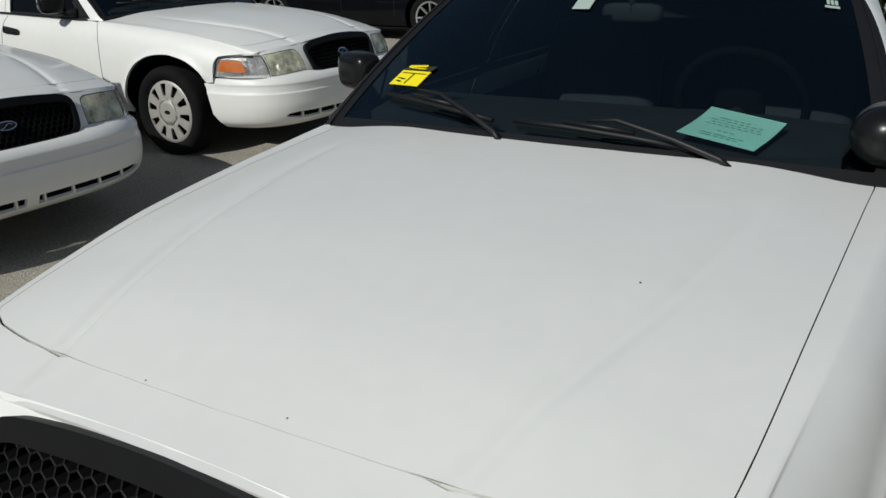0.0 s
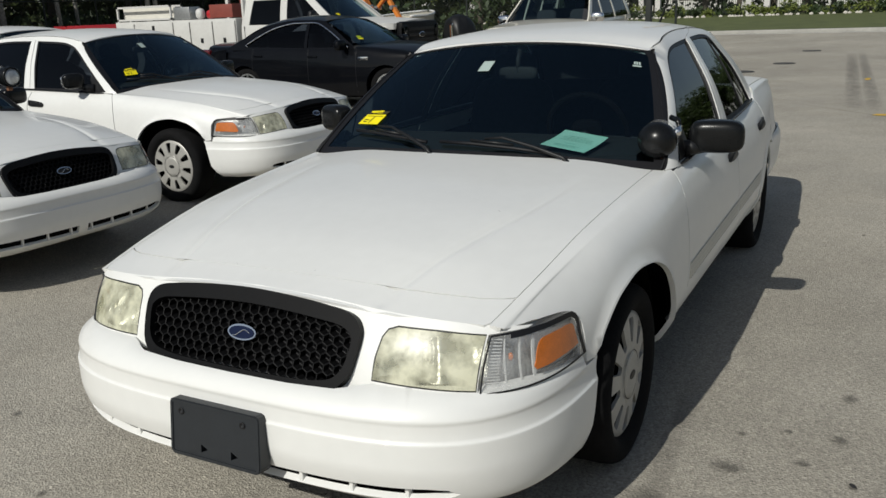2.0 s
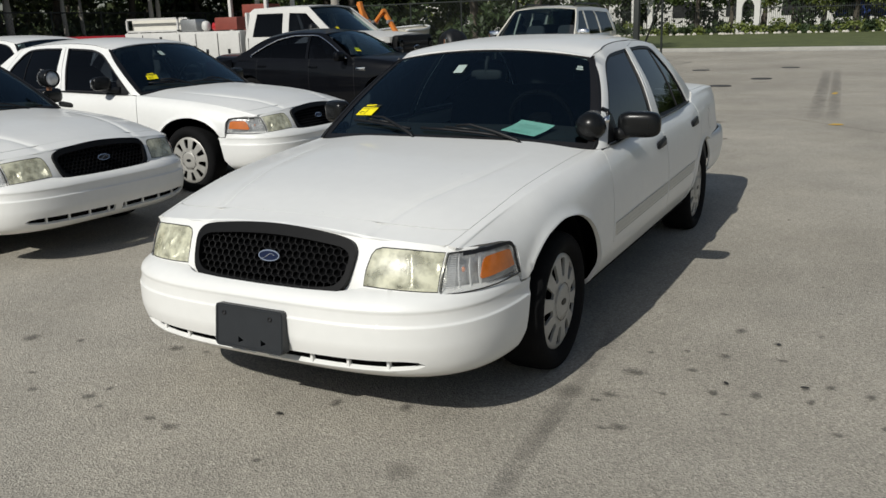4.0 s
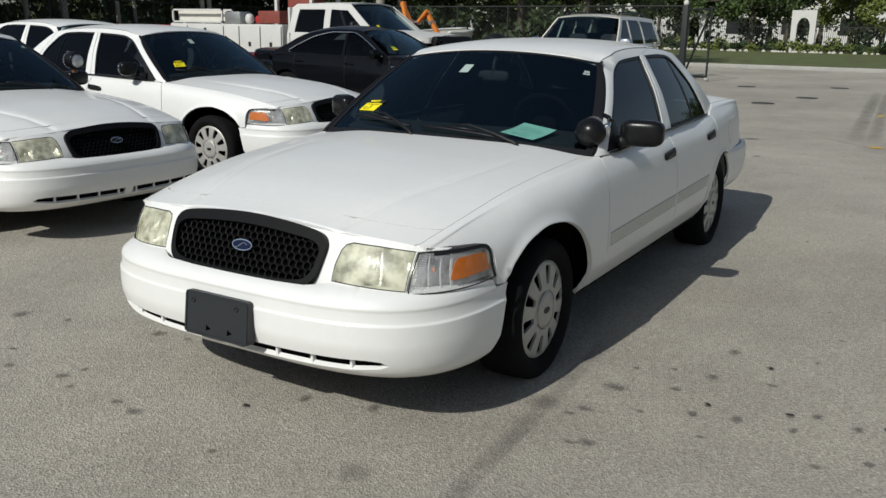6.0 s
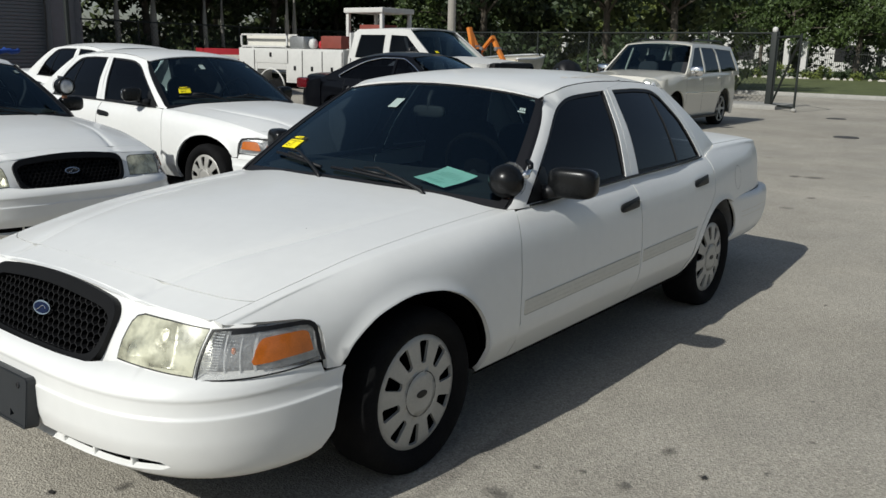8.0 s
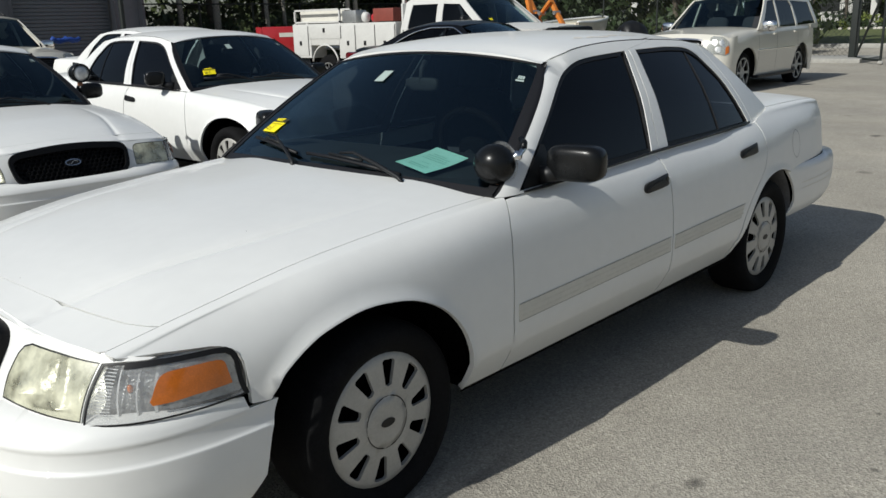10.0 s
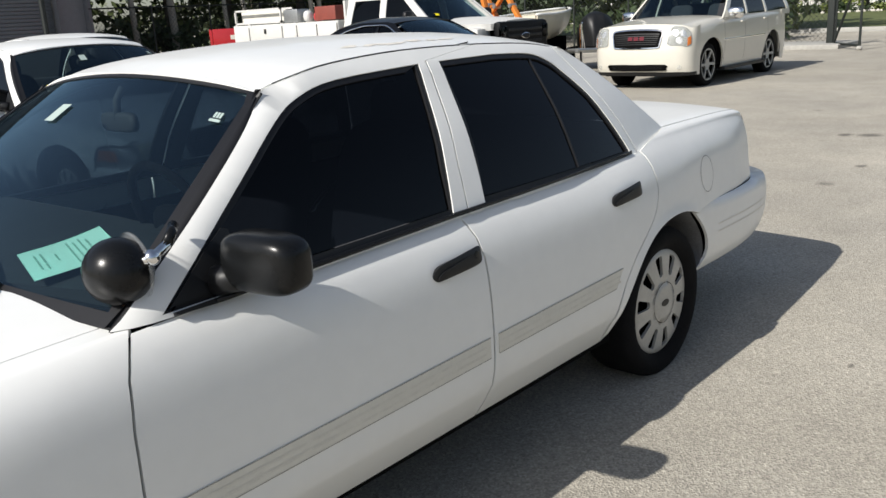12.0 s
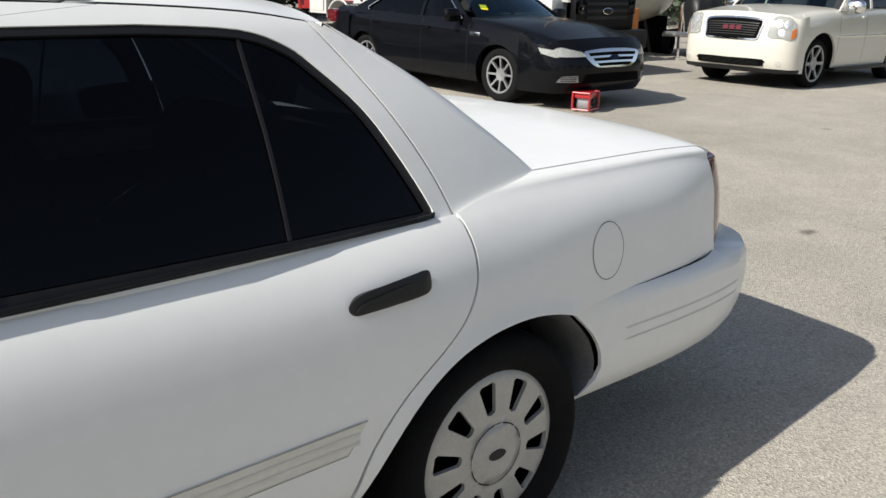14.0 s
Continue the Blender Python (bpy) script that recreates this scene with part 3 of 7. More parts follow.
    def cowl(y):
        return .955 - .17 * (y / .78) ** 2

    ey = lambda x: sh.at(x, 6.006)[1]
    crease = pchip([1.0, 1.3, 1.5, 1.67, 1.88, 2.01, 2.16, 2.3], [.60, .585, .565, .54, .489, .455, .421, .39])

    def hood_top(x, y):
        # two shallow valleys that part towards the windshield
        x, y, z = top(x, y)
        return (x, y, z - .009 * math.exp(-((abs(y) - crease(min(2.3, max(1.0, x)))) / .02) ** 2) * min(1, max(0, (x - 1.05) * 1.6)))
    hood = ([(cowl(y), y) for y in np.linspace(-.776, .776, 15)] + [(x, ey(x)) for x in np.linspace(.86, 2.09, 16)])
    brow_edge = [(2.112, .705), (2.138, .652), (2.158, .58), (2.173, .515), (2.184, .44), (2.199, .30), (2.208, .15), (2.212, 0)]
    hood += brow_edge
    hood += [(x, -y) for x, y in brow_edge[-2::-1]] + [(x, -ey(x)) for x in np.linspace(2.09, .86, 16)]
    valley = [(x, s * (crease(x) + d)) for s in (1, -1) for x in np.linspace(1.08, 2.16, 30) for d in (-.033, -.022, -.011, 0, .011, .022, .033)]
    patch("hood", hood_top, hood, WHITE, car, step=0.06, thick=0.015, edge=0.05, also=valley)
    nose_top = [(x + (.0018 if y < .43 else .005), y) for x, y in brow_edge[::-1]] + [(2.098, ey(2.098)), (2.226, ey(2.226)), (2.243, .705), (2.268, .62), (2.30, .47), (2.312, .3), (2.318, 0)]
    patch("header_panel", hood_top, nose_top + [(x, -y) for x, y in nose_top[::-1] if y > 0], WHITE, car, step=0.04, thick=0.012)
    ly = lambda x: sh.at(x, 6.006)[1] - .005
    lid = [(-1.74, 0), (-1.70, .4), (-1.665, ly(-1.665))] + [(x, ly(x)) for x in np.linspace(-1.8, -2.44, 10)] + [(-2.50, .725), (-2.585, .66), (-2.63, .5), (-2.655, .25), (-2.66, 0)]
    lid = lid + [(x, -y) for x, y in lid[::-1] if y > 0]
    patch("boot_lid", top, lid, WHITE, car, step=0.06, thick=0.015)

    # front: lamps, grille, bumper
    brow = pchip([0, .22, .47, .60, .715, .80, .87], [.784, .777, .756, .747, .735, .722, .714])
    low = Contour(1.70, 2.405, .888, 4.0)
    high = Contour(1.70, 2.30, .858, 4.6)

    def front(u, v):
        a, b = low.at(u), high.at(u)
        y = a[1] + (b[1] - a[1]) * v
        zt = brow(abs(y))
        bow = .018 * 4 * v * (1 - v)
        return (a[0] + (b[0] - a[0]) * v + bow, y, .560 + (zt - .560) * v)

    def fu(y):
        return low.share_y(y)
    head_loop = [(.315, .16), (.322, .45), (.335, .72), (.347, .82), (.368, .87), (.45, .885), (.552, .885), (.538, .50), (.522, .10), (.42, .13)]
    corner_top = [(.559, .875), (.60, .925), (.66, .975), (.72, .988), (.765, .98), (.79, .95), (.808, .88), (.820, .78), (.828, .55), (.833, .10)]
    corner = corner_top + [(.76, .085), (.665, .07), (.60, .055), (.55, .048), (.526, .055), (.541, .45)]
    for side in (1, -1):
        fn = side_fn(front, side)
        at_depth = lambda x, y: side_fn(lambda u, v: tuple(np.array(front(u, v)) * (x, y, 1)), side)
        lamp = patch("headlamp", fn, head_loop, LENS, car, step=0.03, thick=0.03, flip=side < 0, label="yellowed hazy plastic headlamp")
        flat = [(u * 1.35, v * .17) for u, v in head_loop]
        patch("lamp_rim", side_fn(lambda a, b: tuple(np.array(front(a / 1.35, b / .17)) + (.001, 0, 0)), side), flat, SEAL, lamp, [shrink(flat, .0032)], step=0.02, thick=0.002, flip=side < 0)
        bowl = lambda u, v: math.sin(2 * math.pi * min(max((u - .315) / .23, 0), 1)) ** 2 * math.sin(math.pi * min(max((v - .1) / .78, 0), 1))
        back = side_fn(lambda u, v: tuple(np.array(front(u, v)) - (.03 + .09 * bowl(u, v) ** .5, 0, 0)), side)
        patch("reflector", back, head_loop, REFLECTOR, lamp, step=0.02, thick=0, flip=side < 0)
        turn = patch("corner_lamp", fn, corner, CLEAR, car, step=0.03, thick=0.03, flip=side < 0, label="clear ribbed corner lamp with amber reflector")
        patch("reflector", at_depth(.972, .962), corner, CORNER_BOWL, turn, step=0.035, thick=0, flip=side < 0)
        for k in range(17):
            v = .13 + .044 * k
            u0 = .533 + .033 * v
            patch("prism", at_depth(.994, .992), [(u0, v), (u0 + .034 - .012 * v, v), (u0 + .034 - .012 * v, v + .016), (u0, v + .016)], PRISM, turn, step=0.05, thick=0, flip=side < 0)
        for u0, wide in ((.582, .003), (.616, .003), (.647, .006)):
            patch("divider", at_depth(.992, .988), [(u0, .14), (u0 + wide, .14), (u0 + wide + .006, .90), (u0 + .006, .90)], PRISM, turn, step=0.05, thick=0.006, flip=side < 0)
        ball("bulb", at_depth(.985, .975)(.602, .5), (.008, .008, .012), AMBER, turn, "", 2, 10)
        amb = spline([(.655, .31), (.656, .46), (.663, .66), (.672, .755), (.690, .79), (.740, .80), (.775, .79), (.792, .73), (.800, .58), (.806, .39), (.797, .36), (.73, .345)], 2, True)
        patch("amber_reflector", at_depth(1.0008, 1.003), amb, AMBER, turn, step=0.03, thick=0.004, flip=side < 0)
        flat = [(u * 1.35, v * .15) for u, v in corner]
        on_lens = side_fn(lambda a, b: tuple(np.array(front(a / 1.35, b / .15)) * (1.0006, 1.002, 1)), side)
        patch("gasket", on_lens, flat, SEAL, turn, [shrink(flat, .0042)], step=0.02, thick=0.003, flip=side < 0)
        # black strip laid on the lens top, standing in for the dark open gap
        rim = [(u * 1.35, v * .15) for u, v in corner_top[1:]]
        inner = [(a - .013 * (k > 4) * min(1, (k - 4) / 3), b - (.0125 if k < 7 else .0125 - .0125 * (k - 6) / 2)) for k, (a, b) in enumerate(rim)]
        patch("weather_seal", side_fn(lambda a, b: tuple(np.array(front(a / 1.35, b / .15)) * (1.0009, 1.003, 1)), side), rim + inner[::-1], SEAL, turn, step=0.02, thick=0.003, flip=side < 0)
    outer_side = [(.521, .04), (.5235, .10), (.5395, .50), (.5555, .88), (.60, .934), (.64, .966), (.652, 1.0)]
    surround = [(fu(y), 0.0) for y in np.linspace(-.70, .70, 15)] + outer_side + [(fu(y), 1.0) for y in np.linspace(.74, -.74, 17)] + [(-u, v) for u, v in outer_side[::-1]]
    hole = [(fu(y), v) for y, v in spline([(.32, .04), (.372, .20), (.386, .66), (.365, .87), (.0, .92), (-.365, .87), (-.386, .66), (-.372, .20), (-.32, .04), (0, .02)], 4, True)]
    patch("grille_surround", front, surround, WHITE, car, [hole, head_loop, [(-u, v) for u, v in head_loop]], step=0.03, thick=0.02)
    grille = new("grille")
    grille.parent = car

    def gsurf(y, z, lift=0.0):
        t = (z - .57) / .19
        return (2.412 - .088 * t + lift - .06 * y * y, y, z)
    half_o = [(.12, .550), (.22, .5515), (.30, .557), (.348, .574), (.378, .612), (.392, .69), (.383, .733), (.347, .758), (.27, .771), (.14, .783)]
    rim_o = spline(half_o + [(0, .788)] + [(-y, z) for y, z in half_o[::-1]] + [(0, .549)], 5, True)
    half_i = [(.12, .575), (.21, .5765), (.28, .582), (.328, .594), (.357, .626), (.369, .685), (.360, .708), (.325, .725), (.25, .734), (.13, .743)]
    rim_i = spline(half_i + [(0, .747)] + [(-y, z) for y, z in half_i[::-1]] + [(0, .574)], 5, True)
    patch("grille_frame", lambda y, z: gsurf(y, z, .026), rim_o, GRILLE, grille, [rim_i], step=0.02, thick=0.035, label="matt black grille frame")
    rim_m = [(.28 * a + .72 * c, .28 * b + .72 * d) for (a, b), (c, d) in zip(rim_o, rim_i)]
    bm = bmesh.new()
    pitch = .0335
    rows = int(.19 / (pitch * .866)) + 4
    for r in range(rows):
        z = .556 + r * pitch * .72
        for c in range(-12, 13):
            y = (c + .5 * (r % 2)) * pitch
            if not inside(rim_m, np.array(y), np.array(z)):
                continue
            ring_o, ring_i, ring_b = [], [], []
            for k in range(6):
                a = math.pi / 6 + k * math.pi / 3
                for ring, rad, dx in ((ring_o, .0196, .006), (ring_i, .0171, .005), (ring_b, .0166, -.02)):
                    p = gsurf(y + rad * math.cos(a), z + .83 * rad * math.sin(a), dx)
                    ring.append(bm.verts.new(p))
            for k in range(6):
                j = (k + 1) % 6
                bm.faces.new((ring_o[k], ring_o[j], ring_i[j], ring_i[k]))
                bm.faces.new((ring_i[k], ring_i[j], ring_b[j], ring_b[k]))
    mesh = part("mesh", bm, GRILLE, grille, "black honeycomb mesh")
    patch("radiator", lambda y, z: gsurf(y, z, -.05), [(-.37, .57), (.37, .57), (.37, .75), (-.37, .75)], RADIATOR, grille, step=0.1, thick=0)
    oval = [(.052 * math.cos(a), .668 + .021 * math.sin(a)) for a in np.linspace(0, 2 * math.pi, 36, endpoint=False)]
    oval2 = [(.046 * math.cos(a), .668 + .0165 * math.sin(a)) for a in np.linspace(0, 2 * math.pi, 36, endpoint=False)]
    emb = patch("emblem", lambda y, z: gsurf(y, z, .024), oval, CHROME, grille, step=0.02, thick=0.012, label="plain blue oval with chrome rim")
    patch("enamel", lambda y, z: gsurf(y, z, .0255), oval2, BLUE, emb, step=0.02, thick=0.001)
    tube("flourish", [gsurf(y, .668 + .007 * math.sin(95 * y + .6) + .12 * y, .027) for y in np.linspace(-.029, .03, 22)], .0017, CHROME, emb, n=6)

    bumper = Nose(1.70, 3.7, [(.236, 2.40, .845), (.25, 2.43, .86), (.275, 2.47, .885), (.33, 2.50, .90), (.40, 2.515, .905), (.468, 2.515, .904), (.4715, 2.5143, .903), (.4745, 2.511, .8995), (.5225, 2.509, .8915),
                              (.5255, 2.510, .8925), (.548, 2.499, .8875), (.568, 2.472, .882), (.580, 2.44, .88), (.588, 2.395, .872)], 1.36)

    end = pchip([.236, .274, .327, .421, .50, .53, .54], [1.985, 1.961, 1.918, 1.90, 1.872, 1.856, 1.856])
    edge_l = [(bumper.u_x(z, end(z)), z) for z in (.24, .275, .33, .40, .44, .47, .50, .533)] + [(bumper.u_x(.5335, 1.947), .5335), (bumper.u_x(.566, 1.955), .566), (bumper.u_x(.580, 2.05), .580), (bumper.u_x(.588, 2.2), .588), (bumper.u_y(.588, .60), .588), (bumper.u_y(.587, .45), .587), (bumper.u_y(.583, .40), .583), (bumper.u_y(.577, .35), .577), (bumper.u_y(.574, .2), .574)]
    outer = [(-u, z) for u, z in edge_l] + [(0.0, .573)] + edge_l[::-1] + [(0.6, .238), (0, .238), (-.6, .238)]
    def slot(sgn):
        lo, hi = (.03, .63)
        return [(sgn * u, z) for u, z in ((lo, .283), (lo, .332), (hi - .05, .339), (hi, .334), (hi + .03, .318), (hi, .304), (hi - .1, .292))]
    bump = patch("front_bumper", bumper.at, outer, WHITE, car, [slot(1), slot(-1)], step=0.03, thick=0.02, rows=(.455, .465, .470, .4722, .4745, .482, .50, .515, .5225, .524, .5255, .535, .545))
    # near-black sheet whose colour stands in for the shade inside the slots
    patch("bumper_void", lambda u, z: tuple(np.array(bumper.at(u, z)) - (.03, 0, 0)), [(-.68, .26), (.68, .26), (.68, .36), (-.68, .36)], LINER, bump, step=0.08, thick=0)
    for u in (-.52, -.37, -.22, -.07, .07, .22, .37, .52):
        x, y, z = bumper.at(u, .31)
        boxpart("rib", (x - .04, y - .006, .285), (x - .016, y + .006, .34), WHITE, bump, 0.003)
    # number plate bracket
    def plate(y, z, lift=0.0):
        return (2.556 + lift - .02 * (z - .33) / .17, y, z)
    holes = [[(y, .352), (y + .026, .364), (y, .377)] for y in (-.05, .06)]
    edge = [(-.150, .498), (.150, .498), (.160, .493), (.164, .483), (.166, .345), (.160, .334), (.150, .329), (-.150, .329), (-.160, .334), (-.166, .345), (-.164, .483), (-.160, .493)]
    br = patch("plate_bracket", plate, edge, BRACKET, car, holes, step=0.05, thick=0.042, label="dark grey plastic plate bracket without a plate")
    patch("bracket_back", lambda y, z: plate(y, z, -.03), shrink(edge, .012), LINER, br, step=0.06, thick=0)
    patch("bracket_rim", lambda y, z: plate(y, z, .003), shrink(edge, .003), BRACKET, br, [shrink(edge, .011)], step=0.04, thick=0.004)
    for y, z in ((-.12, .463), (.105, .463)):
        v, f = lathe([(.010, .0), (.010, .003), (.006, .002), (0.0001, -.004)], "x", 14, (2.5405, y, z))
        mesh_ob("bolt_hole", v, f, SEAL, br)

    # rear: bumper, tail panel, lamps
    tail = Nose(-1.68, 5.2, [(.335, -2.73, .845), (.36, -2.79, .865), (.42, -2.845, .885), (.52, -2.87, .893), (.59, -2.865, .892), (.628, -2.85, .8885), (.643, -2.815, .885), (.650, -2.74, .881), (.655, -2.60, .872)], 1.7)
    rend = pchip([.335, .356, .366, .40, .437, .512, .57, .612, .636, .66], [-1.735, -1.754, -1.788, -1.826, -1.839, -1.813, -1.766, -1.722, -1.70, -1.70])
    levels = (.338, .356, .37, .40, .437, .48, .512, .545, .57, .60, .62, .634)
    edge_r = [(tail.u_x(z, rend(z)), z) for z in levels] + [(tail.u_x(.641, -1.80), .641), (tail.u_x(.648, -1.9), .648), (tail.u_x(.652, -2.2), .652), (tail.u_x(.6535, -2.45), .6535), (1.0, .655)]
    outer = [(-u, z) for u, z in edge_r] + [(0.0, .655)] + edge_r[::-1] + [(.7, .338), (-.7, .338)]
    bump = patch("rear_bumper", tail.at, outer, WHITE, car, step=0.04, thick=0.012, flip=True)
    for s in (1, -1):
        # faint lines where the old strip was, and the plastic behind the wheel
        for z in (.50, .535):
            line = [(s * tail.u_x(z, x), z + .004 * (x < -2.2)) for x in (-1.93, -2.2, -2.55)]
            patch("residue", lambda u, z: tuple(np.array(tail.at(u, z)) + (0, math.copysign(.0012, u), 0)), line + [(u, z - .004) for u, z in line[::-1]], GLUE, bump, step=0.06, thick=0, flip=True)
        rim_b = [(rend(z) + .008, z) for z in np.linspace(.362, .66, 15)]
        guard = bmesh.new()
        rows_g = [[guard.verts.new((x + dx, s * y, z)) for x, z in rim_b] for y, dx in ((.868, 0), (.855, .012), (.80, .02), (.62, .03))]
        for a, b in zip(rows_g, rows_g[1:]):
            for k in range(14):
                guard.faces.new((a[k], a[k + 1], b[k + 1], b[k]))
        part("arch_liner", guard, ARCH_LINER, bump, "dusty grey plastic liner behind the wheel", smooth=True)
    back = Nose(-2.28, 4.5, [(.60, -2.66, .80), (.70, -2.672, .799), (.80, -2.672, .79), (.90, -2.655, .772), (.95, -2.645, .755), (.985, -2.62, .74)], 1.0)
    patch("tail_panel", back.at, [(-.60, .60), (.60, .60), (.62, .928), (-.62, .928)], WHITE, car, step=0.05, thick=0.01, flip=True)
    for s in (1, -1):
        lamp = [(.61, .655), (back.u_x(.66, -2.44), .655), (back.u_x(.72, -2.44), .72), (back.u_x(.80, -2.438), .80), (back.u_x(.88, -2.428), .88), (back.u_x(.91, -2.436), .91), (back.u_x(.93, -2.475), .93), (.63, .93)]
        patch("tail_lamp", back.at, [(s * u, z) for u, z in lamp], REDLENS, car, step=0.04, thick=0.03, flip=True, label="dark red tail lamp wrapping the corner")

    def screen(w, v, out=0.0):
        b = np.array((.945 - .112 * w * w, .852 * w, .93 - .03 * w * w))
        t = np.array((.298 - .045 * w * w, .644 * w, 1.374 - .054 * w * w))
        p = b + (t - b) * v + np.array((0, .020 * w ** 3 * 4 * v * (1 - v), 0))
        bow = .010 * v * (1 - v) * 4
        n = np.array((.55, 0, .83))
        return tuple(p + n * (bow + out))

    # cabin
    width = pchip([.88, .93, 1.13, 1.30, 1.345, 1.40], [.872, .856, .775, .672, .643, .585])

    glass_x = pchip([.90, .915, .985, 1.125, 1.255, 1.307, 1.338, 1.40], [.75, .745, .655, .47, .28, .17, .10, .10])

    def cab(x, z):
        t = max(0, (-x - .35) / 1.35)
        d = min(max(0, x - glass_x(z)), .12)
        y = -2.8 * d * d + width(z) - .085 * t ** 3 - .12 * max(0, z - .95) * t - .02 * max(0, x - .1) * (z - .93)
        return (x, y, z)
    ditch = spline([(.262, 1.322), (.16, 1.354), (.0, 1.378), (-.3, 1.394), (-.65, 1.391), (-.95, 1.376), (-1.14, 1.348)], 4)
    front_glass = spline([(.745, .915), (.655, .985), (.47, 1.125), (.28, 1.255), (.17, 1.307), (.02, 1.338), (-.328, 1.354)], 4) + [(-.280, 1.2), (-.236, 1.05), (-.205, .93)]
    rear_glass = [(-.353, .937), (-.372, 1.06), (-.398, 1.22), (-.424, 1.355)] + spline([(-.71, 1.357), (-.917, 1.345), (-1.02, 1.31), (-1.08, 1.262), (-1.155, 1.183), (-1.21, 1.09), (-1.258, .995), (-1.274, .950), (-1.25, .938)], 4)
    frame_f = [(.852, .905), (.688, 1.02), (.487, 1.163), (.29, 1.3)] + ditch[:17] + [(-.363, 1.36), (-.324, 1.2), (-.288, 1.06), (-.262, .905)]
    cut = ditch[:17][-1]
    cp = spline([(-1.092, 1.357), (-1.166, 1.257), (-1.238, 1.143), (-1.30, 1.02), (-1.335, .92)], 5)
    frame_r = [(-.270, .915), (-.293, 1.06), (-.332, 1.2), (-.371, 1.36), (cut[0] - .008, cut[1])] + [p for p in ditch[17:] if p[0] > -1.08] + cp
    pillar = [(x - .007, z) for x, z in cp[::-1]] + [(-1.10, 1.358), (-1.14, 1.348)] + spline([(-1.165, 1.332), (-1.33, 1.22), (-1.5, 1.10), (-1.62, 1.02), (-1.665, .985)], 4) + [(-1.60, .955), (-1.42, .94)]
    roofz = pchip([.30, .15, -.1, -.45, -.8, -1.12, -1.2], [1.38, 1.408, 1.432, 1.445, 1.438, 1.405, 1.392])
    dz = pchip([p[0] for p in ditch], [p[1] for p in ditch])
    for side in (1, -1):
        fn = side_fn(cab, side)
        fr = patch("door_frame", fn, frame_f, WHITE, car, [front_glass], step=0.04, thick=0.014, flip=side > 0)
        liner = side_fn(lambda x, z: tuple(np.array(cab(x, z)) - (0, .017, 0)), side)
        rr = patch("door_frame", fn, frame_r, WHITE, car, [rear_glass], step=0.04, thick=0.014, flip=side > 0)
        for ob, lp, gl in ((fr, frame_f, front_glass), (rr, frame_r, rear_glass)):
            patch("inner_trim", liner, shrink(lp, .004), CABIN, ob, [shrink(gl, .012)], step=0.06, thick=0.01, flip=side < 0)
        patch("rear_pillar", fn, pillar, WHITE, car, step=0.05, thick=0.02, flip=side > 0)
        for ob, lp, split in ((fr, front_glass, False), (rr, rear_glass, True)):
            small = shrink(lp, .017)
            seal = patch("window_seal", side_fn(lambda x, z: tuple(np.array(cab(x, z)) - (0, .004, 0)), side), lp, SEAL, ob, [small], step=0.04, thick=0.012, flip=side > 0)
            pane = patch("window_pane", side_fn(lambda x, z: tuple(np.array(cab(x, z)) - (0, .012, 0)), side), [(x, z) for x, z in small], TINTED, ob, step=0.08, thick=0, flip=side > 0)
        patch("quarter_divider", side_fn(lambda x, z: tuple(np.array(cab(x, z)) - (0, .006, 0)), side), [(-.910, 1.345), (-.918, 1.345), (-.911, 1.2), (-.904, .955), (-.897, .955), (-.904, 1.2)], SEAL, rr, step=0.05, thick=0.008, flip=side > 0)
        # belt moulding
        patch("belt_moulding", side_fn(lambda x, z: (x, cab(x, z)[1] + .013, z), side), [(.72, .9165), (-.205, .941), (-1.27, .957), (-1.265, .945), (-.205, .928), (.60, .9075), (.72, .9095)], SEAL, car, step=0.06, thick=0.016, flip=side > 0, label="black rubber moulding along the window sill")
        tube("sill_bead", [(x, side * (cab(x, z)[1] + .014), z) for x, z in ((.62, .9135), (.2, .924), (-.205, .9355), (-.75, .944), (-1.255, .952))], .0042, GLOSS, car, n=8)
        # the pillar between windshield and door
        def a_pillar(p, q, side=side):
            v = q / .66
            z = .905 + (1.322 - .905) * v
            x = float(np.interp(z, [.905, 1.02, 1.163, 1.3, 1.322], [.852, .688, .487, .29, .262]))
            a, b = np.array(screen(.966, v, .007)), np.array((x + .001, cab(x, z)[1] - .001, z))
            s = p / .06
            m = a + (b - a) * s + np.array((.3, .6, .5)) * .003 * 4 * s * (1 - s)
            return (m[0], side * m[1], m[2])
        patch("windshield_seal", a_pillar, [(0, 0), (.06, 0), (.06, .66), (0, .66)], SEAL, car, step=0.02, thick=0.01, flip=side < 0) 
    # roof
    def roof(x, v):
        zc, ze = roofz(x), dz(min(max(x, -1.14), .262)) + .004
        ye = cab(x, ze)[1] - .004
        return (x, v * ye, zc - (zc - ze) * abs(v) ** 2.7)
    edge = [(x, 1.0) for x in np.linspace(.262, -1.13, 24)]
    front_edge = [(.262 + .035 * (1 - v * v), v) for v in np.linspace(-.97, .97, 15)]
    rear_edge = [(-1.14 - .03 * (1 - v * v), v) for v in np.linspace(.97, -.97, 13)]
    panel = patch("roof", roof, front_edge + edge + rear_edge + [(x, -1.0) for x, _ in edge[::-1]], WHITE, car, step=0.06, thick=0.02)

    for k, (x, v, a, b) in enumerate(((-.20, .80, .035, .02), (-.28, .83, .05, .018), (-.36, .86, .06, .02), (-.47, .83, .04, .025), (-.55, .85, .03, .015), (-.63, .84, .05, .012))):
        rnd = random.Random(k)
        blob = [(x + a * rnd.uniform(.55, 1.2) * math.cos(t), v + b * 1.6 * rnd.uniform(.5, 1.2) * math.sin(t)) for t in np.linspace(0, 2 * math.pi, 14, endpoint=False)]
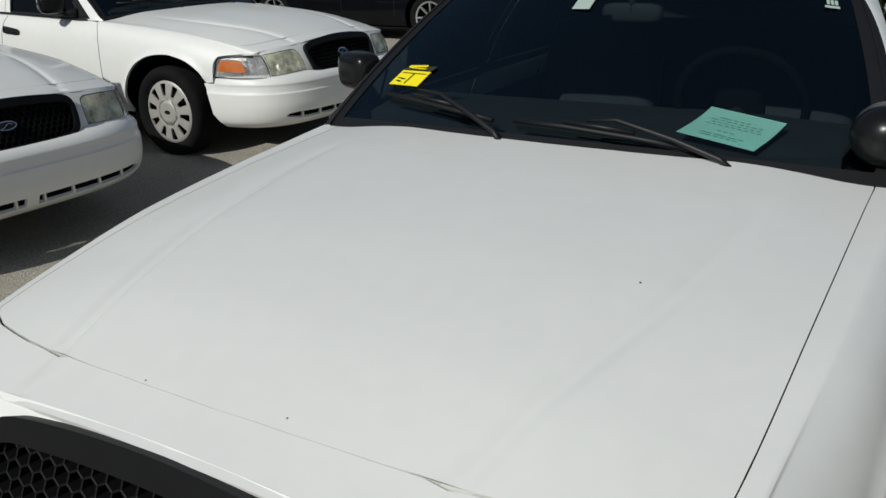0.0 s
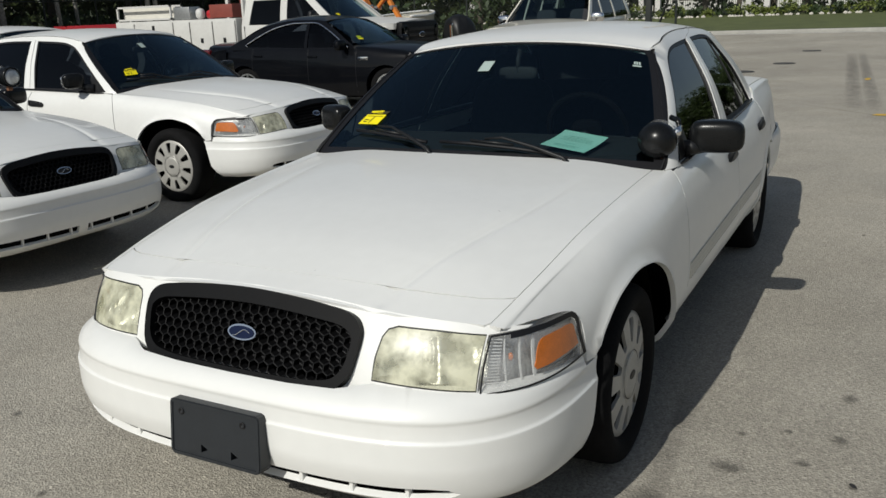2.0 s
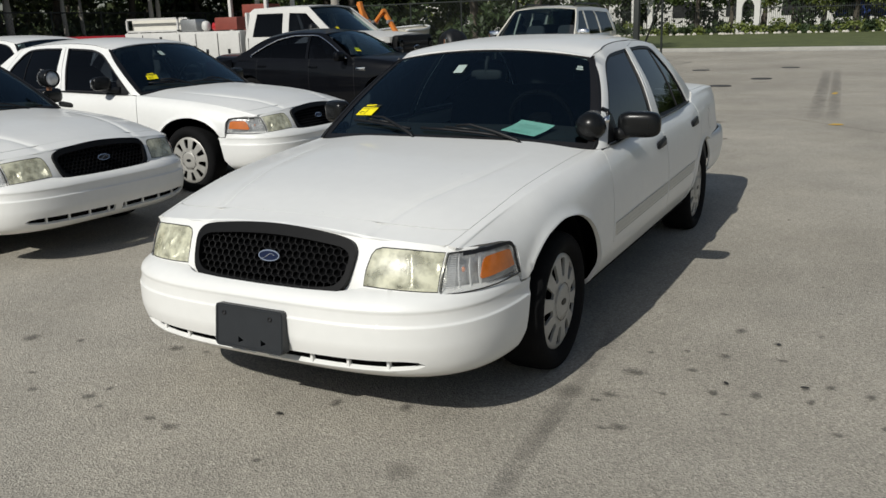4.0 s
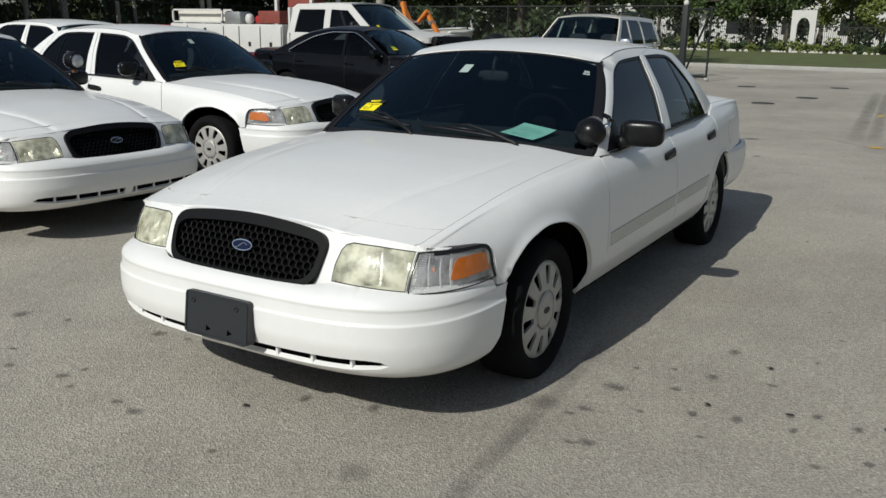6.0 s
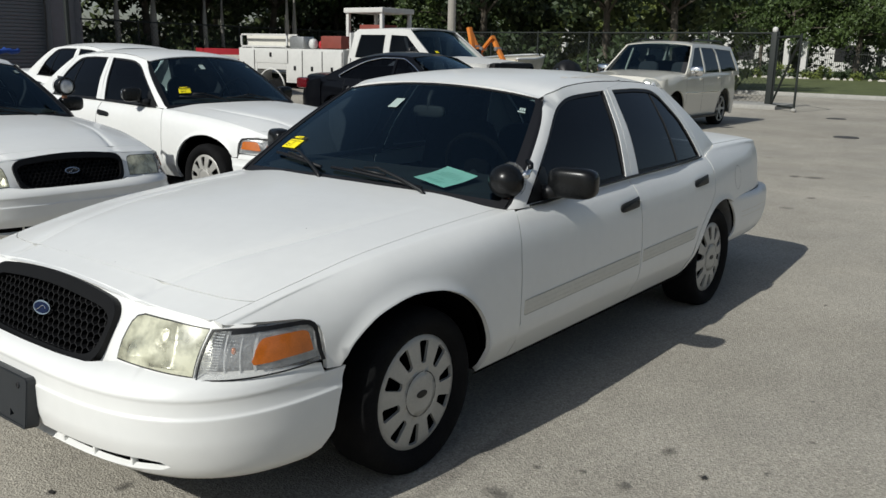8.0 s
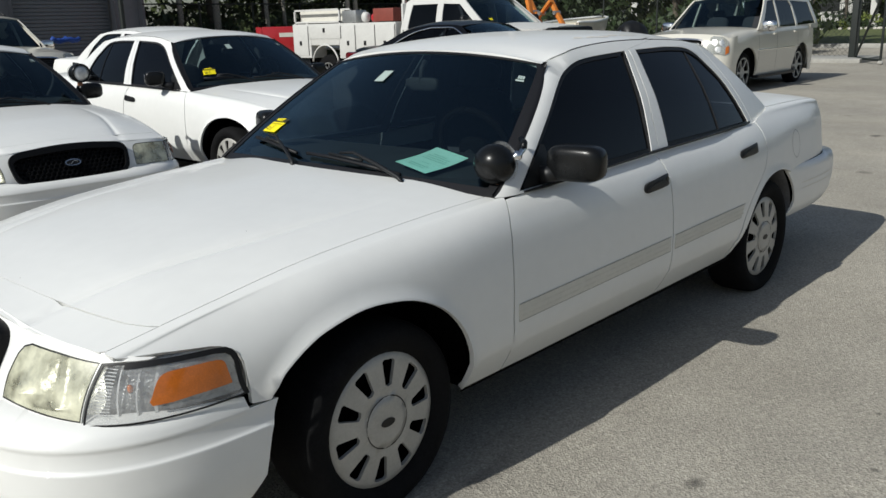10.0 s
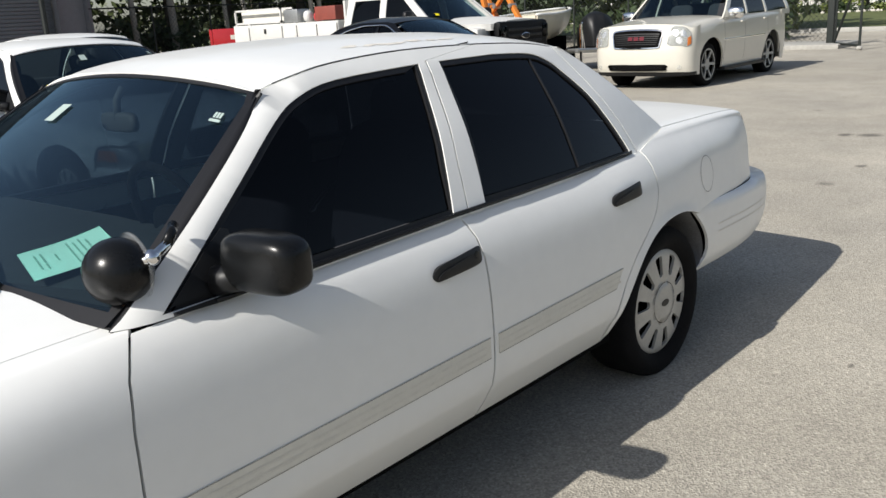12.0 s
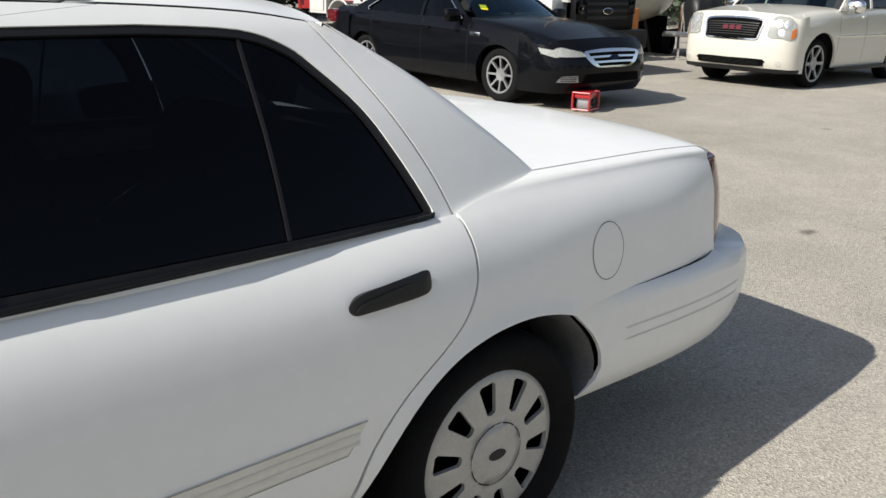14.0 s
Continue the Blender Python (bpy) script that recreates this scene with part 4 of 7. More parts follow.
        patch("worn_paint", lambda x, v: tuple(np.array(roof(x, v)) + (0, 0, .0012)), blob, WORN, panel, step=0.03, thick=0, label="grey patch of flaked paint")
    # windshield, backlight
    ws = [(w, 0.0) for w in np.linspace(-.975, .975, 13)] + [(.975, v) for v in np.linspace(.12, .9, 8)] + [(w, 1.0) for w in np.linspace(.975, -.975, 13)] + [(-.975, v) for v in np.linspace(.9, .12, 8)]
    win = patch("windshield", lambda a, b: screen(a / .8, b / .65), [(a * .8, b * .65) for a, b in ws], WINDSHIELD, car, step=0.08, thick=0, label="dark windshield")
    win.visible_shadow = False
    inner = [(w, .05) for w in np.linspace(-.925, .925, 13)] + [(.925, .93)] + [(w, .982) for w in np.linspace(.905, -.905, 9)] + [(-.925, .93)]
    patch("windshield_border", lambda a, b: screen(a / .8, b / .65, .003), [(a * .8 * 1.001, b * .65) for a, b in ws], SEAL, win, [[(a * .8, b * .65) for a, b in inner]], step=0.06, thick=0.004)

    def rear_screen(w, v):
        b = np.array((-1.735 + .05 * w * w, .70 * w, .985 - .0 * w))
        t = np.array((-1.145 + .03 * w * w, .60 * w, 1.398 - .045 * w * w))
        p = b + (t - b) * v
        return tuple(p + np.array((-.55, 0, .83)) * .03 * v * (1 - v) * 4)
    bw = patch("rear_window", lambda a, b: rear_screen(a / .8, b / .65), [(a * .8, b * .65) for a, b in [(-1, 0), (1, 0), (1, 1), (-1, 1)]], TINTED, car, step=0.1, thick=0, flip=True)
    bw.visible_shadow = False
    for side in (1, -1):
        def return_face(p, q, side=side):
            v = q / .66
            z = .985 + (1.34 - .985) * v
            x = float(np.interp(z, [.985, 1.02, 1.10, 1.22, 1.332, 1.348], [-1.665, -1.62, -1.5, -1.33, -1.165, -1.14]))
            a, b = np.array(rear_screen(.97, v)), np.array((x, cab(x, z)[1] - .002, z))
            s = p / .06
            m = a + (b - a) * s + np.array((-.4, .6, .5)) * .01 * 4 * s * (1 - s)
            return (m[0], side * m[1], m[2])
        patch("pillar_return", return_face, [(0, 0), (.06, 0), (.06, .66), (0, .66)], WHITE, car, step=0.02, thick=0.01, flip=side > 0)
    # wheels and dark underside
    for sx in (1, -1):
        for sy in (1, -1):
            hub = wheel(car, (1.455 if sx > 0 else -1.45, sy * (.878 if sx > 0 else .876), HUB_Z), sy, phase=.15 if sx > 0 else .47)
            well = bmesh.new()
            rim_a = [((1.49 if sx > 0 else -1.425) + .465 * math.cos(a), .285 + .445 * math.sin(a)) for a in np.linspace(*((-.05, math.pi + .05) if sx > 0 else (.0, math.pi - .26)), 19)]
            rows_v = [[well.verts.new((x, sy * y, z)) for x, z in rim_a] for y in (.85, .58)]
            for k in range(18):
                well.faces.new((rows_v[0][k], rows_v[0][k + 1], rows_v[1][k + 1], rows_v[1][k]))
            well.faces.new(rows_v[1])
            part("wheel_well", well, LINER, car)
    under = box(bmesh.new(), (-2.62, -.62, .24), (2.35, .62, .30), 0.02)
    box(under, (-1.05, -.865, .262), (1.05, .865, .30), 0.01)
    part("underbody", under, LINER, car)
    for s in (1, -1):
        boxpart("side_trim", (-1.80, s * .70 - .12, .66), (-1.28, s * .70 + .12, .91), LINER, car, 0.02)
    boxpart("boot_tub", (-2.5, -.66, .30), (-1.76, .66, .90), LINER, car, 0.03)
    return car, sh, screen, cab


def lens_material(name, a, b, clear, rough, spread=0.1):
    m = bpy.data.materials.new(name)
    m.use_nodes = True
    n, l = m.node_tree.nodes, m.node_tree.links
    p = n["Principled BSDF"]
    co, tex, mix, tr, sh = (n.new("ShaderNode" + k) for k in ("TexCoord", "TexNoise", "Mix", "BsdfTransparent", "MixShader"))
    tex.inputs["Scale"].default_value, tex.inputs["Detail"].default_value = 14, 5
    mix.data_type = "RGBA"
    mix.inputs["A"].default_value, mix.inputs["B"].default_value = (*a, 1), (*b, 1)
    l.new(co.outputs["Object"], tex.inputs["Vector"])
    l.new(tex.outputs["Fac"], mix.inputs["Factor"])
    l.new(mix.outputs["Result"], p.inputs["Base Color"])
    p.inputs["Roughness"].default_value = rough
    p.inputs["Coat Weight"].default_value = 0.6
    tr.inputs["Color"].default_value = (*[c ** 0.4 for c in a], 1)
    haze, span = n.new("ShaderNodeTexNoise"), n.new("ShaderNodeMapRange")
    haze.inputs["Scale"].default_value, haze.inputs["Detail"].default_value = 17, 4
    l.new(co.outputs["Object"], haze.inputs["Vector"])
    l.new(haze.outputs["Fac"], span.inputs["Value"])
    for key, v in (("From Min", .36), ("From Max", .64), ("To Min", clear - spread), ("To Max", clear + spread)):
        span.inputs[key].default_value = v
    l.new(span.outputs[0], sh.inputs[0])
    l.new(p.outputs[0], sh.inputs[1])
    l.new(tr.outputs[0], sh.inputs[2])
    l.new(sh.outputs[0], n["Material Output"].inputs[0])
    return m


LENS = lens_material("hazed_lens", (0.84, 0.83, 0.65), (0.62, 0.61, 0.44), 0.46, 0.3, 0.28)
CLEAR = lens_material("clear_lens", (0.88, 0.89, 0.88), (0.6, 0.6, 0.6), 0.78, 0.08)
GRIME = material("grime_line", (0.30, 0.285, 0.25), 0.9, vary=0.4, scale=25)
RUST = material("rusty_steel", (0.16, 0.07, 0.035), 0.8, vary=0.4, scale=30)
WORN = material("flaked_paint", (0.64, 0.61, 0.55), 0.8, vary=0.30, scale=30)
PRISM = material("prism_ribs", (0.62, 0.63, 0.63), 0.2, vary=0.1, scale=30)
REFLECTOR = material("lamp_reflector", (0.86, 0.86, 0.82), 0.42, metal=1.0, vary=0.25, scale=18, bump=0.7, bump_scale=24)
CORNER_BOWL = material("corner_lamp_bowl", (0.50, 0.505, 0.505), 0.3, metal=0.7, vary=0.25, scale=30, bump=0.5, bump_scale=90)
RADIATOR = material("radiator", (0.02, 0.02, 0.022), 0.5, metal=0.5, vary=0.6, scale=30)

def ball(name, centre, size, mat, parent, label="", power=2.0, n=20, m=None):
    """A rounded solid: power 2 is an ellipsoid, higher is boxier."""
    def sp(v):
        return math.copysign(abs(v) ** (2 / power), v)
    verts, faces = [], []
    rows = n // 2
    for i in range(rows + 1):
        a = math.pi * i / rows - math.pi / 2
        for k in range(n):
            b = 2 * math.pi * k / n
            p = Vector((sp(math.cos(a)) * sp(math.cos(b)) * size[0], sp(math.cos(a)) * sp(math.sin(b)) * size[1], sp(math.sin(a)) * size[2]))
            verts.append(((m @ p) if m else p) + Vector(centre))
    for i in range(rows):
        for k in range(n):
            j = (k + 1) % n
            faces.append((i * n + k, i * n + j, (i + 1) * n + j, (i + 1) * n + k))
    return mesh_ob(name, verts, faces, mat, parent, label)


def tube(name, points, r, mat, parent=None, label="", n=8, r_end=None):
    """A round bar along points."""
    pts = [Vector(p) for p in points]
    verts, faces = [], []
    for i, p in enumerate(pts):
        d = (pts[min(i + 1, len(pts) - 1)] - pts[max(i - 1, 0)]).normalized()
        side = d.cross(Vector((0, 0, 1)))
        side = side.normalized() if side.length > 1e-4 else Vector((1, 0, 0))
        up = side.cross(d)
        rad = r if r_end is None else r + (r_end - r) * i / (len(pts) - 1)
        for k in range(n):
            a = 2 * math.pi * k / n
            verts.append(p + rad * (math.cos(a) * side + math.sin(a) * up))
    for i in range(len(pts) - 1):
        for k in range(n):
            j = (k + 1) % n
            faces.append((i * n + k, i * n + j, (i + 1) * n + j, (i + 1) * n + k))
    faces.append(tuple(range(n))[::-1])
    faces.append(tuple((len(pts) - 1) * n + k for k in range(n)))
    return mesh_ob(name, verts, faces, mat, parent, label)


def dress_sedan(car, screen, cab):
    """Mirrors, spotlight, wipers, papers on the glass and the dim cabin."""
    for s in (1, -1):
        m = pose(0, 0, 0, 0, 0, 8 if s > 0 else -24)
        mx, my, mz = (.545, .968, .998) if s > 0 else (.47, .965, 1.02)
        mir = ball("side_mirror", (mx, s * my, mz), (.056, .110 if s > 0 else .092, .067), GLOSS, car, "black plastic side mirror", 3.6, 28, m)
        ball("mirror_glass", (mx - .047, s * (my - .007), mz), (.008, .082, .049), CHROME, mir, "", 4.0, 16, m)
        tube("mirror_arm", [(mx + .015, s * .92, mz - .04), (mx + .04, s * .88, .955), (.60, s * .85, .95)], .028, PLASTIC, mir, n=10, r_end=.035)
        sail = [(.725, .925), (.60, 1.02), (.545, 1.055), (.53, 1.05), (.525, .935)]
        fn = lambda x, z: (x, cab(x, z)[1] + .004, z)
        patch("mirror_sail", fn if s > 0 else mirror_fn(fn), sail, PLASTIC, mir, step=0.05, thick=0.02, flip=s > 0)
    at = Vector((.788, .785, 1.011))
    lamp = ball("spotlight", at, (.072, .078, .072), GLOSS, car, "round black spotlight on the pillar", 2.0, 32)
    v, f = lathe([(.079, .0), (.081, .012), (.074, .02), (.0001, .03)], "x", 28, (0, 0, 0))
    mesh_ob("lamp_glass", [(at.x - .03 - x * .6, at.y + y * .95, at.z + z * .95) for x, y, z in v], f, CLEAR, lamp)
    tube("lamp_arm", [(.765, .850, 1.035), (.735, .855, 1.045), (.705, .850, 1.06)], .011, CHROME, lamp, "bright metal swivel arm")
    tube("lamp_handle", [(.705, .850, 1.06), (.685, .838, 1.078), (.66, .806, 1.085)], .012, GLOSS, lamp)
    ball("swivel", (.745, .853, 1.04), (.018, .018, .018), CHROME, lamp)
    boxpart("lamp_foot", (.765, .775, .905), (.80, .81, .945), RUST, lamp, .006, "rust-stained bracket under the spotlight")

    def on(w, v, out):
        return screen(w, v, out)
    for blade, arm in (([(-.16, .097), (.02, .09), (.26, .07), (.50, .04)], [(.10, .105, .035), (.20, .105, .046), (.38, .052, .042), (.52, .002, .032), (.56, -.03, .015)]),
                       ([(-.77, .18), (-.62, .158), (-.42, .122), (-.24, .088)], [(-.61, .186, .035), (-.49, .162, .046), (-.34, .092, .042), (-.20, .018, .032), (-.16, -.02, .015)])):
        pts = [on(*p) for p in arm]
        wiper = tube("wiper", pts, .0055, PLASTIC, car, "black wiper resting at the foot of the windshield", 6, .010)
        tube("wiper_blade", [on(w, v, .016) for w, v in blade], .008, SEAL, wiper, n=6)
        tube("blade_bridge", [on(w, v + .010, .028) for w, v in blade[1:3]], .006, PLASTIC, wiper, n=6)
    fn = lambda a, b: screen(a / .8, b / .65, .006)
    def tilted(a0, a1, b0, b1):
        return [(a0, b0), (a1, b0 - .006), (a1 + .012, b1 - .006), (a0 + .012, b1)]
    st = patch("price_sticker", fn, tilted(-.655, -.535, .165, .22), YELLOW, car, step=0.05, thick=0.002, label="yellow paper sticker with a black heading")
    patch("heading", fn, tilted(-.643, -.525, .223, .240), YELLOW_DARK, st, step=0.05, thick=0.001)
    f3 = lambda a, b: screen(a / .8, b / .65, .0085)
    for k in range(6):
        patch("bar", f3, tilted(-.628 + .0125 * k, -.622 + .0125 * k, .234, .239), YELLOW, st, step=0.05, thick=0)
    patch("bar", f3, tilted(-.626, -.555, .227, .2295), YELLOW, st, step=0.05, thick=0)
    for a0, a1, b0, b1 in ((-.64, -.54, .208, .2095), (-.595, -.593, .17, .208), (-.64, -.61, .188, .1895), (-.64, -.62, .178, .1795)):
        patch("rule", f3, tilted(a0, a1, b0, b1), INK, st, step=0.05, thick=0)
    patch("inspection_label", fn, [(-.155, .463), (-.09, .463), (-.085, .525), (-.15, .525)], LABEL, car, step=0.05, thick=0.001, label="pale green square label inside the glass")
    lb = patch("toll_label", fn, [(.657, .53), (.700, .53), (.700, .538), (.657, .538)], LABEL, car, step=0.05, thick=0.001)
    for k in range(3):
        patch("bar", fn, [(.664 + .012 * k, .542), (.673 + .012 * k, .542), (.673 + .012 * k, .56), (.664 + .012 * k, .56)], LABEL, lb, step=0.05, thick=0)
    # cowl and cabin
    patch("cowl", lambda x, y: (x, y, .905 + .02 * (1 - (y / .8) ** 2) - .03 * (x - .8)), [(.76, -.76), (.955, -.3), (.97, 0), (.955, .3), (.76, .76), (.70, .70), (.70, -.70)], PLASTIC, car, step=0.1, thick=0.01, flip=False)
    dash = patch("dashboard", lambda x, y: (x, y, .935 + .028 * math.sin(min(max((.86 - x) / .42, 0), 1) * math.pi * .75) + .02 * math.exp(-((y - .37) / .2) ** 2 - ((x - .5) / .12) ** 2)),
                 [(.90, -.2), (.90, .2), (.78, .70), (.42, .74), (.38, 0), (.42, -.74), (.78, -.70)], CABIN, car, step=0.05, thick=0.30)
    ring = [(.40 + .055 * math.cos(a), .37 + .185 * math.sin(a), .985 + .165 * math.cos(a)) for a in np.linspace(0, 2 * math.pi, 33)]
    sw = tube("steering_wheel", ring, .014, LINER, car, n=8)
    ball("horn_pad", (.41, .37, .975), (.03, .075, .06), LINER, sw, "", 3)
    tube("column", [(.41, .37, .97), (.62, .37, .85)], .03, CABIN, sw)
    for y in (.37, -.37):
        seat = ball("front_seat", (-.12, y, .55), (.26, .25, .09), SEATS, car, "", 4, 20)
        ball("backrest", (-.42, y, .84), (.085, .25, .32), SEATS, seat, "", 4, 20, pose(0, 0, 0, 0, -14, 0))
        ball("headrest", (-.51, y, 1.20), (.05, .13, .085), SEATS, seat, "", 3.5, 16, pose(0, 0, 0, 0, -10, 0))
    bench = ball("rear_bench", (-.98, 0, .56), (.25, .66, .10), SEATS, car, "", 6, 24)
    ball("bench_back", (-1.25, 0, .83), (.08, .64, .24), SEATS, bench, "", 6, 24, pose(0, 0, 0, 0, -20, 0))
    ball("rear_view_mirror", (.325, 0, 1.235), (.016, .10, .030), CABIN, car, "", 4, 16)
    tube("mirror_stalk", [(.30, 0, 1.335), (.325, 0, 1.30), (.33, 0, 1.24)], .012, CABIN, car)
    boxpart("cabin_floor", (-1.3, -.72, .30), (.85, .72, .33), CABIN, car)
    boxpart("parcel_shelf", (-1.72, -.66, .93), (-1.33, .66, .955), CABIN, car)
    patch("headliner", lambda x, y: (x, y, 1.36), [(.2, -.55), (.2, .55), (-1.05, .52), (-1.05, -.52)], CABIN, car, step=0.3, thick=0)


YELLOW_DARK = material("dark_heading", (0.03, 0.028, 0.01), 0.6, vary=0.1)
BARS = material("faded_ink", (0.25, 0.47, 0.38), 0.8)

white_sedan, SHELL, SCREEN, CAB = sedan()
dress_sedan(white_sedan, SCREEN, CAB)
tagged(white_sedan, "white police-type sedan with black grille and spotlight", "car", "white sedans on the lot")
for x, y, a, text in ((-2.09, -5.39, 90.5, "white sedan with black honeycomb grille, seen side-on"), (0.55, -5.32, 88.0, "white sedan with dusty hood and dark grille"),
                      (-4.42, -10.0, 91.0, "white sedan parked in the back row")):
    twin = tagged(copy_thing(white_sedan, pose(x, y, 0, 0, 0, a) @ (Matrix.Scale(1.07, 4) if y < -9 else Matrix.Diagonal((1, 1, 1.03 if x < 0 else 1.0, 1)))), text)
    for ob in [o for o in twin.children if o.name.startswith("plate_bracket")]:
        for sub in (*ob.children, ob):
            bpy.data.objects.remove(sub)
    for ob in [o for o in twin.children if o.name.startswith("spotlight")]:
        if x < 0:
            for sub in (*ob.children, ob):
                bpy.data.objects.remove(sub)
        else:
            ob.location += Vector((.0, .0, .155))
            v, f = lathe([(.0001, .03), (.035, .026), (.058, .012), (.064, .002)], "x", 28, (.845, .785, 1.011))
            mesh_ob("front_glass", v, f, CORNER_BOWL, ob, "bright round spotlight glass")
            v, f = lathe([(.061, -.01), (.064, .014), (.072, .016), (.078, .006), (.078, -.03)], "x", 28, (.845, .785, 1.011))
            mesh_ob("glass_ring", v, f, GLOSS, ob, "black ring round the glass")
    for ob in [o for o in twin.children_recursive if o.name.startswith("rub_strip")] if x < 0 else ():
        for sub in (*ob.children, ob):
            bpy.data.objects.remove(sub)
    for ob in twin.children_recursive:
        if x > 0 and ob.name.startswith("enamel"):
            ob.material_slots[0].link = "OBJECT"
            ob.material_slots[0].material = SEAL
        if -3 < x < 0 and ob.name.startswith("price_sticker"):
            ob.location += Vector((.012, .06, .006))

sheet = patch("paper_sheet", lambda p, q: (.60 + .05 * p / .216 + .72 * q, .335 + p * .97 - .14 * q, 1.012 - .02 * p / .216 - .13 * q - .004 * math.sin(14 * q)),
              [(0, 0), (.216, 0), (.216, .279), (0, .279)], PAPER, None, step=0.04, thick=0.001)
tagged(sheet, "pale green sheet of paper lying on the dashboard", "paper")
for k, (a, b, q) in enumerate(((.05, .17, .235), (.045, .175, .215), (.08, .14, .175), (.03, .19, .125), (.04, .18, .105), (.03, .185, .085), (.05, .15, .065))):
    x = a
    while x < b - .01:
        wide = .012 + .011 * ((k * 5 + int(x * 1000)) % 3)
        patch("bar", lambda p, r: (.60 + .05 * p / .216 + .72 * r, .335 + p * .97 - .14 * r, 1.0135 - .02 * p / .216 - .13 * r - .004 * math.sin(14 * r)),
              [(x, q), (min(b, x + wide), q), (min(b, x + wide), q + .006), (x, q + .006)], BARS, sheet, step=0.05, thick=0)
        x += wide + .006


# ---- other vehicles ----
def plain_wheel(parent, centre, side, r, rim, spokes, mat, width=0.23):
    hub = new("wheel")
    hub.parent = parent
    hub.location = centre
    prof = [(rim - .01, -.03), (rim + .004, -.005), (rim + .03, .002), (r * .88, .004), (r * .96, -.012), (r, -.045), (r, -width + .04), (r * .93, -width), (rim, -width)]
    v, f = lathe([(a, d * side) for a, d in prof], "y", 36)
    mesh_ob("tyre", v, f if side < 0 else [q[::-1] for q in f], RUBBER, hub)
    v, f = lathe([(rim, -.03 * side), (rim * .93, -.10 * side), (.02, -.11 * side)], "y", 28)
    mesh_ob("rim", v, f if side < 0 else [q[::-1] for q in f], LINER, hub)
    ring = [(rim * math.cos(a), rim * math.sin(a)) for a in np.linspace(0, 2 * math.pi, 40, endpoint=False)]
    holes = []
    for i in range(spokes):
        a = 2 * math.pi * (i + .5) / spokes
        c, s = math.cos(a), math.sin(a)
        w0, w1 = .28 * rim * 2.6 / spokes, rim * 2.35 / spokes
        pts = [(.34 * rim, -w0), (.86 * rim, -w1), (.90 * rim, 0), (.86 * rim, w1), (.34 * rim, w0)]
        holes.append([(p * c - t * s, p * s + t * c) for p, t in pts])
    patch("spokes", lambda p, q: (p, side * (.0 - .03 * (1 - min(math.hypot(p, q) / rim, 1)) * 1.0 - .004), q), ring, mat, hub, holes, step=0.03, thick=0.03, flip=side > 0)
    return hub


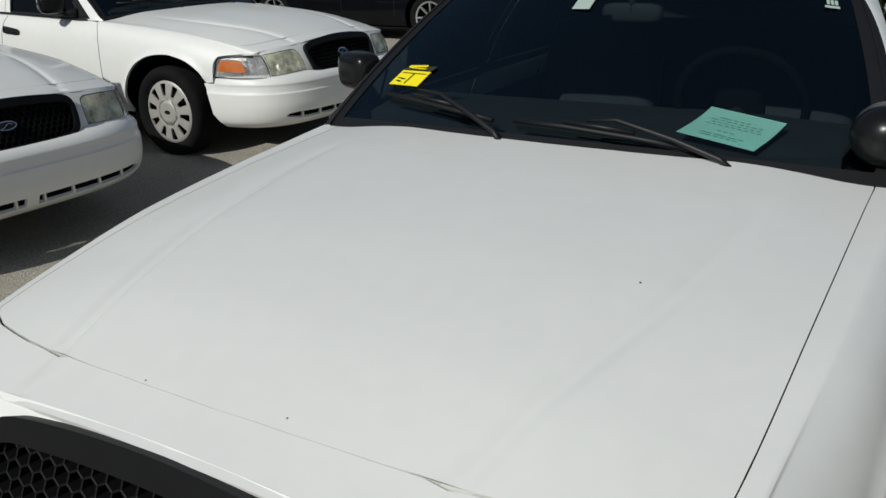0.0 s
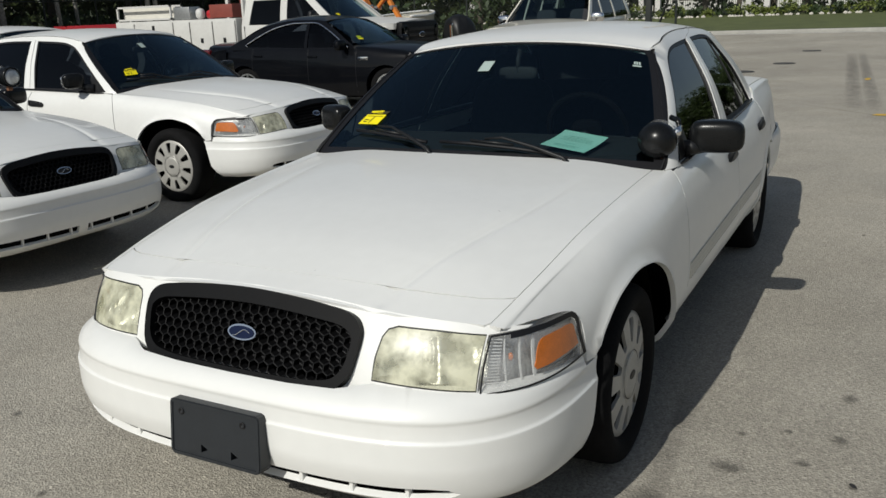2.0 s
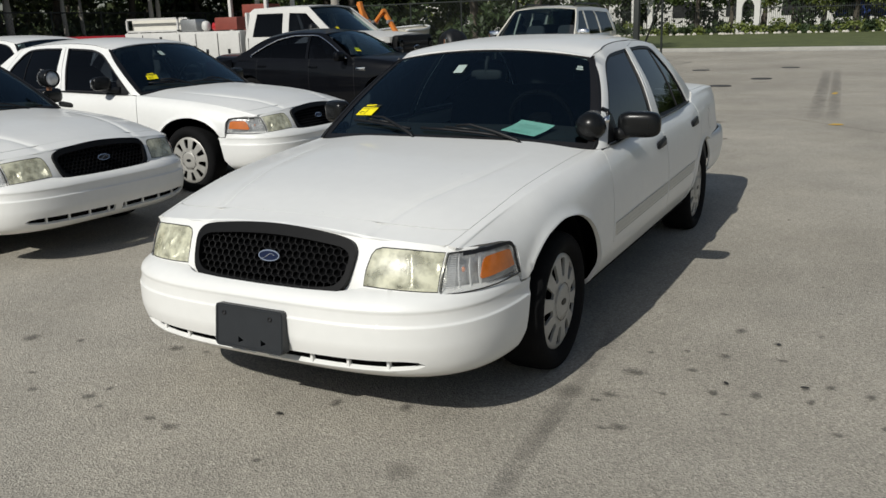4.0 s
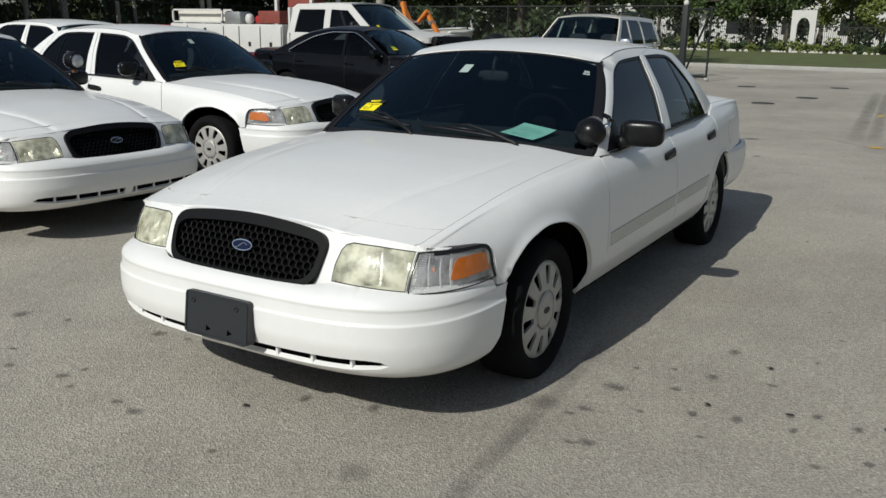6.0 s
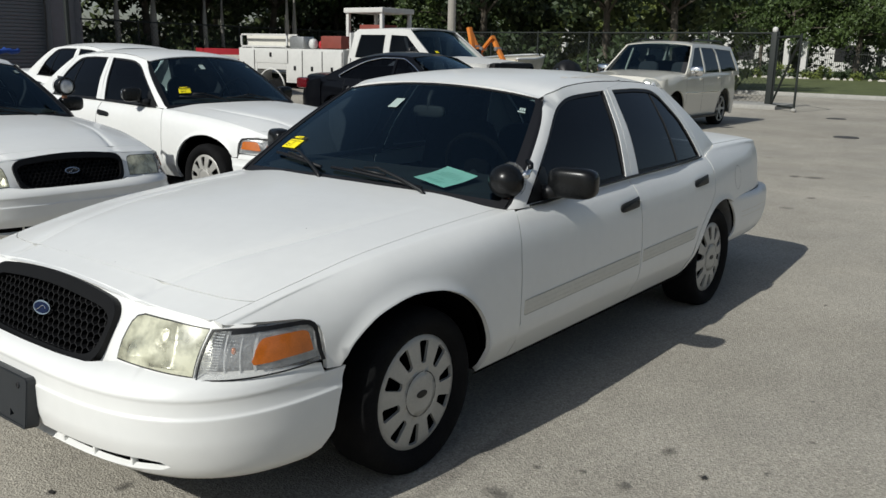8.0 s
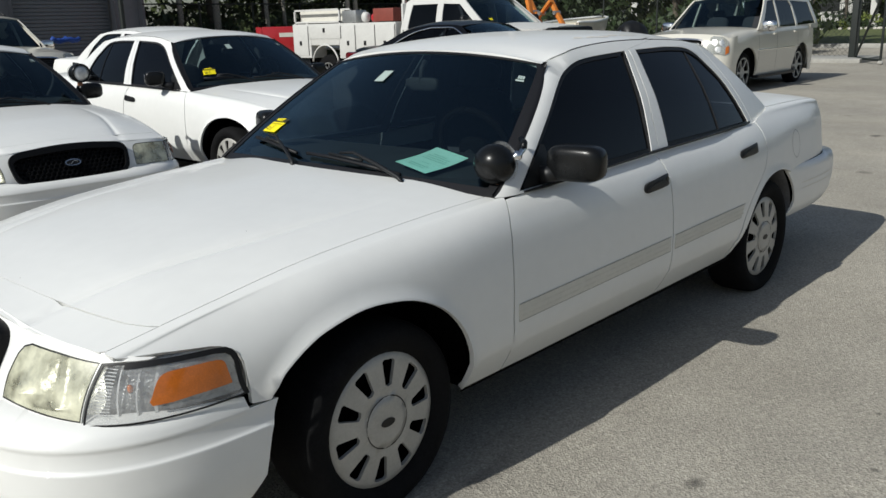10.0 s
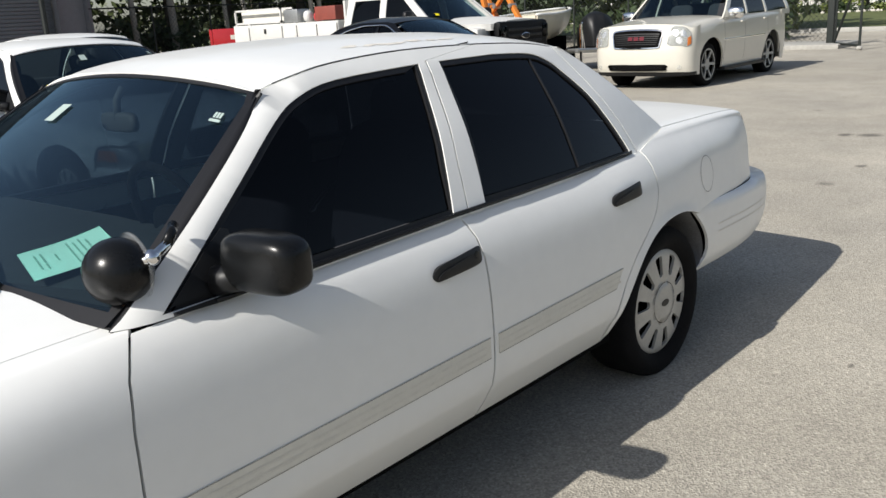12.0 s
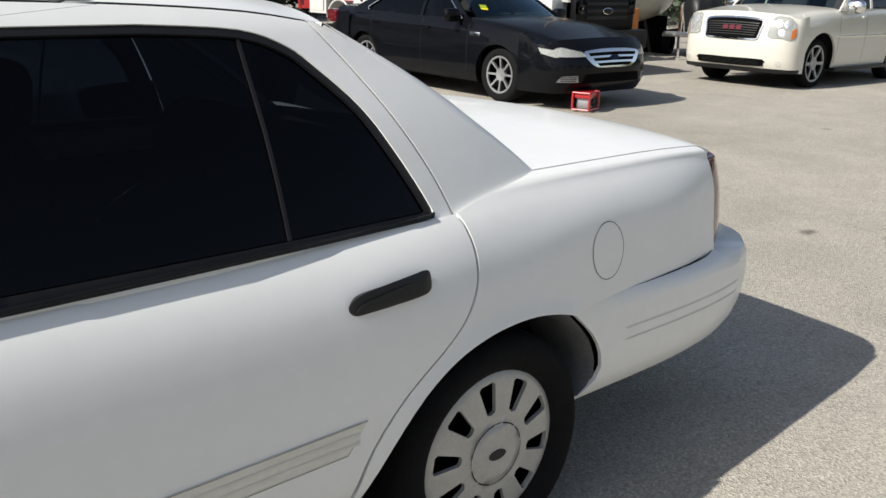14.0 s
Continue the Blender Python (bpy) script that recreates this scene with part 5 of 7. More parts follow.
def plain_car(name, paint, lines, axle, hub_z, r_arch, tyre, rim, spokes, wheel_mat, nose, x_cowl, x_deck, belt, width, panes, outline, roof_c, screen_pts, back_pts, tint):
    """A car at some distance: flanks with wheel openings, doors, nose, tail, cabin with panes, wheels."""
    car = new(name)
    sh = Shell(*lines)
    top_s = len(lines) - 3.0

    def skin(x, q):
        return sh.at(x, q / .14)

    def zq(points):
        return [(x, sh.by_z(x, z, belt) * .14) for x, z in points]

    def topz(x, y):
        lo, hi = belt - 1, sh.n - 1.0
        for _ in range(22):
            mid = (lo + hi) / 2
            lo, hi = (mid, hi) if sh.at(x, mid)[1] > abs(y) else (lo, mid)
        return (x, y, sh.at(x, lo)[2])
    xf, xr = axle + r_arch + .02, -axle - r_arch - .02
    zb = sh.at(0, 0)[2]
    tipf, tipr, half, zlow, power = nose
    for s in (1, -1):
        fn = skin if s > 0 else mirror_fn(skin)
        loop = zq(arc(axle, hub_z, r_arch, 0, 180, 16)) + [(axle - r_arch, 0.01), (-axle + r_arch, 0.01)] + zq(arc(-axle, hub_z, r_arch, 0, 180, 16))
        loop += [(xr, sh.by_z(xr, hub_z, belt) * .14)] + [(xr, belt * .14)] + ([(xr, top_s * .14), (x_deck, top_s * .14)] if x_deck else []) + [((x_deck or xr) + (.1 if x_deck else .01), belt * .14), (x_cowl - .02, belt * .14), (x_cowl, top_s * .14), (xf, top_s * .14), (xf, sh.by_z(xf, hub_z, belt) * .14)]
        side = patch("body_side", fn, loop, paint, car, step=0.08, thick=0.03, flip=s > 0)
        f2 = (lambda x, q: tuple(np.array(skin(x, q)) + (0, .002, 0)))
        f2 = f2 if s > 0 else mirror_fn(f2)
        for x in (x_cowl + .02, (x_cowl + .02 - axle + r_arch) / 2 + .02, -axle + r_arch - .18):
            patch("door_gap", f2, [(x, .5 * .14), (x + .008, .5 * .14), (x + .008, belt * .14), (x, belt * .14)], SEAL, side, step=0.1, thick=0, flip=s > 0)
        for x in ((x_cowl + .02 - axle + r_arch) / 2 + .12, -axle + r_arch - .05):
            p = sh.at(x, belt - .8)
            boxpart("handle", (x - .09, s * p[1] - .012, p[2] - .015), (x + .09, s * p[1] + s * .022 + (.012 if s < 0 else 0), p[2] + .015), paint, side, .006)
        m = pose(0, 0, 0, 0, 0, 6 * s)
        zb2 = sh.at(x_cowl - .15, belt)
        ball("side_mirror", (x_cowl - .2, s * (zb2[1] + .13), zb2[2] + .075), (.065, .12, .085), paint, car, "", 3.4, 20, m)
        for k, lp in enumerate(panes):
            fc = lambda x, z: (x, width(z), z)
            fc = fc if s > 0 else mirror_fn(fc)
            if k == 0:
                pil = patch("cabin_side", fc, outline, paint, car, panes, step=0.07, thick=0.03, flip=s > 0)
            fg = lambda x, z: (x, width(z) - .012, z)
            fg = fg if s > 0 else mirror_fn(fg)
            g = patch("window_pane", fg, lp, tint, pil, step=0.12, thick=0, flip=s > 0)
            g.visible_shadow = False
        for a in (axle, -axle):
            plain_wheel(car, (a, s * (half - .07), hub_z), s, tyre, rim, spokes, wheel_mat)
    # nose and tail
    for tip, x0, sign in ((tipf, xf - .02, 1), (tipr, xr + .02, -1)):
        prof = pchip([0, .18, .45, .7, .9, 1.0], [-.10, -.02, 0, -.03, -.09, -.16])
        kept = {}

        def plan(v, tip=tip, x0=x0, sign=sign, kept=kept, prof=prof):
            k = round(v, 3)
            if k not in kept:
                kept[k] = Contour(x0, tip + sign * prof(v) * 1.0, half - .05 * max(0, v - .6) - .02 * (1 - v), power)
            return kept[k]

        def skin2(u, v, plan=plan):
            x, y = plan(v / .7).at(u / 1.3)
            zt = topz(x, min(abs(y), half - .1))[2]
            return (x, y, zlow + (zt - zlow) * v / .7)
        patch("nose" if sign > 0 else "tail", skin2, [(-1.3, 0), (1.3, 0), (1.3, .7), (-1.3, .7)], paint, car, step=0.07, thick=0.01, flip=sign < 0)
        if sign > 0:
            front = skin2
            edge = [plan(1.0).at(u) for u in np.linspace(-.97, .97, 17)]
        else:
            rear, edge_r = skin2, [plan(1.0).at(u) for u in np.linspace(-.97, .97, 17)]
    ey = lambda x: sh.at(x, top_s)[1] + .004
    # outline: right rear to left rear along the cowl, then the front edge
    left = [(x, ey(x)) for x in np.linspace(x_cowl, xf - .02, 7)]
    cowl = [(x_cowl, -ey(x_cowl)), (x_cowl + .10, -.4), (x_cowl + .13, 0), (x_cowl + .10, .4)]
    lap = [p for p in edge if p[0] > xf + .005]
    patch("hood", topz, cowl + left + lap[::-1] + [(x, -y) for x, y in left[::-1]], paint, car, step=0.08, thick=0.01)
    if x_deck:
        left = [(x, ey(x)) for x in np.linspace(x_deck, xr + .02, 6)]
        lap = [p for p in edge_r if p[0] < xr - .005]
        patch("boot_lid", topz, [(x_deck, -ey(x_deck)), (x_deck - .05, 0)] + left + lap[::-1] + [(x, -y) for x, y in left[::-1]], paint, car, step=0.08, thick=0.01)
    # roof and screens
    zs = pchip([p[0] for p in roof_c], [p[1] for p in roof_c])
    xs = [p[0] for p in roof_c]
    ze = pchip([p[0] for p in roof_c], [p[2] for p in roof_c])

    def roof(x, v):
        e = ze(x)
        return (x, v * width(e), zs(x) - (zs(x) - e) * abs(v) ** 2.6)
    patch("roof", roof, [(max(xs), -1), (max(xs) + .04, 0), (max(xs), 1), (min(xs), 1), (min(xs) - .04, 0), (min(xs), -1)], paint, car, step=0.09, thick=0.02)
    for nm, (b, t), flip in (("windshield", screen_pts, False), ("rear_window", back_pts, True)):
        def scr(a, c, b=b, t=t):
            w, v = a / .8, c / .6
            lo = np.array((b[0] - b[3] * w * w, b[1] * w, b[2]))
            hi = np.array((t[0] - t[3] * w * w, t[1] * w, t[2] - .05 * w * w))
            return tuple(lo + (hi - lo) * v + np.array((.5 if not flip else -.5, 0, .8)) * .03 * 4 * v * (1 - v))
        g = patch(nm, scr, [(-.8, 0), (.8, 0), (.8, .6), (-.8, .6)], tint if nm != "windshield" else WINDSHIELD, car, step=0.1, thick=0, flip=flip)
        g.visible_shadow = False
        if nm == "windshield":
            shield = scr
    # dark inside
    boxpart("cabin_tub", (xr + .1, -half + .18, zb + .05), (x_cowl - .05, half - .18, sh.at(0, belt)[2] - .05), CABIN, car, .02)
    boxpart("dashboard", (x_cowl - .4, -half + .25, sh.at(0, belt)[2] - .2), (x_cowl + .04, half - .25, sh.at(0, belt)[2] + .015), CABIN, car, .03)
    boxpart("engine_bay", (x_cowl - .1, -half + .35, zb + .05), (xf, half - .35, sh.at(xf, belt)[2] - .1), LINER, car, .02)
    for y in (.4, -.4):
        seat = ball("front_seat", (x_cowl - 1.1, y, sh.at(0, belt)[2] + .02), (.08, .24, .22), SEATS, car, "", 4, 16, pose(0, 0, 0, 0, -14, 0))
        ball("headrest", (x_cowl - 1.18, y, sh.at(0, belt)[2] + .30), (.05, .13, .08), SEATS, seat, "", 3.5, 14)
    # unseen dark block, added to darken the view through the windows
    boxpart("rear_seat", (x_cowl - 2.15, -half + .32, sh.at(0, belt)[2] - .1), (x_cowl - 1.95, half - .32, sh.at(0, belt)[2] + .26), CABIN, car, .05)
    boxpart("underbody", (tipr + .2, -half + .25, zb - .05), (tipf - .2, half - .25, zb + .05), LINER, car, .02)
    for a in (axle, -axle):
        boxpart("wheel_well", (a - r_arch + .0, -half + .30, hub_z - .05), (a + r_arch, half - .30, hub_z + r_arch + .01), LINER, car, .05)
    return car, front, shield, sh


def on_nose(fn, off):
    return lambda u, v: tuple(np.array(fn(u, v)) + (off, 0, 0))


PALE_LENS = material("pale_lamp_bowl", (0.27, 0.28, 0.25), 0.25, coat=0.6, vary=0.3, scale=16)


def black_sedan():
    lines = ([(2.3, .86, .22), (1.2, .90, .22), (-1.2, .90, .24), (-2.3, .86, .28)], [(2.3, .88, .36), (1.2, .945, .36), (-1.2, .945, .38), (-2.3, .88, .42)],
             [(2.3, .86, .60), (1.2, .96, .62), (-1.2, .96, .64), (-2.3, .89, .66)], [(2.3, .82, .76), (1.2, .945, .80), (-1.2, .945, .84), (-2.3, .87, .86)],
             [(2.3, .80, .80), (1.6, .88, .90), (.9, .90, .96), (-1.2, .89, 1.0), (-2.3, .82, .99)], [(2.3, .70, .83), (1.6, .77, .95), (.9, .80, 1.01), (-1.2, .80, 1.05), (-2.3, .74, 1.04)],
             [(2.3, .4, .86), (1.6, .4, 1.0), (.9, .4, 1.05), (-1.2, .4, 1.09), (-2.3, .4, 1.08)], [(2.3, 0, .87), (1.6, 0, 1.01), (.9, 0, 1.06), (-1.2, 0, 1.1), (-2.3, 0, 1.09)])
    # the top edge line is the sixth; the belt is the fifth
    width = pchip([.94, 1.02, 1.25, 1.42, 1.47], [.91, .885, .765, .65, .60])
    dlo = [spline([(.72, 1.0), (.35, 1.23), (.05, 1.375), (-.12, 1.40)], 4) + [(-.15, 1.40), (-.10, 1.0)], [(-.16, 1.0), (-.20, 1.405)] + spline([(-.5, 1.40), (-.85, 1.33), (-1.15, 1.20), (-1.40, 1.06)], 4) + [(-1.36, 1.03)]]
    outline = [(.95, .955), (.85, 1.0), (.45, 1.25), (.15, 1.42), (-.1, 1.445), (-.5, 1.445), (-.85, 1.405), (-1.2, 1.30), (-1.55, 1.14), (-1.75, 1.04), (-1.7, .98)]
    car, front, shield, sh = plain_car("black_sedan", BLACK_PAINT, lines, 1.434, .345, .375, .348, .235, 8, STEEL, (2.55, -2.6, .955, .2, 3.4), .86, -1.72, 4.0,
                                       width, dlo, outline, [(.15, 1.455, 1.42), (-.1, 1.50, 1.445), (-.5, 1.515, 1.445), (-.9, 1.485, 1.40), (-1.15, 1.44, 1.335)],
                                       ((.98, .74, 1.02, .16), (.19, .60, 1.45, .03)), ((-1.85, .66, 1.07, -.08), (-1.18, .55, 1.43, -.02)), TINTED)
    g = patch("grille", on_nose(front, .012), spline([(-.28, .345), (0, .335), (.28, .345), (.40, .42), (.46, .50), (.45, .565), (0, .58), (-.45, .565), (-.46, .50), (-.40, .42)], 2, True), CHROME, car, step=0.05, thick=0.02, label="chrome three-bar grille")
    for k in range(3):
        patch("grille_slot", on_nose(front, .016), [(-.25 - .07 * k, .36 + .068 * k), (.25 + .07 * k, .36 + .068 * k), (.29 + .06 * k, .40 + .068 * k), (-.29 - .06 * k, .40 + .068 * k)], LINER, g, step=0.06, thick=0.002)
    ov = [(.075 * math.cos(a), .465 + .036 * math.sin(a)) for a in np.linspace(0, 2 * math.pi, 20, endpoint=False)]
    patch("emblem", on_nose(front, .02), ov, BLUE, g, step=0.05, thick=0.006)
    for s in (1, -1):
        lp = [(s * .45, .49), (s * .72, .505), (s * .98, .575), (s * 1.02, .655), (s * .75, .625), (s * .5, .555)]
        h = patch("headlamp", on_nose(front, .012), lp, CLEAR, car, step=0.05, thick=0.01, flip=s < 0, label="clear wedge headlamp")
        patch("reflector", on_nose(front, .008), lp, PALE_LENS, h, step=0.05, thick=0.0, flip=s < 0)
        fg = patch("fog_grille", on_nose(front, .012), [(s * .55, .16), (s * .80, .17), (s * .74, .25), (s * .56, .25)], STEEL, car, step=0.05, thick=0.01, flip=s < 0)
        for k in range(3):
            patch("fog_slot", on_nose(front, .015), [(s * .57, .172 + .025 * k), (s * .76, .178 + .025 * k), (s * .75, .187 + .025 * k), (s * .57, .182 + .025 * k)], LINER, fg, step=0.05, thick=0.001)
        boxpart("tail_lamp", (-2.50, s * .80 - .10, .80), (-2.22, s * .80 + .10, 1.0), REDLENS, car, .05)
        y = sh.at(1.0, 3.2)[1]
        boxpart("fender_badge", (.93, s * (y - .01), .80), (1.12, s * (y + .012), .85), CHROME, car, .004) if s > 0 else boxpart("fender_badge", (.93, -(y + .012), .80), (1.12, -(y - .01), .85), CHROME, car, .004)
        pts = [(x, s * (width(z) + .004), z) for x, z in dlo[0][:13]]
        tube("window_trim", pts + [(x, s * (width(z) + .006), z) for x, z in dlo[1][2:]], .012, CHROME, car, n=6)
    patch("lower_intake", on_nose(front, .01), [(-.5, .14), (.5, .14), (.45, .26), (-.45, .26)], LINER, car, step=0.06, thick=0.01)
    patch("price_sticker", lambda a, b: tuple(np.array(shield(a, b)) + (.006, 0, .008)), [(-.66, .11), (-.55, .10), (-.53, .175), (-.63, .185)], YELLOW, car, step=0.05, thick=0.001)
    return car


def white_suv():
    lines = ([(2.2, .93, .27), (1.2, .95, .27), (-1.2, .95, .29), (-2.4, .92, .34)], [(2.2, .94, .52), (1.2, .985, .52), (-1.2, .985, .54), (-2.4, .95, .56)],
             [(2.2, .93, .78), (1.2, 1.0, .80), (-1.2, 1.0, .82), (-2.4, .96, .84)], [(2.2, .91, .98), (1.2, .985, 1.02), (-1.2, .985, 1.06), (-2.4, .95, 1.06)],
             [(2.2, .86, 1.07), (1.2, .945, 1.15), (-1.2, .955, 1.2), (-2.4, .93, 1.2)], [(2.2, .76, 1.11), (1.2, .82, 1.20), (-1.2, .85, 1.25), (-2.4, .82, 1.25)],
             [(2.2, .4, 1.14), (1.2, .4, 1.235), (-1.2, .4, 1.27), (-2.4, .4, 1.27)], [(2.2, 0, 1.15), (1.2, 0, 1.24), (-1.2, 0, 1.28), (-2.4, 0, 1.28)])
    width = pchip([1.1, 1.2, 1.5, 1.76, 1.85], [.965, .955, .87, .775, .72])
    dlo = [spline([(.74, 1.21), (.42, 1.50), (.22, 1.70), (.10, 1.735)], 4) + [(-.15, 1.745), (-.13, 1.21)], [(-.20, 1.21), (-.22, 1.745), (-.96, 1.74), (-1.06, 1.62), (-1.10, 1.21)], [(-1.19, 1.22), (-1.13, 1.60), (-1.05, 1.735), (-2.1, 1.70), (-2.28, 1.24)]]
    outline = [(.98, 1.17), (.55, 1.52), (.26, 1.78), (0, 1.82), (-1.2, 1.82), (-2.2, 1.79), (-2.44, 1.2), (-2.4, 1.14)]
    car, front, shield, sh = plain_car("white_suv", PEARL, lines, 1.45, .375, .478, .385, .285, 6, STEEL, (2.46, -2.55, .985, .245, 3.4), .92, None, 4.0,
                                       width, dlo, outline, [(.26, 1.83, 1.785), (0, 1.875, 1.82), (-1.2, 1.885, 1.82), (-2.0, 1.85, 1.80), (-2.2, 1.82, 1.785)],
                                       ((1.05, .80, 1.21, .16), (.30, .70, 1.82, .04)), ((-2.50, .78, 1.2, -.02), (-2.25, .70, 1.80, -.02)), TINTED)
    g = patch("grille", on_nose(front, .02), spline([(-.40, .385), (0, .375), (.40, .385), (.455, .42), (.49, .52), (.52, .615), (.40, .64), (0, .645), (-.40, .64), (-.52, .615), (-.49, .52), (-.455, .42)], 2, True), CHROME, car, step=0.06, thick=0.03, label="chrome-framed dark grille with horizontal bars")
    patch("grille_inner", on_nose(front, .024), spline([(-.39, .40), (0, .39), (.39, .40), (.435, .43), (.465, .52), (.49, .60), (.39, .62), (0, .625), (-.39, .62), (-.49, .60), (-.465, .52), (-.435, .43)], 2, True), LINER, g, step=0.08, thick=0.002)
    for k in range(6):
        patch("grille_bar", on_nose(front, .03), [(-.40 - .01 * k, .432 + .028 * k), (.40 + .01 * k, .432 + .028 * k), (.40 + .01 * k, .443 + .028 * k), (-.40 - .01 * k, .443 + .028 * k)], PLASTIC, g, step=0.1, thick=0.004)
    for k in range(3):
        a = -.16 + .115 * k
        patch("badge_block", on_nose(front, .038), [(a, .49), (a + .09, .49), (a + .09, .54), (a, .54)], REDLENS, g, step=0.05, thick=0.006)
    for s in (1, -1):
        lp = spline([(s * .585, .445), (s * .75, .43), (s * .96, .44), (s * 1.03, .47), (s * 1.03, .60), (s * .98, .675), (s * .80, .685), (s * .66, .66)], 2, True)
        h = patch("headlamp", on_nose(front, .012), lp, CLEAR, car, step=0.05, thick=0.02, flip=s < 0, label="large clear headlamp with an amber corner")
        patch("reflector", on_nose(front, .008), lp, PALE_LENS, h, step=0.05, thick=0.0, flip=s < 0)
        for u, v in ((.74, .60), (.88, .60), (.80, .50)):
            disc = [(s * u + .058 * math.cos(a), v + .045 * math.sin(a)) for a in np.linspace(0, 2 * math.pi, 18, endpoint=False)]
            patch("bowl", on_nose(front, .010), disc, REFLECTOR, h, step=0.03, thick=0.0, flip=s < 0)
        patch("amber_reflector", on_nose(front, .016), [(s * .94, .45), (s * 1.02, .48), (s * 1.02, .59), (s * .95, .57)], AMBER, h, step=0.05, thick=0.002, flip=s < 0)
        c = [(s * .80 + .045 * math.cos(a), .125 + .032 * math.sin(a)) for a in np.linspace(0, 2 * math.pi, 18, endpoint=False)]
        patch("fog_lamp", on_nose(front, .012), c, CLEAR, car, step=0.04, thick=0.01)
        boxpart("running_board", (-.98, s * .98 - .09, .24), (.98, s * .98 + .05, .30), PLASTIC, car, .015)
        tube("roof_rail", [(.0, s * .62, 1.86), (-.2, s * .62, 1.91), (-1.8, s * .62, 1.91), (-2.0, s * .62, 1.86)], .018, PLASTIC, car, n=8)
        y = sh.at(0, 2.4)[1]
        boxpart("side_moulding", (-.98, s * y - .012, .77), (.98, s * y + .012, .80), CHROME, car, .006)
    patch("lower_grille", on_nose(front, .012), spline([(-.54, .075), (0, .067), (.54, .075), (.57, .105), (.56, .16), (0, .155), (-.56, .16), (-.57, .105)], 2, True), LINER, car, step=0.06, thick=0.01)
    for k in range(4):
        patch("lower_bar", on_nose(front, .018), [(-.50, .085 + .017 * k), (.50, .085 + .017 * k), (.50, .09 + .017 * k), (-.50, .09 + .017 * k)], PLASTIC, car, step=0.1, thick=0.003)
    for ob in car.children:
        if ob.name.startswith("side_mirror"):
            ob.data.materials[0] = CHROME
            mid = sum((v.co for v in ob.data.vertices), Vector()) / len(ob.data.vertices)
            for v in ob.data.vertices:
                v.co = mid + (v.co - mid) * 1.25
    patch("air_dam", on_nose(front, .008), [(-1.2, .0), (1.2, .0), (1.2, .05), (-1.2, .05)], PLASTIC, car, step=0.08, thick=0.01)
    return car


taurus = tagged(black_sedan(), "glossy black sedan with chrome grille and yellow sticker", "car")
taurus.matrix_basis = pose(-8.55, -7.1, 0, 0, 0, 90.5)
suv = tagged(white_suv(), "pearl-white large suv with chrome grille", "suv")
suv.matrix_basis = pose(-14.78, -5.36, 0, 0, 0, .8)
tagged(copy_thing(suv, pose(-3.75, -16.5, 0, 0, 0, 91.6)), "white large suv parked before the roller doors", "suv")


DUSTY_WHITE = material("dusty_white_paint", (0.58, 0.575, 0.55), 0.5, vary=0.08, scale=3)


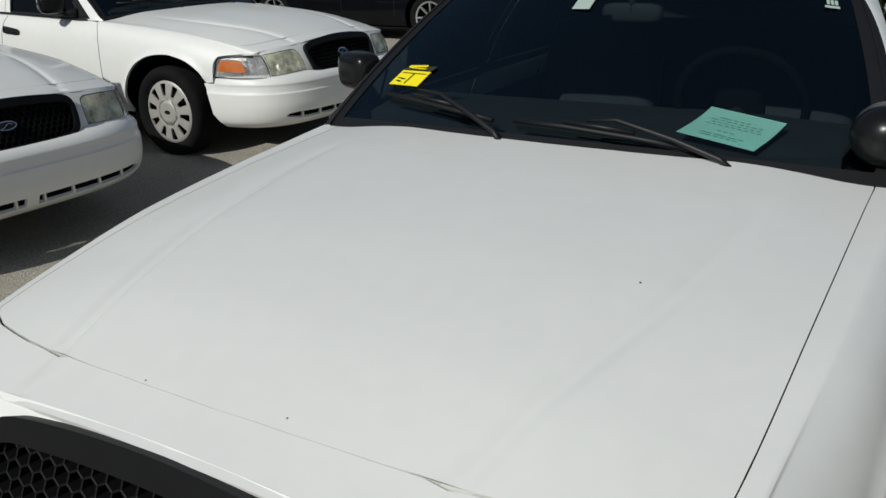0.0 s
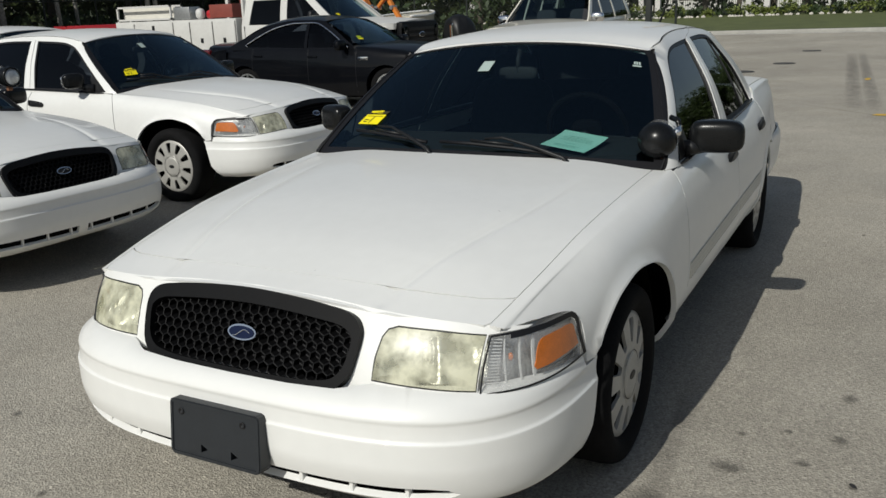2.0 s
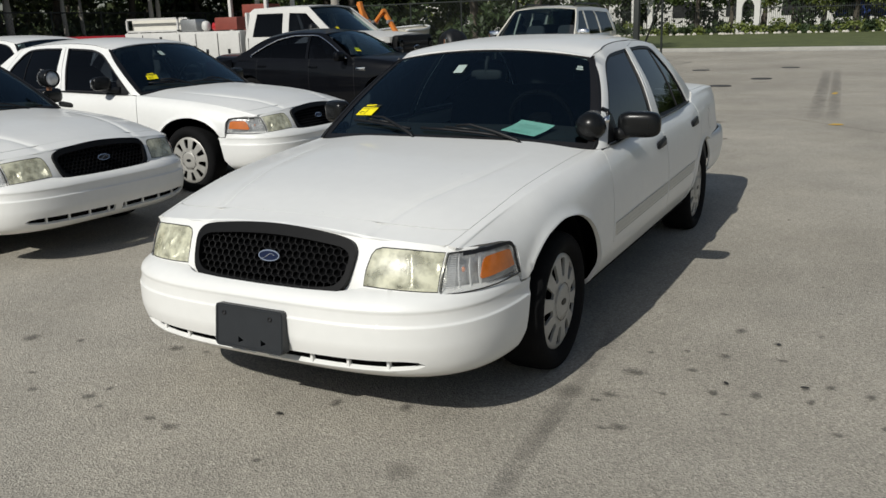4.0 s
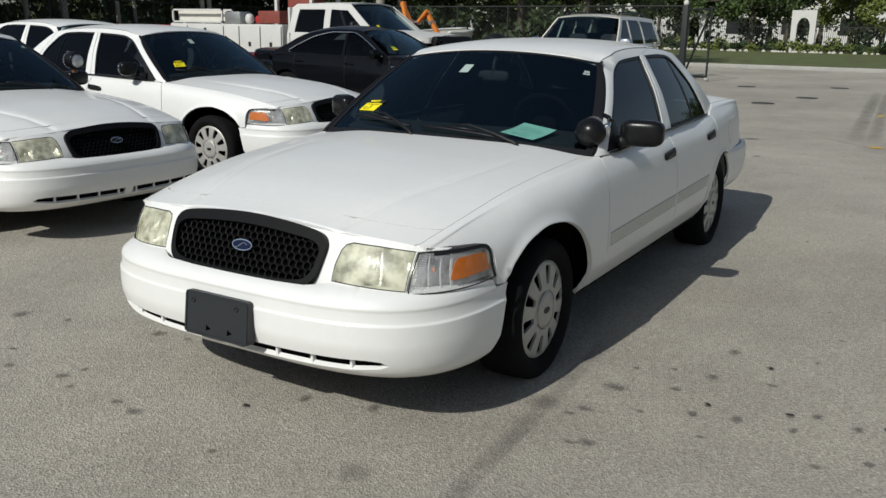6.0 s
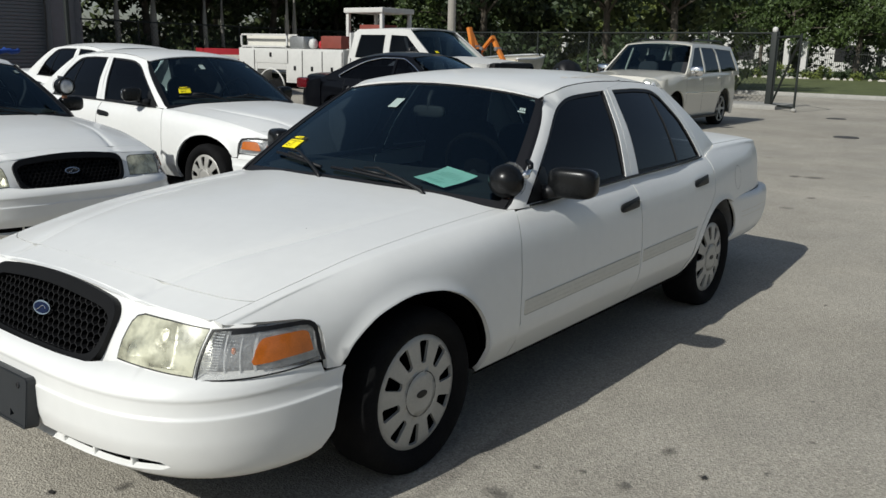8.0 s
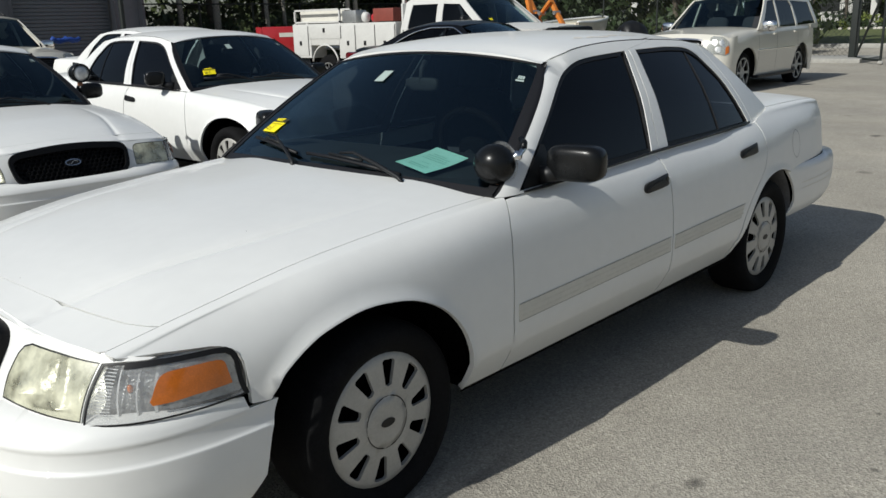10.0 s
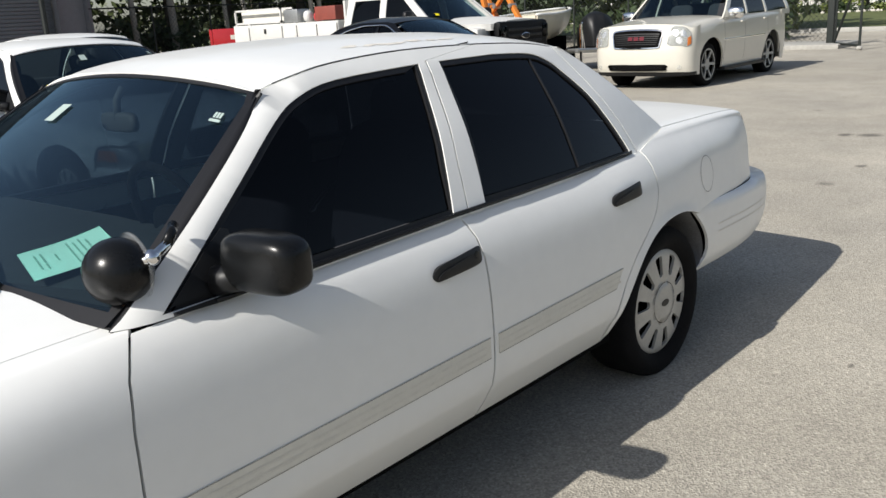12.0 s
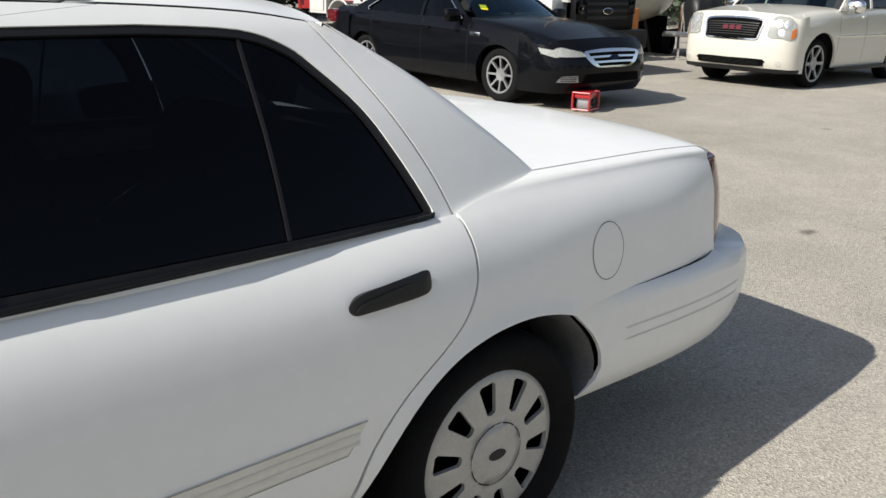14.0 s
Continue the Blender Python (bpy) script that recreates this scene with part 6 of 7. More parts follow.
def service_truck():
    """A crew-cab work truck with a steel utility body; x forward, front at x = 2.9, rear at -4.8."""
    t = new("service_truck")
    z0 = .95
    cab = [(1.95, .62), (1.95, 1.27), (1.35, 1.38), (.62, 1.96), (.30, 1.99), (-.90, 1.98), (-1.02, 1.90), (-1.08, 1.35), (-1.08, .62)]
    width = pchip([.5, 1.2, 1.4, 1.9, 2.0], [.98, 1.0, .97, .84, .80])
    panes = [[(1.12, 1.38), (.55, 1.84), (.10, 1.86), (.12, 1.36)], [(-.05, 1.36), (-.07, 1.86), (-.80, 1.86), (-.88, 1.36)]]
    for s in (1, -1):
        f = (lambda x, z: (x, width(z), z)) if s > 0 else (lambda x, z: (x, -width(z), z))
        body = patch("cab_side", f, cab, DUSTY_WHITE, t, panes, step=.1, thick=.05, flip=s > 0)
        g = (lambda x, z: (x, width(z) - .02, z)) if s > 0 else (lambda x, z: (x, -width(z) + .02, z))
        for p in panes:
            pane = patch("window_pane", g, p, TINTED, body, step=.15, thick=0, flip=s > 0)
            pane.visible_shadow = False
        for x in (1.22, .03, -1.0):
            boxpart("door_gap", (x, s * .995 - .008, .68), (x + .012, s * .995 + .008, 1.34), SEAL, body, 0)
        ball("side_mirror", (.95, s * 1.18, 1.45), (.06, .12, .16), PLASTIC, t, "", 4, 16)
        boxpart("fender", (1.5, s * .78 - .20, .80), (2.45, s * .78 + .20, 1.24), DUSTY_WHITE, t, .08)
        plain_wheel(t, (2.05, s * .98, .40), s, .40, .22, 8, STEEL)
        plain_wheel(t, (-3.6, s * .98, .40), s, .40, .22, 8, STEEL)
        # steel boxes of the utility body
        sd = new("utility_side")
        sd.parent = t
        shell = bmesh.new()
        box(shell, (-4.8, s * .80 - .24, .72), (-4.12, s * .80 + .24, 1.52), .02)
        box(shell, (-4.12, s * .80 - .24, 1.02), (-3.08, s * .80 + .24, 1.52), .02)
        box(shell, (-3.08, s * .80 - .24, .72), (-1.18, s * .80 + .24, 1.52), .02)
        part("box_body", shell, DUSTY_WHITE, sd, smooth=True)
        for a, b, lo, hi in ((-4.76, -4.22, .78, 1.47), (-4.18, -3.02, 1.17, 1.47), (-2.98, -2.52, .78, 1.47), (-2.48, -1.86, .78, 1.47), (-1.82, -1.22, .78, 1.47)):
            d = boxpart("box_door", (a, s * 1.04 - .012, lo), (b, s * 1.04 + .014, hi), DUSTY_WHITE, sd, .008)
            z = lo + (hi - lo) * .42 if lo < 1 else hi - .10
            boxpart("latch", ((a + b) / 2 - .035, s * 1.055 - .012, z - .05), ((a + b) / 2 + .035, s * 1.055 + .012, z + .05), PLASTIC, d, .004)
            boxpart("door_shadow_gap", (b + .008, s * 1.04 - .004, lo), (b + .024, s * 1.04 + .002, hi), SEAL, d, 0)
        tube("arch_trim", [(-3.6 + .48 * math.cos(k), s * 1.045, .55 + .48 * math.sin(k)) for k in np.linspace(.2, math.pi - .2, 13)], .02, DUSTY_WHITE, sd)
    patch("roof", lambda x, y: (x, y, 2.03 - .04 * (y / .8) ** 2 - .03 * (x / 1) ** 2), [(.60, -.80), (.64, 0), (.60, .80), (-.95, .80), (-.95, -.80)], DUSTY_WHITE, t, step=.12, thick=.03)
    w = patch("windshield", lambda a, b: (1.36 - .74 * b / .95 - .12 * (a / .85) ** 2, a * (1 - .12 * b / .95), 1.39 + .59 * b / .95), [(-.88, 0), (.88, 0), (.85, .95), (-.85, .95)], WINDSHIELD, t, step=.15, thick=0)
    w.visible_shadow = False
    boxpart("cab_back", (-1.08, -.95, .62), (-1.02, .95, 1.90), DUSTY_WHITE, t, .02)
    boxpart("cab_tub", (-1.0, -.9, .62), (1.8, .9, 1.30), CABIN, t, .02)
    patch("hood", lambda x, y: (x, y, 1.42 - .09 * ((x - 1.3) / 1.5) ** 2 - .10 * (y / .95) ** 2 + .02 * (abs(y) < .45)), [(1.30, -.92), (1.42, 0), (1.30, .92), (2.0, .90), (2.55, .72), (2.70, .5), (2.73, 0), (2.70, -.5), (2.55, -.72), (2.0, -.90)], DUSTY_WHITE, t, step=.1, thick=.12, flip=False)
    g = boxpart("grille", (2.60, -.74, .74), (2.77, .74, 1.33), GRILLE, t, .07, "black plastic truck grille")
    for k in range(3):
        boxpart("grille_bar", (2.76, -.52, .93 + .11 * k), (2.79, .52, .98 + .11 * k), SEAL, g, .008)
    ball("emblem_rim", (2.793, 0, 1.06), (.010, .13, .055), CHROME, g, "", 2, 16)
    ball("emblem", (2.80, 0, 1.06), (.012, .115, .044), SEAL, g, "", 2, 16)
    for s in (1, -1):
        boxpart("headlamp", (2.60, s * .64 - .09, 1.0), (2.785, s * .64 + .09, 1.26), TINTED, t, .03)
    boxpart("bumper", (2.65, -.98, .44), (2.90, .98, .76), PLASTIC, t, .05)
    boxpart("frame_rails", (-4.8, -.45, .55), (2.6, .45, .72), LINER, t, .02)
    boxpart("bed_floor", (-4.8, -.56, .90), (-1.18, .56, .95), STEEL, t, .01)
    # load on the boxes
    rack = new("rack")
    rack.parent = t
    fr = bmesh.new()
    for y in (-.98, -.62):
        for zz in (1.56, 1.84):
            box(fr, (-4.77, y - .02, zz - .02), (-3.07, y + .02, zz + .02))
        for x in (-4.75, -3.09):
            box(fr, (x - .02, y - .02, 1.52), (x + .02, y + .02, 1.86))
    part("rack_frame", fr, DUSTY_WHITE, rack)
    boxpart("rack_panel", (-4.74, -.82, 1.58), (-3.1, -.80, 1.82), MOULD, rack, .0)
    boxpart("grey_box", (-3.04, -.95, 1.53), (-2.56, -.60, 1.80), STEEL, t, .02)
    ball("round_tank", (-2.38, -.80, 1.64), (.10, .10, .12), DUSTY_WHITE, t, "", 2.4, 16)
    boxpart("red_box", (-1.95, -.98, 1.54), (-1.3, -.62, 1.82), BRICKRED, t, .02, "faded red steel box")
    ball("red_can", (-2.15, -.70, 1.62), (.10, .10, .10), RED_PAINT, t, "", 3, 14)
    patch("price_sticker", lambda a, b: (1.20 - .6 * b, a, 1.50 + .5 * b), [(-.66, 0), (-.56, 0), (-.56, .08), (-.66, .08)], YELLOW, t, step=.05, thick=.002)
    return t


BRICKRED = material("faded_red_paint", (0.22, 0.05, 0.035), 0.6, vary=0.2, scale=6)
ORANGE = material("orange_machine_paint", (0.62, 0.20, 0.03), 0.5, vary=0.2, scale=5)
GELCOAT = material("cream_gelcoat", (0.62, 0.58, 0.46), 0.35, coat=0.3, vary=0.1, scale=4)

truck = tagged(service_truck(), "white crew-cab work truck with steel utility boxes", "truck")
truck.matrix_basis = pose(-11.5, -9.92, 0, 0, 0, 90)


def boom_machine():
    m = new("boom_lift")
    base = bmesh.new()
    box(base, (-.9, -.7, .45), (.9, .7, 1.05), .06)
    part("chassis", base, ORANGE, m, smooth=True)
    for x in (-.6, .6):
        for s in (1, -1):
            plain_wheel(m, (x, s * .75, .33), s, .33, .18, 6, ORANGE, .2)
    for nm, pts, r in (("boom", [(-.3, -.2, 1.0), (-.05, -.2, 1.5), (-.22, -.2, 2.08)], .06), ("arm", [(-.05, -.1, 1.45), (.18, -.1, 1.62), (.44, -.1, 1.86)], .045), ("arm", [(.40, .0, 1.88), (.58, .0, 1.62), (.78, .0, 1.36)], .055),
                       ("arm", [(.0, .2, 1.15), (-.36, .2, 1.66), (-.62, .2, 2.06)], .055)):
        for a, b in zip(pts, pts[1:]):
            d = Vector(b) - Vector(a)
            mm = Matrix.Translation((Vector(a) + Vector(b)) / 2) @ d.to_track_quat("Z", "Y").to_matrix().to_4x4()
            part(nm, box(bmesh.new(), (-r, -r * .8, -d.length / 2 - .05), (r, r * .8, d.length / 2 + .05), .015, mm), ORANGE, m, smooth=True)
        for p in pts[1:-1]:
            v, f = lathe([(.0001, -.09), (.05, -.09), (.05, .09), (.0001, .09)], "y", 14, p)
            mesh_ob("pivot", v, f, STEEL, m, smooth=False)
    tube("ram", [(-.45, -.05, 1.05), (-.25, -.05, 1.75)], .035, CHROME, m)
    return m


lift = tagged(boom_machine(), "orange folding boom machine on small wheels", "machine")
lift.matrix_basis = pose(-14.0, -9.8, 0, 0, 0, 80)


def small_boat():
    """A short open boat on two wooden cradles; the bow points along x."""
    b = new("boat")
    hw = pchip([-.9, .0, .5, 1.4, 2.0], [.72, .74, .70, .42, .02])
    keel = pchip([-.9, .5, 1.4, 2.0], [.72, .74, .90, 1.28])
    rail = lambda x: 1.38 + .06 * max(0, x)

    def hull(x, q):
        a = q * math.pi / 2 / .9
        return (x, hw(x) * math.sin(a) ** .7 if a > 0 else 0, keel(x) + (rail(x) - keel(x)) * (1 - math.cos(min(a, math.pi / 2))) ** .8)
    for s in (1, -1):
        f = hull if s > 0 else mirror_fn(hull)
        patch("hull_side", f, [(-.9, .01), (1.97, .01), (1.97, .9), (-.9, .9)], GELCOAT, b, step=.1, thick=.03, flip=s < 0)
        tube("gunwale", [(x, s * hw(x), rail(x) + .01) for x in np.linspace(-.9, 1.97, 14)], .03, WHITE, b)
    boxpart("transom", (-.93, -.70, .76), (-.87, .70, 1.37), GELCOAT, b, .02)
    patch("deck", lambda x, y: (x, y, rail(x) - .02), [(.4, -.66), (1.3, -.40), (1.95, 0), (1.3, .40), (.4, .66)], GELCOAT, b, step=.15, thick=.02)
    for x in (-.5, .9):
        boxpart("cradle", (x - .08, -.5, 0), (x + .08, .5, keel(x) + .06), LINER, b, .01)
    return b


boat = tagged(small_boat(), "small cream boat standing on two cradles", "boat")
boat.matrix_basis = pose(-15.99, -10.30, 0, 0, 0, 186)


def flat_trailer():
    """A low frame on two wheels with a jack at its tongue; the tongue points along x."""
    t = new("flat_trailer")
    fr = bmesh.new()
    for s in (1, -1):
        rod(fr, (-2.3, s * .55, .50), (-.9, s * .55, .50), .04)
        rod(fr, (-.9, s * .55, .50), (.2, 0, .55), .04)
        plain_wheel(t, (-1.5, s * .72, .27), s, .27, .16, 6, STEEL, .16)
    for x in (-2.3, -1.5, -.9):
        rod(fr, (x, -.6, .46), (x, .6, .46), .035)
    part("trailer_frame", fr, STEEL, t)
    boxpart("deck", (-2.3, -.55, .53), (-.95, .55, .57), LINER, t, .005)
    jack = bmesh.new()
    rod(jack, (0, .05, .05), (0, .05, 1.13), .035)
    rod(jack, (0, .05, 1.13), (.16, .12, 1.16), .014)
    rod(jack, (0, .05, 0), (0, .05, .06), .09)
    rod(jack, (-.05, .05, 1.0), (-.32, .05, .55), .02)
    part("trailer_jack", jack, CHROME, t, "bright steel tongue jack")
    return t


tongue = tagged(flat_trailer(), "low steel trailer with a bright tongue jack", "trailer")
tongue.matrix_basis = pose(-15.72, -8.70, 0, 0, 0, 18)


def red_trailer():
    p = new("red_trailer")
    for s in (1, -1):
        side = boxpart("side_panel", (-2.0, s * .90 - .03, .55), (1.6, s * .90 + .03, 1.36), RED_PAINT, p, .015)
        for k in range(6):
            boxpart("side_post", (-1.95 + .68 * k, s * .935 - .02, .55), (-1.89 + .68 * k, s * .935 + .02, 1.38), RED_PAINT, side, .008)
        plain_wheel(p, (-.3, s * .98, .36), s, .36, .20, 6, STEEL)
        boxpart("tail_lamp", (-2.06, s * .84 - .05, .66), (-2.02, s * .84 + .05, .84), REDLENS, p, .01)
    gate = boxpart("tailgate", (-2.05, -.86, .56), (-1.98, .86, 1.38), RED_PAINT, p, .02)
    boxpart("bar", (-2.058, -.30, 1.08), (-2.052, .35, 1.20), MOULD, gate, 0)
    boxpart("front_panel", (1.55, -.86, .56), (1.62, .86, 1.36), RED_PAINT, p, .02)
    boxpart("bed_floor", (-2.0, -.86, .52), (1.6, .86, .58), LINER, p, .01)
    boxpart("drawbar", (1.6, -.06, .48), (3.0, .06, .58), STEEL, p, .01)
    return p


trailer = tagged(red_trailer(), "red steel trailer standing behind the utility boxes", "trailer")
trailer.matrix_basis = pose(-15.35, -21.35, 0, 0, 0, -124) @ Matrix.Diagonal((1, 1, 1.07, 1))


def generator():
    g = new("generator")
    fr = bmesh.new()
    for y in (-.16, .16):
        for a, b in (((-.24, y, .06), (.24, y, .06)), ((-.24, y, .46), (.24, y, .46)), ((-.24, y, .06), (-.24, y, .46)), ((.24, y, .06), (.24, y, .46))):
            rod(fr, a, b, .022)
    for x in (-.24, .24):
        for z in (.06, .46):
            rod(fr, (x, -.16, z), (x, .16, z), .022)
    part("frame", fr, RED_PAINT, g)
    boxpart("tank", (-.225, -.15, .33), (.225, .15, .475), RED_PAINT, g, .03)
    boxpart("engine", (-.17, -.12, .07), (.16, .12, .33), STEEL, g, .03)
    v, f = lathe([(.0001, .15), (.09, .15), (.10, .12), (.10, .10)], "y", 18, (-.05, 0, .22))
    mesh_ob("recoil_cover", v, f, PLASTIC, g)
    return g


gen = tagged(generator(), "small red engine generator standing on the asphalt", "generator")
gen.matrix_basis = pose(-8.08, -4.55, .0, 0, 0, 20) @ Matrix.Diagonal((.66, .66, .5, 1))


# ---- far side: kerb, verge, fences, building ----
def stain(name, x, y, a, b, mat, rot=0.0, seed=0, z=.004, label="dark oil stain soaked into the asphalt"):
    rnd = random.Random(seed)
    n = 18
    pts = [(a * (1 + rnd.uniform(-.3, .3)) * math.cos(2 * math.pi * k / n), b * (1 + rnd.uniform(-.3, .3)) * math.sin(2 * math.pi * k / n)) for k in range(n)]
    c, s = math.cos(radians(rot)), math.sin(radians(rot))
    me = mesh_ob(name, [(x + p * c - q * s, y + p * s + q * c, z) for p, q in pts], [tuple(range(n))], mat, smooth=False)
    return tagged(me, label, "stain")


def soaked(name, color, most):
    """A stain that thins out towards its rim."""
    m = material(name, color, 0.85, vary=0.25, scale=9, bump=0.3, bump_scale=90)
    n, l = m.node_tree.nodes, m.node_tree.links
    co, sub, ln, tex, add, ramp, tr, mix = (n.new("ShaderNode" + k) for k in ("TexCoord", "VectorMath", "VectorMath", "TexNoise", "Math", "MapRange", "BsdfTransparent", "MixShader"))
    sub.operation, ln.operation, add.operation = "MULTIPLY_ADD", "LENGTH", "MULTIPLY_ADD"
    sub.inputs[1].default_value, sub.inputs[2].default_value = (1, 1, 0), (-.5, -.5, 0)
    l.new(co.outputs["Generated"], sub.inputs[0])
    l.new(sub.outputs[0], ln.inputs[0])
    tex.inputs["Scale"].default_value, tex.inputs["Detail"].default_value = 55, 4
    l.new(co.outputs["Object"], tex.inputs["Vector"])
    l.new(tex.outputs["Fac"], add.inputs[0])
    add.inputs[1].default_value = 0.5
    l.new(ln.outputs["Value"], add.inputs[2])
    for k, v in (("From Min", 0.36), ("From Max", 0.66), ("To Min", most), ("To Max", 0.0)):
        ramp.inputs[k].default_value = v
    l.new(add.outputs[0], ramp.inputs["Value"])
    l.new(ramp.outputs[0], mix.inputs[0])
    l.new(tr.outputs[0], mix.inputs[1])
    l.new(n["Principled BSDF"].outputs[0], mix.inputs[2])
    l.new(mix.outputs[0], n["Material Output"].inputs[0])
    return m


OIL = soaked("oil_stain", (0.10, 0.093, 0.083), 0.47)
TAR = material("tar_spot", (0.03, 0.028, 0.026), 0.7, vary=0.3, scale=30)


def rubbed(name, color, most):
    """Rubber rubbed into the ground along a strip: strongest along its middle, broken up by the stones."""
    m = material(name, color, 0.85, vary=0.25, scale=9)
    n, l = m.node_tree.nodes, m.node_tree.links

    def math_node(kind, a, b):
        k = n.new("ShaderNodeMath")
        k.operation = kind
        for i, v in enumerate((a, b)):
            if isinstance(v, (int, float)):
                k.inputs[i].default_value = v
            else:
                l.new(v, k.inputs[i])
        return k.outputs[0]
    co, sep, tex, tr, mix = (n.new("ShaderNode" + k) for k in ("TexCoord", "SeparateXYZ", "TexNoise", "BsdfTransparent", "MixShader"))
    l.new(co.outputs["Generated"], sep.inputs[0])
    l.new(co.outputs["Object"], tex.inputs["Vector"])
    tex.inputs["Scale"].default_value, tex.inputs["Detail"].default_value = 7, 6
    rim = []
    for axis, power in (("X", .5), ("Y", .8)):
        t = sep.outputs[axis]
        rim.append(math_node("POWER", math_node("MULTIPLY", math_node("MULTIPLY", t, math_node("SUBTRACT", 1.0, t)), 4.0), power))
    broken = math_node("MULTIPLY", math_node("SUBTRACT", tex.outputs["Fac"], .2), 1.8)
    alpha = math_node("MULTIPLY", math_node("MULTIPLY", rim[0], rim[1]), math_node("MULTIPLY", broken, most))
    alpha = math_node("MINIMUM", math_node("MAXIMUM", alpha, 0.0), 1.0)
    l.new(alpha, mix.inputs[0])
    l.new(tr.outputs[0], mix.inputs[1])
    l.new(n["Principled BSDF"].outputs[0], mix.inputs[2])
    l.new(mix.outputs[0], n["Material Output"].inputs[0])
    return m


TYRE_MARK = rubbed("tyre_mark", (0.15, 0.14, 0.13), 0.5)
FAINT_MARK = rubbed("faint_mark", (0.13, 0.12, 0.11), 0.4)
ROADYELLOW = material("road_paint", (0.62, 0.40, 0.06), 0.8, vary=0.3, scale=9)
KERB = material("old_concrete", (0.36, 0.35, 0.32), 0.85, vary=0.2, scale=1.5, bump=0.3, bump_scale=60)
IRON = material("cast_iron", (0.05, 0.048, 0.045), 0.7, vary=0.3, scale=20)
SPOTS = ((.71, 1.56, 1), (.83, 1.74, .7), (1.08, 1.54, .9), (1.16, 1.22, .5), (1.03, 1.79, .7), (1.42, 1.21, 1.4), (1.30, 1.44, .8), (1.39, 1.60, .5), (1.31, 1.91, .6), (1.44, 1.94, .7), (1.46, 1.73, .9),
         (1.50, 1.57, .8), (1.60, 1.38, .6), (1.70, 1.18, .9), (1.69, 1.65, .5), (1.97, 1.30, .9), (1.08, 1.37, .5), (1.26, 2.0, .7), (1.30, 2.16, .8), (1.23, 2.26, .7), (1.58, 2.22, .6), (1.70, 2.06, .6),
         (1.77, 1.14, .6), (2.0, 1.24, .6), (.25, 1.98, .5), (-.2, 1.86, .4), (.64, 1.92, .5), (-1.91, 1.49, .5))
FRONT_SPOTS = ((2.24, -1.76, 1.5), (2.16, -1.48, .7), (2.04, -.94, 1.1), (2.02, -.76, .6), (2.55, -1.35, .8), (2.68, -1.17, .7), (2.63, -.87, .9), (2.53, -.85, .6), (2.24, .17, .9), (2.16, .46, .9), (2.42, .01, .5),
               (2.70, -.32, 1.0), (2.68, -.45, .7), (2.68, -.74, .6), (2.77, .18, .6), (-8.2, -.22, 3.6), (-6.38, .22, 1.8), (-5.2, -.2, 2.0), (-8.15, -.45, 2.6))
for k, (x, y, w) in enumerate(SPOTS + FRONT_SPOTS):
    stain("oil_stain", x, y, .058 * w, .036 * w, OIL, 20 * k, k)
for k, (x, y) in enumerate(((.83, 1.745), (1.385, 1.60), (2.42, .012), (1.30, 1.905), (1.235, 2.255))):
    stain("dropping", x, y, .016, .009, TAR, 35 * k, 60 + k, .006, "small dark tar spot on the asphalt")


def streak(name, a, b, wide, mat, label, category):
    """A long mark between two ground points, fading at its rims and ends."""
    a, b = Vector((*a, .004)), Vector((*b, .004))
    n, long = 24, (b - a).length
    v = [(long * i / n, s * wide / 2 + .02 * wide * math.sin(i * 1.7), 0) for i in range(n + 1) for s in (-1, 1)]
    ob = mesh_ob(name, v, [(2 * i, 2 * i + 2, 2 * i + 3, 2 * i + 1) for i in range(n)], mat, smooth=False)
    ob.matrix_basis = pose(*a, 0, 0, math.degrees(math.atan2(b.y - a.y, b.x - a.x)))
    return tagged(ob, label, category)


streak("tyre_mark", (-8.9, 1.07), (-21.2, .38), .26, TYRE_MARK, "long dark rubber streak on the asphalt", "tyre mark")
streak("tyre_mark", (-8.7, 1.34), (-21.6, .60), .22, TYRE_MARK, "long dark rubber streak beside worn yellow paint", "tyre mark")
streak("tyre_mark", (.9, .985), (3.2, 1.10), .09, FAINT_MARK, "faint dark tyre track worn into the asphalt", "tyre mark")
streak("tyre_mark", (-6.3, 3.1), (-9.5, .2), .05, FAINT_MARK, "thin dark scuff line across the asphalt", "tyre mark")
stain("paint_mark", -8.26, 1.42, .10, .09, ROADYELLOW, 0, 3, .006, "small square of worn yellow road paint")
stain("paint_mark", -13.5, 1.06, .22, .05, ROADYELLOW, -3, 5, .006, "faint worn patch of yellow road paint")
for x, y in ((-22.3, -.7), (-17.5, -.85), (-15.1, -1.4), (-21.0, -3.0)):
    bm = bmesh.new()
    bmesh.ops.create_cone(bm, cap_ends=True, segments=24, radius1=.25, radius2=.24, depth=.02, matrix=Matrix.Translation((x, y, .006)))
    tagged(part("manhole_cover", bm, IRON), "round dark iron manhole cover in the asphalt", "manhole")


def grass_material():
    return material("lawn", (0.10, 0.118, 0.04), 0.9, vary=0.45, scale=1.2, bump=1.0, bump_scale=40)


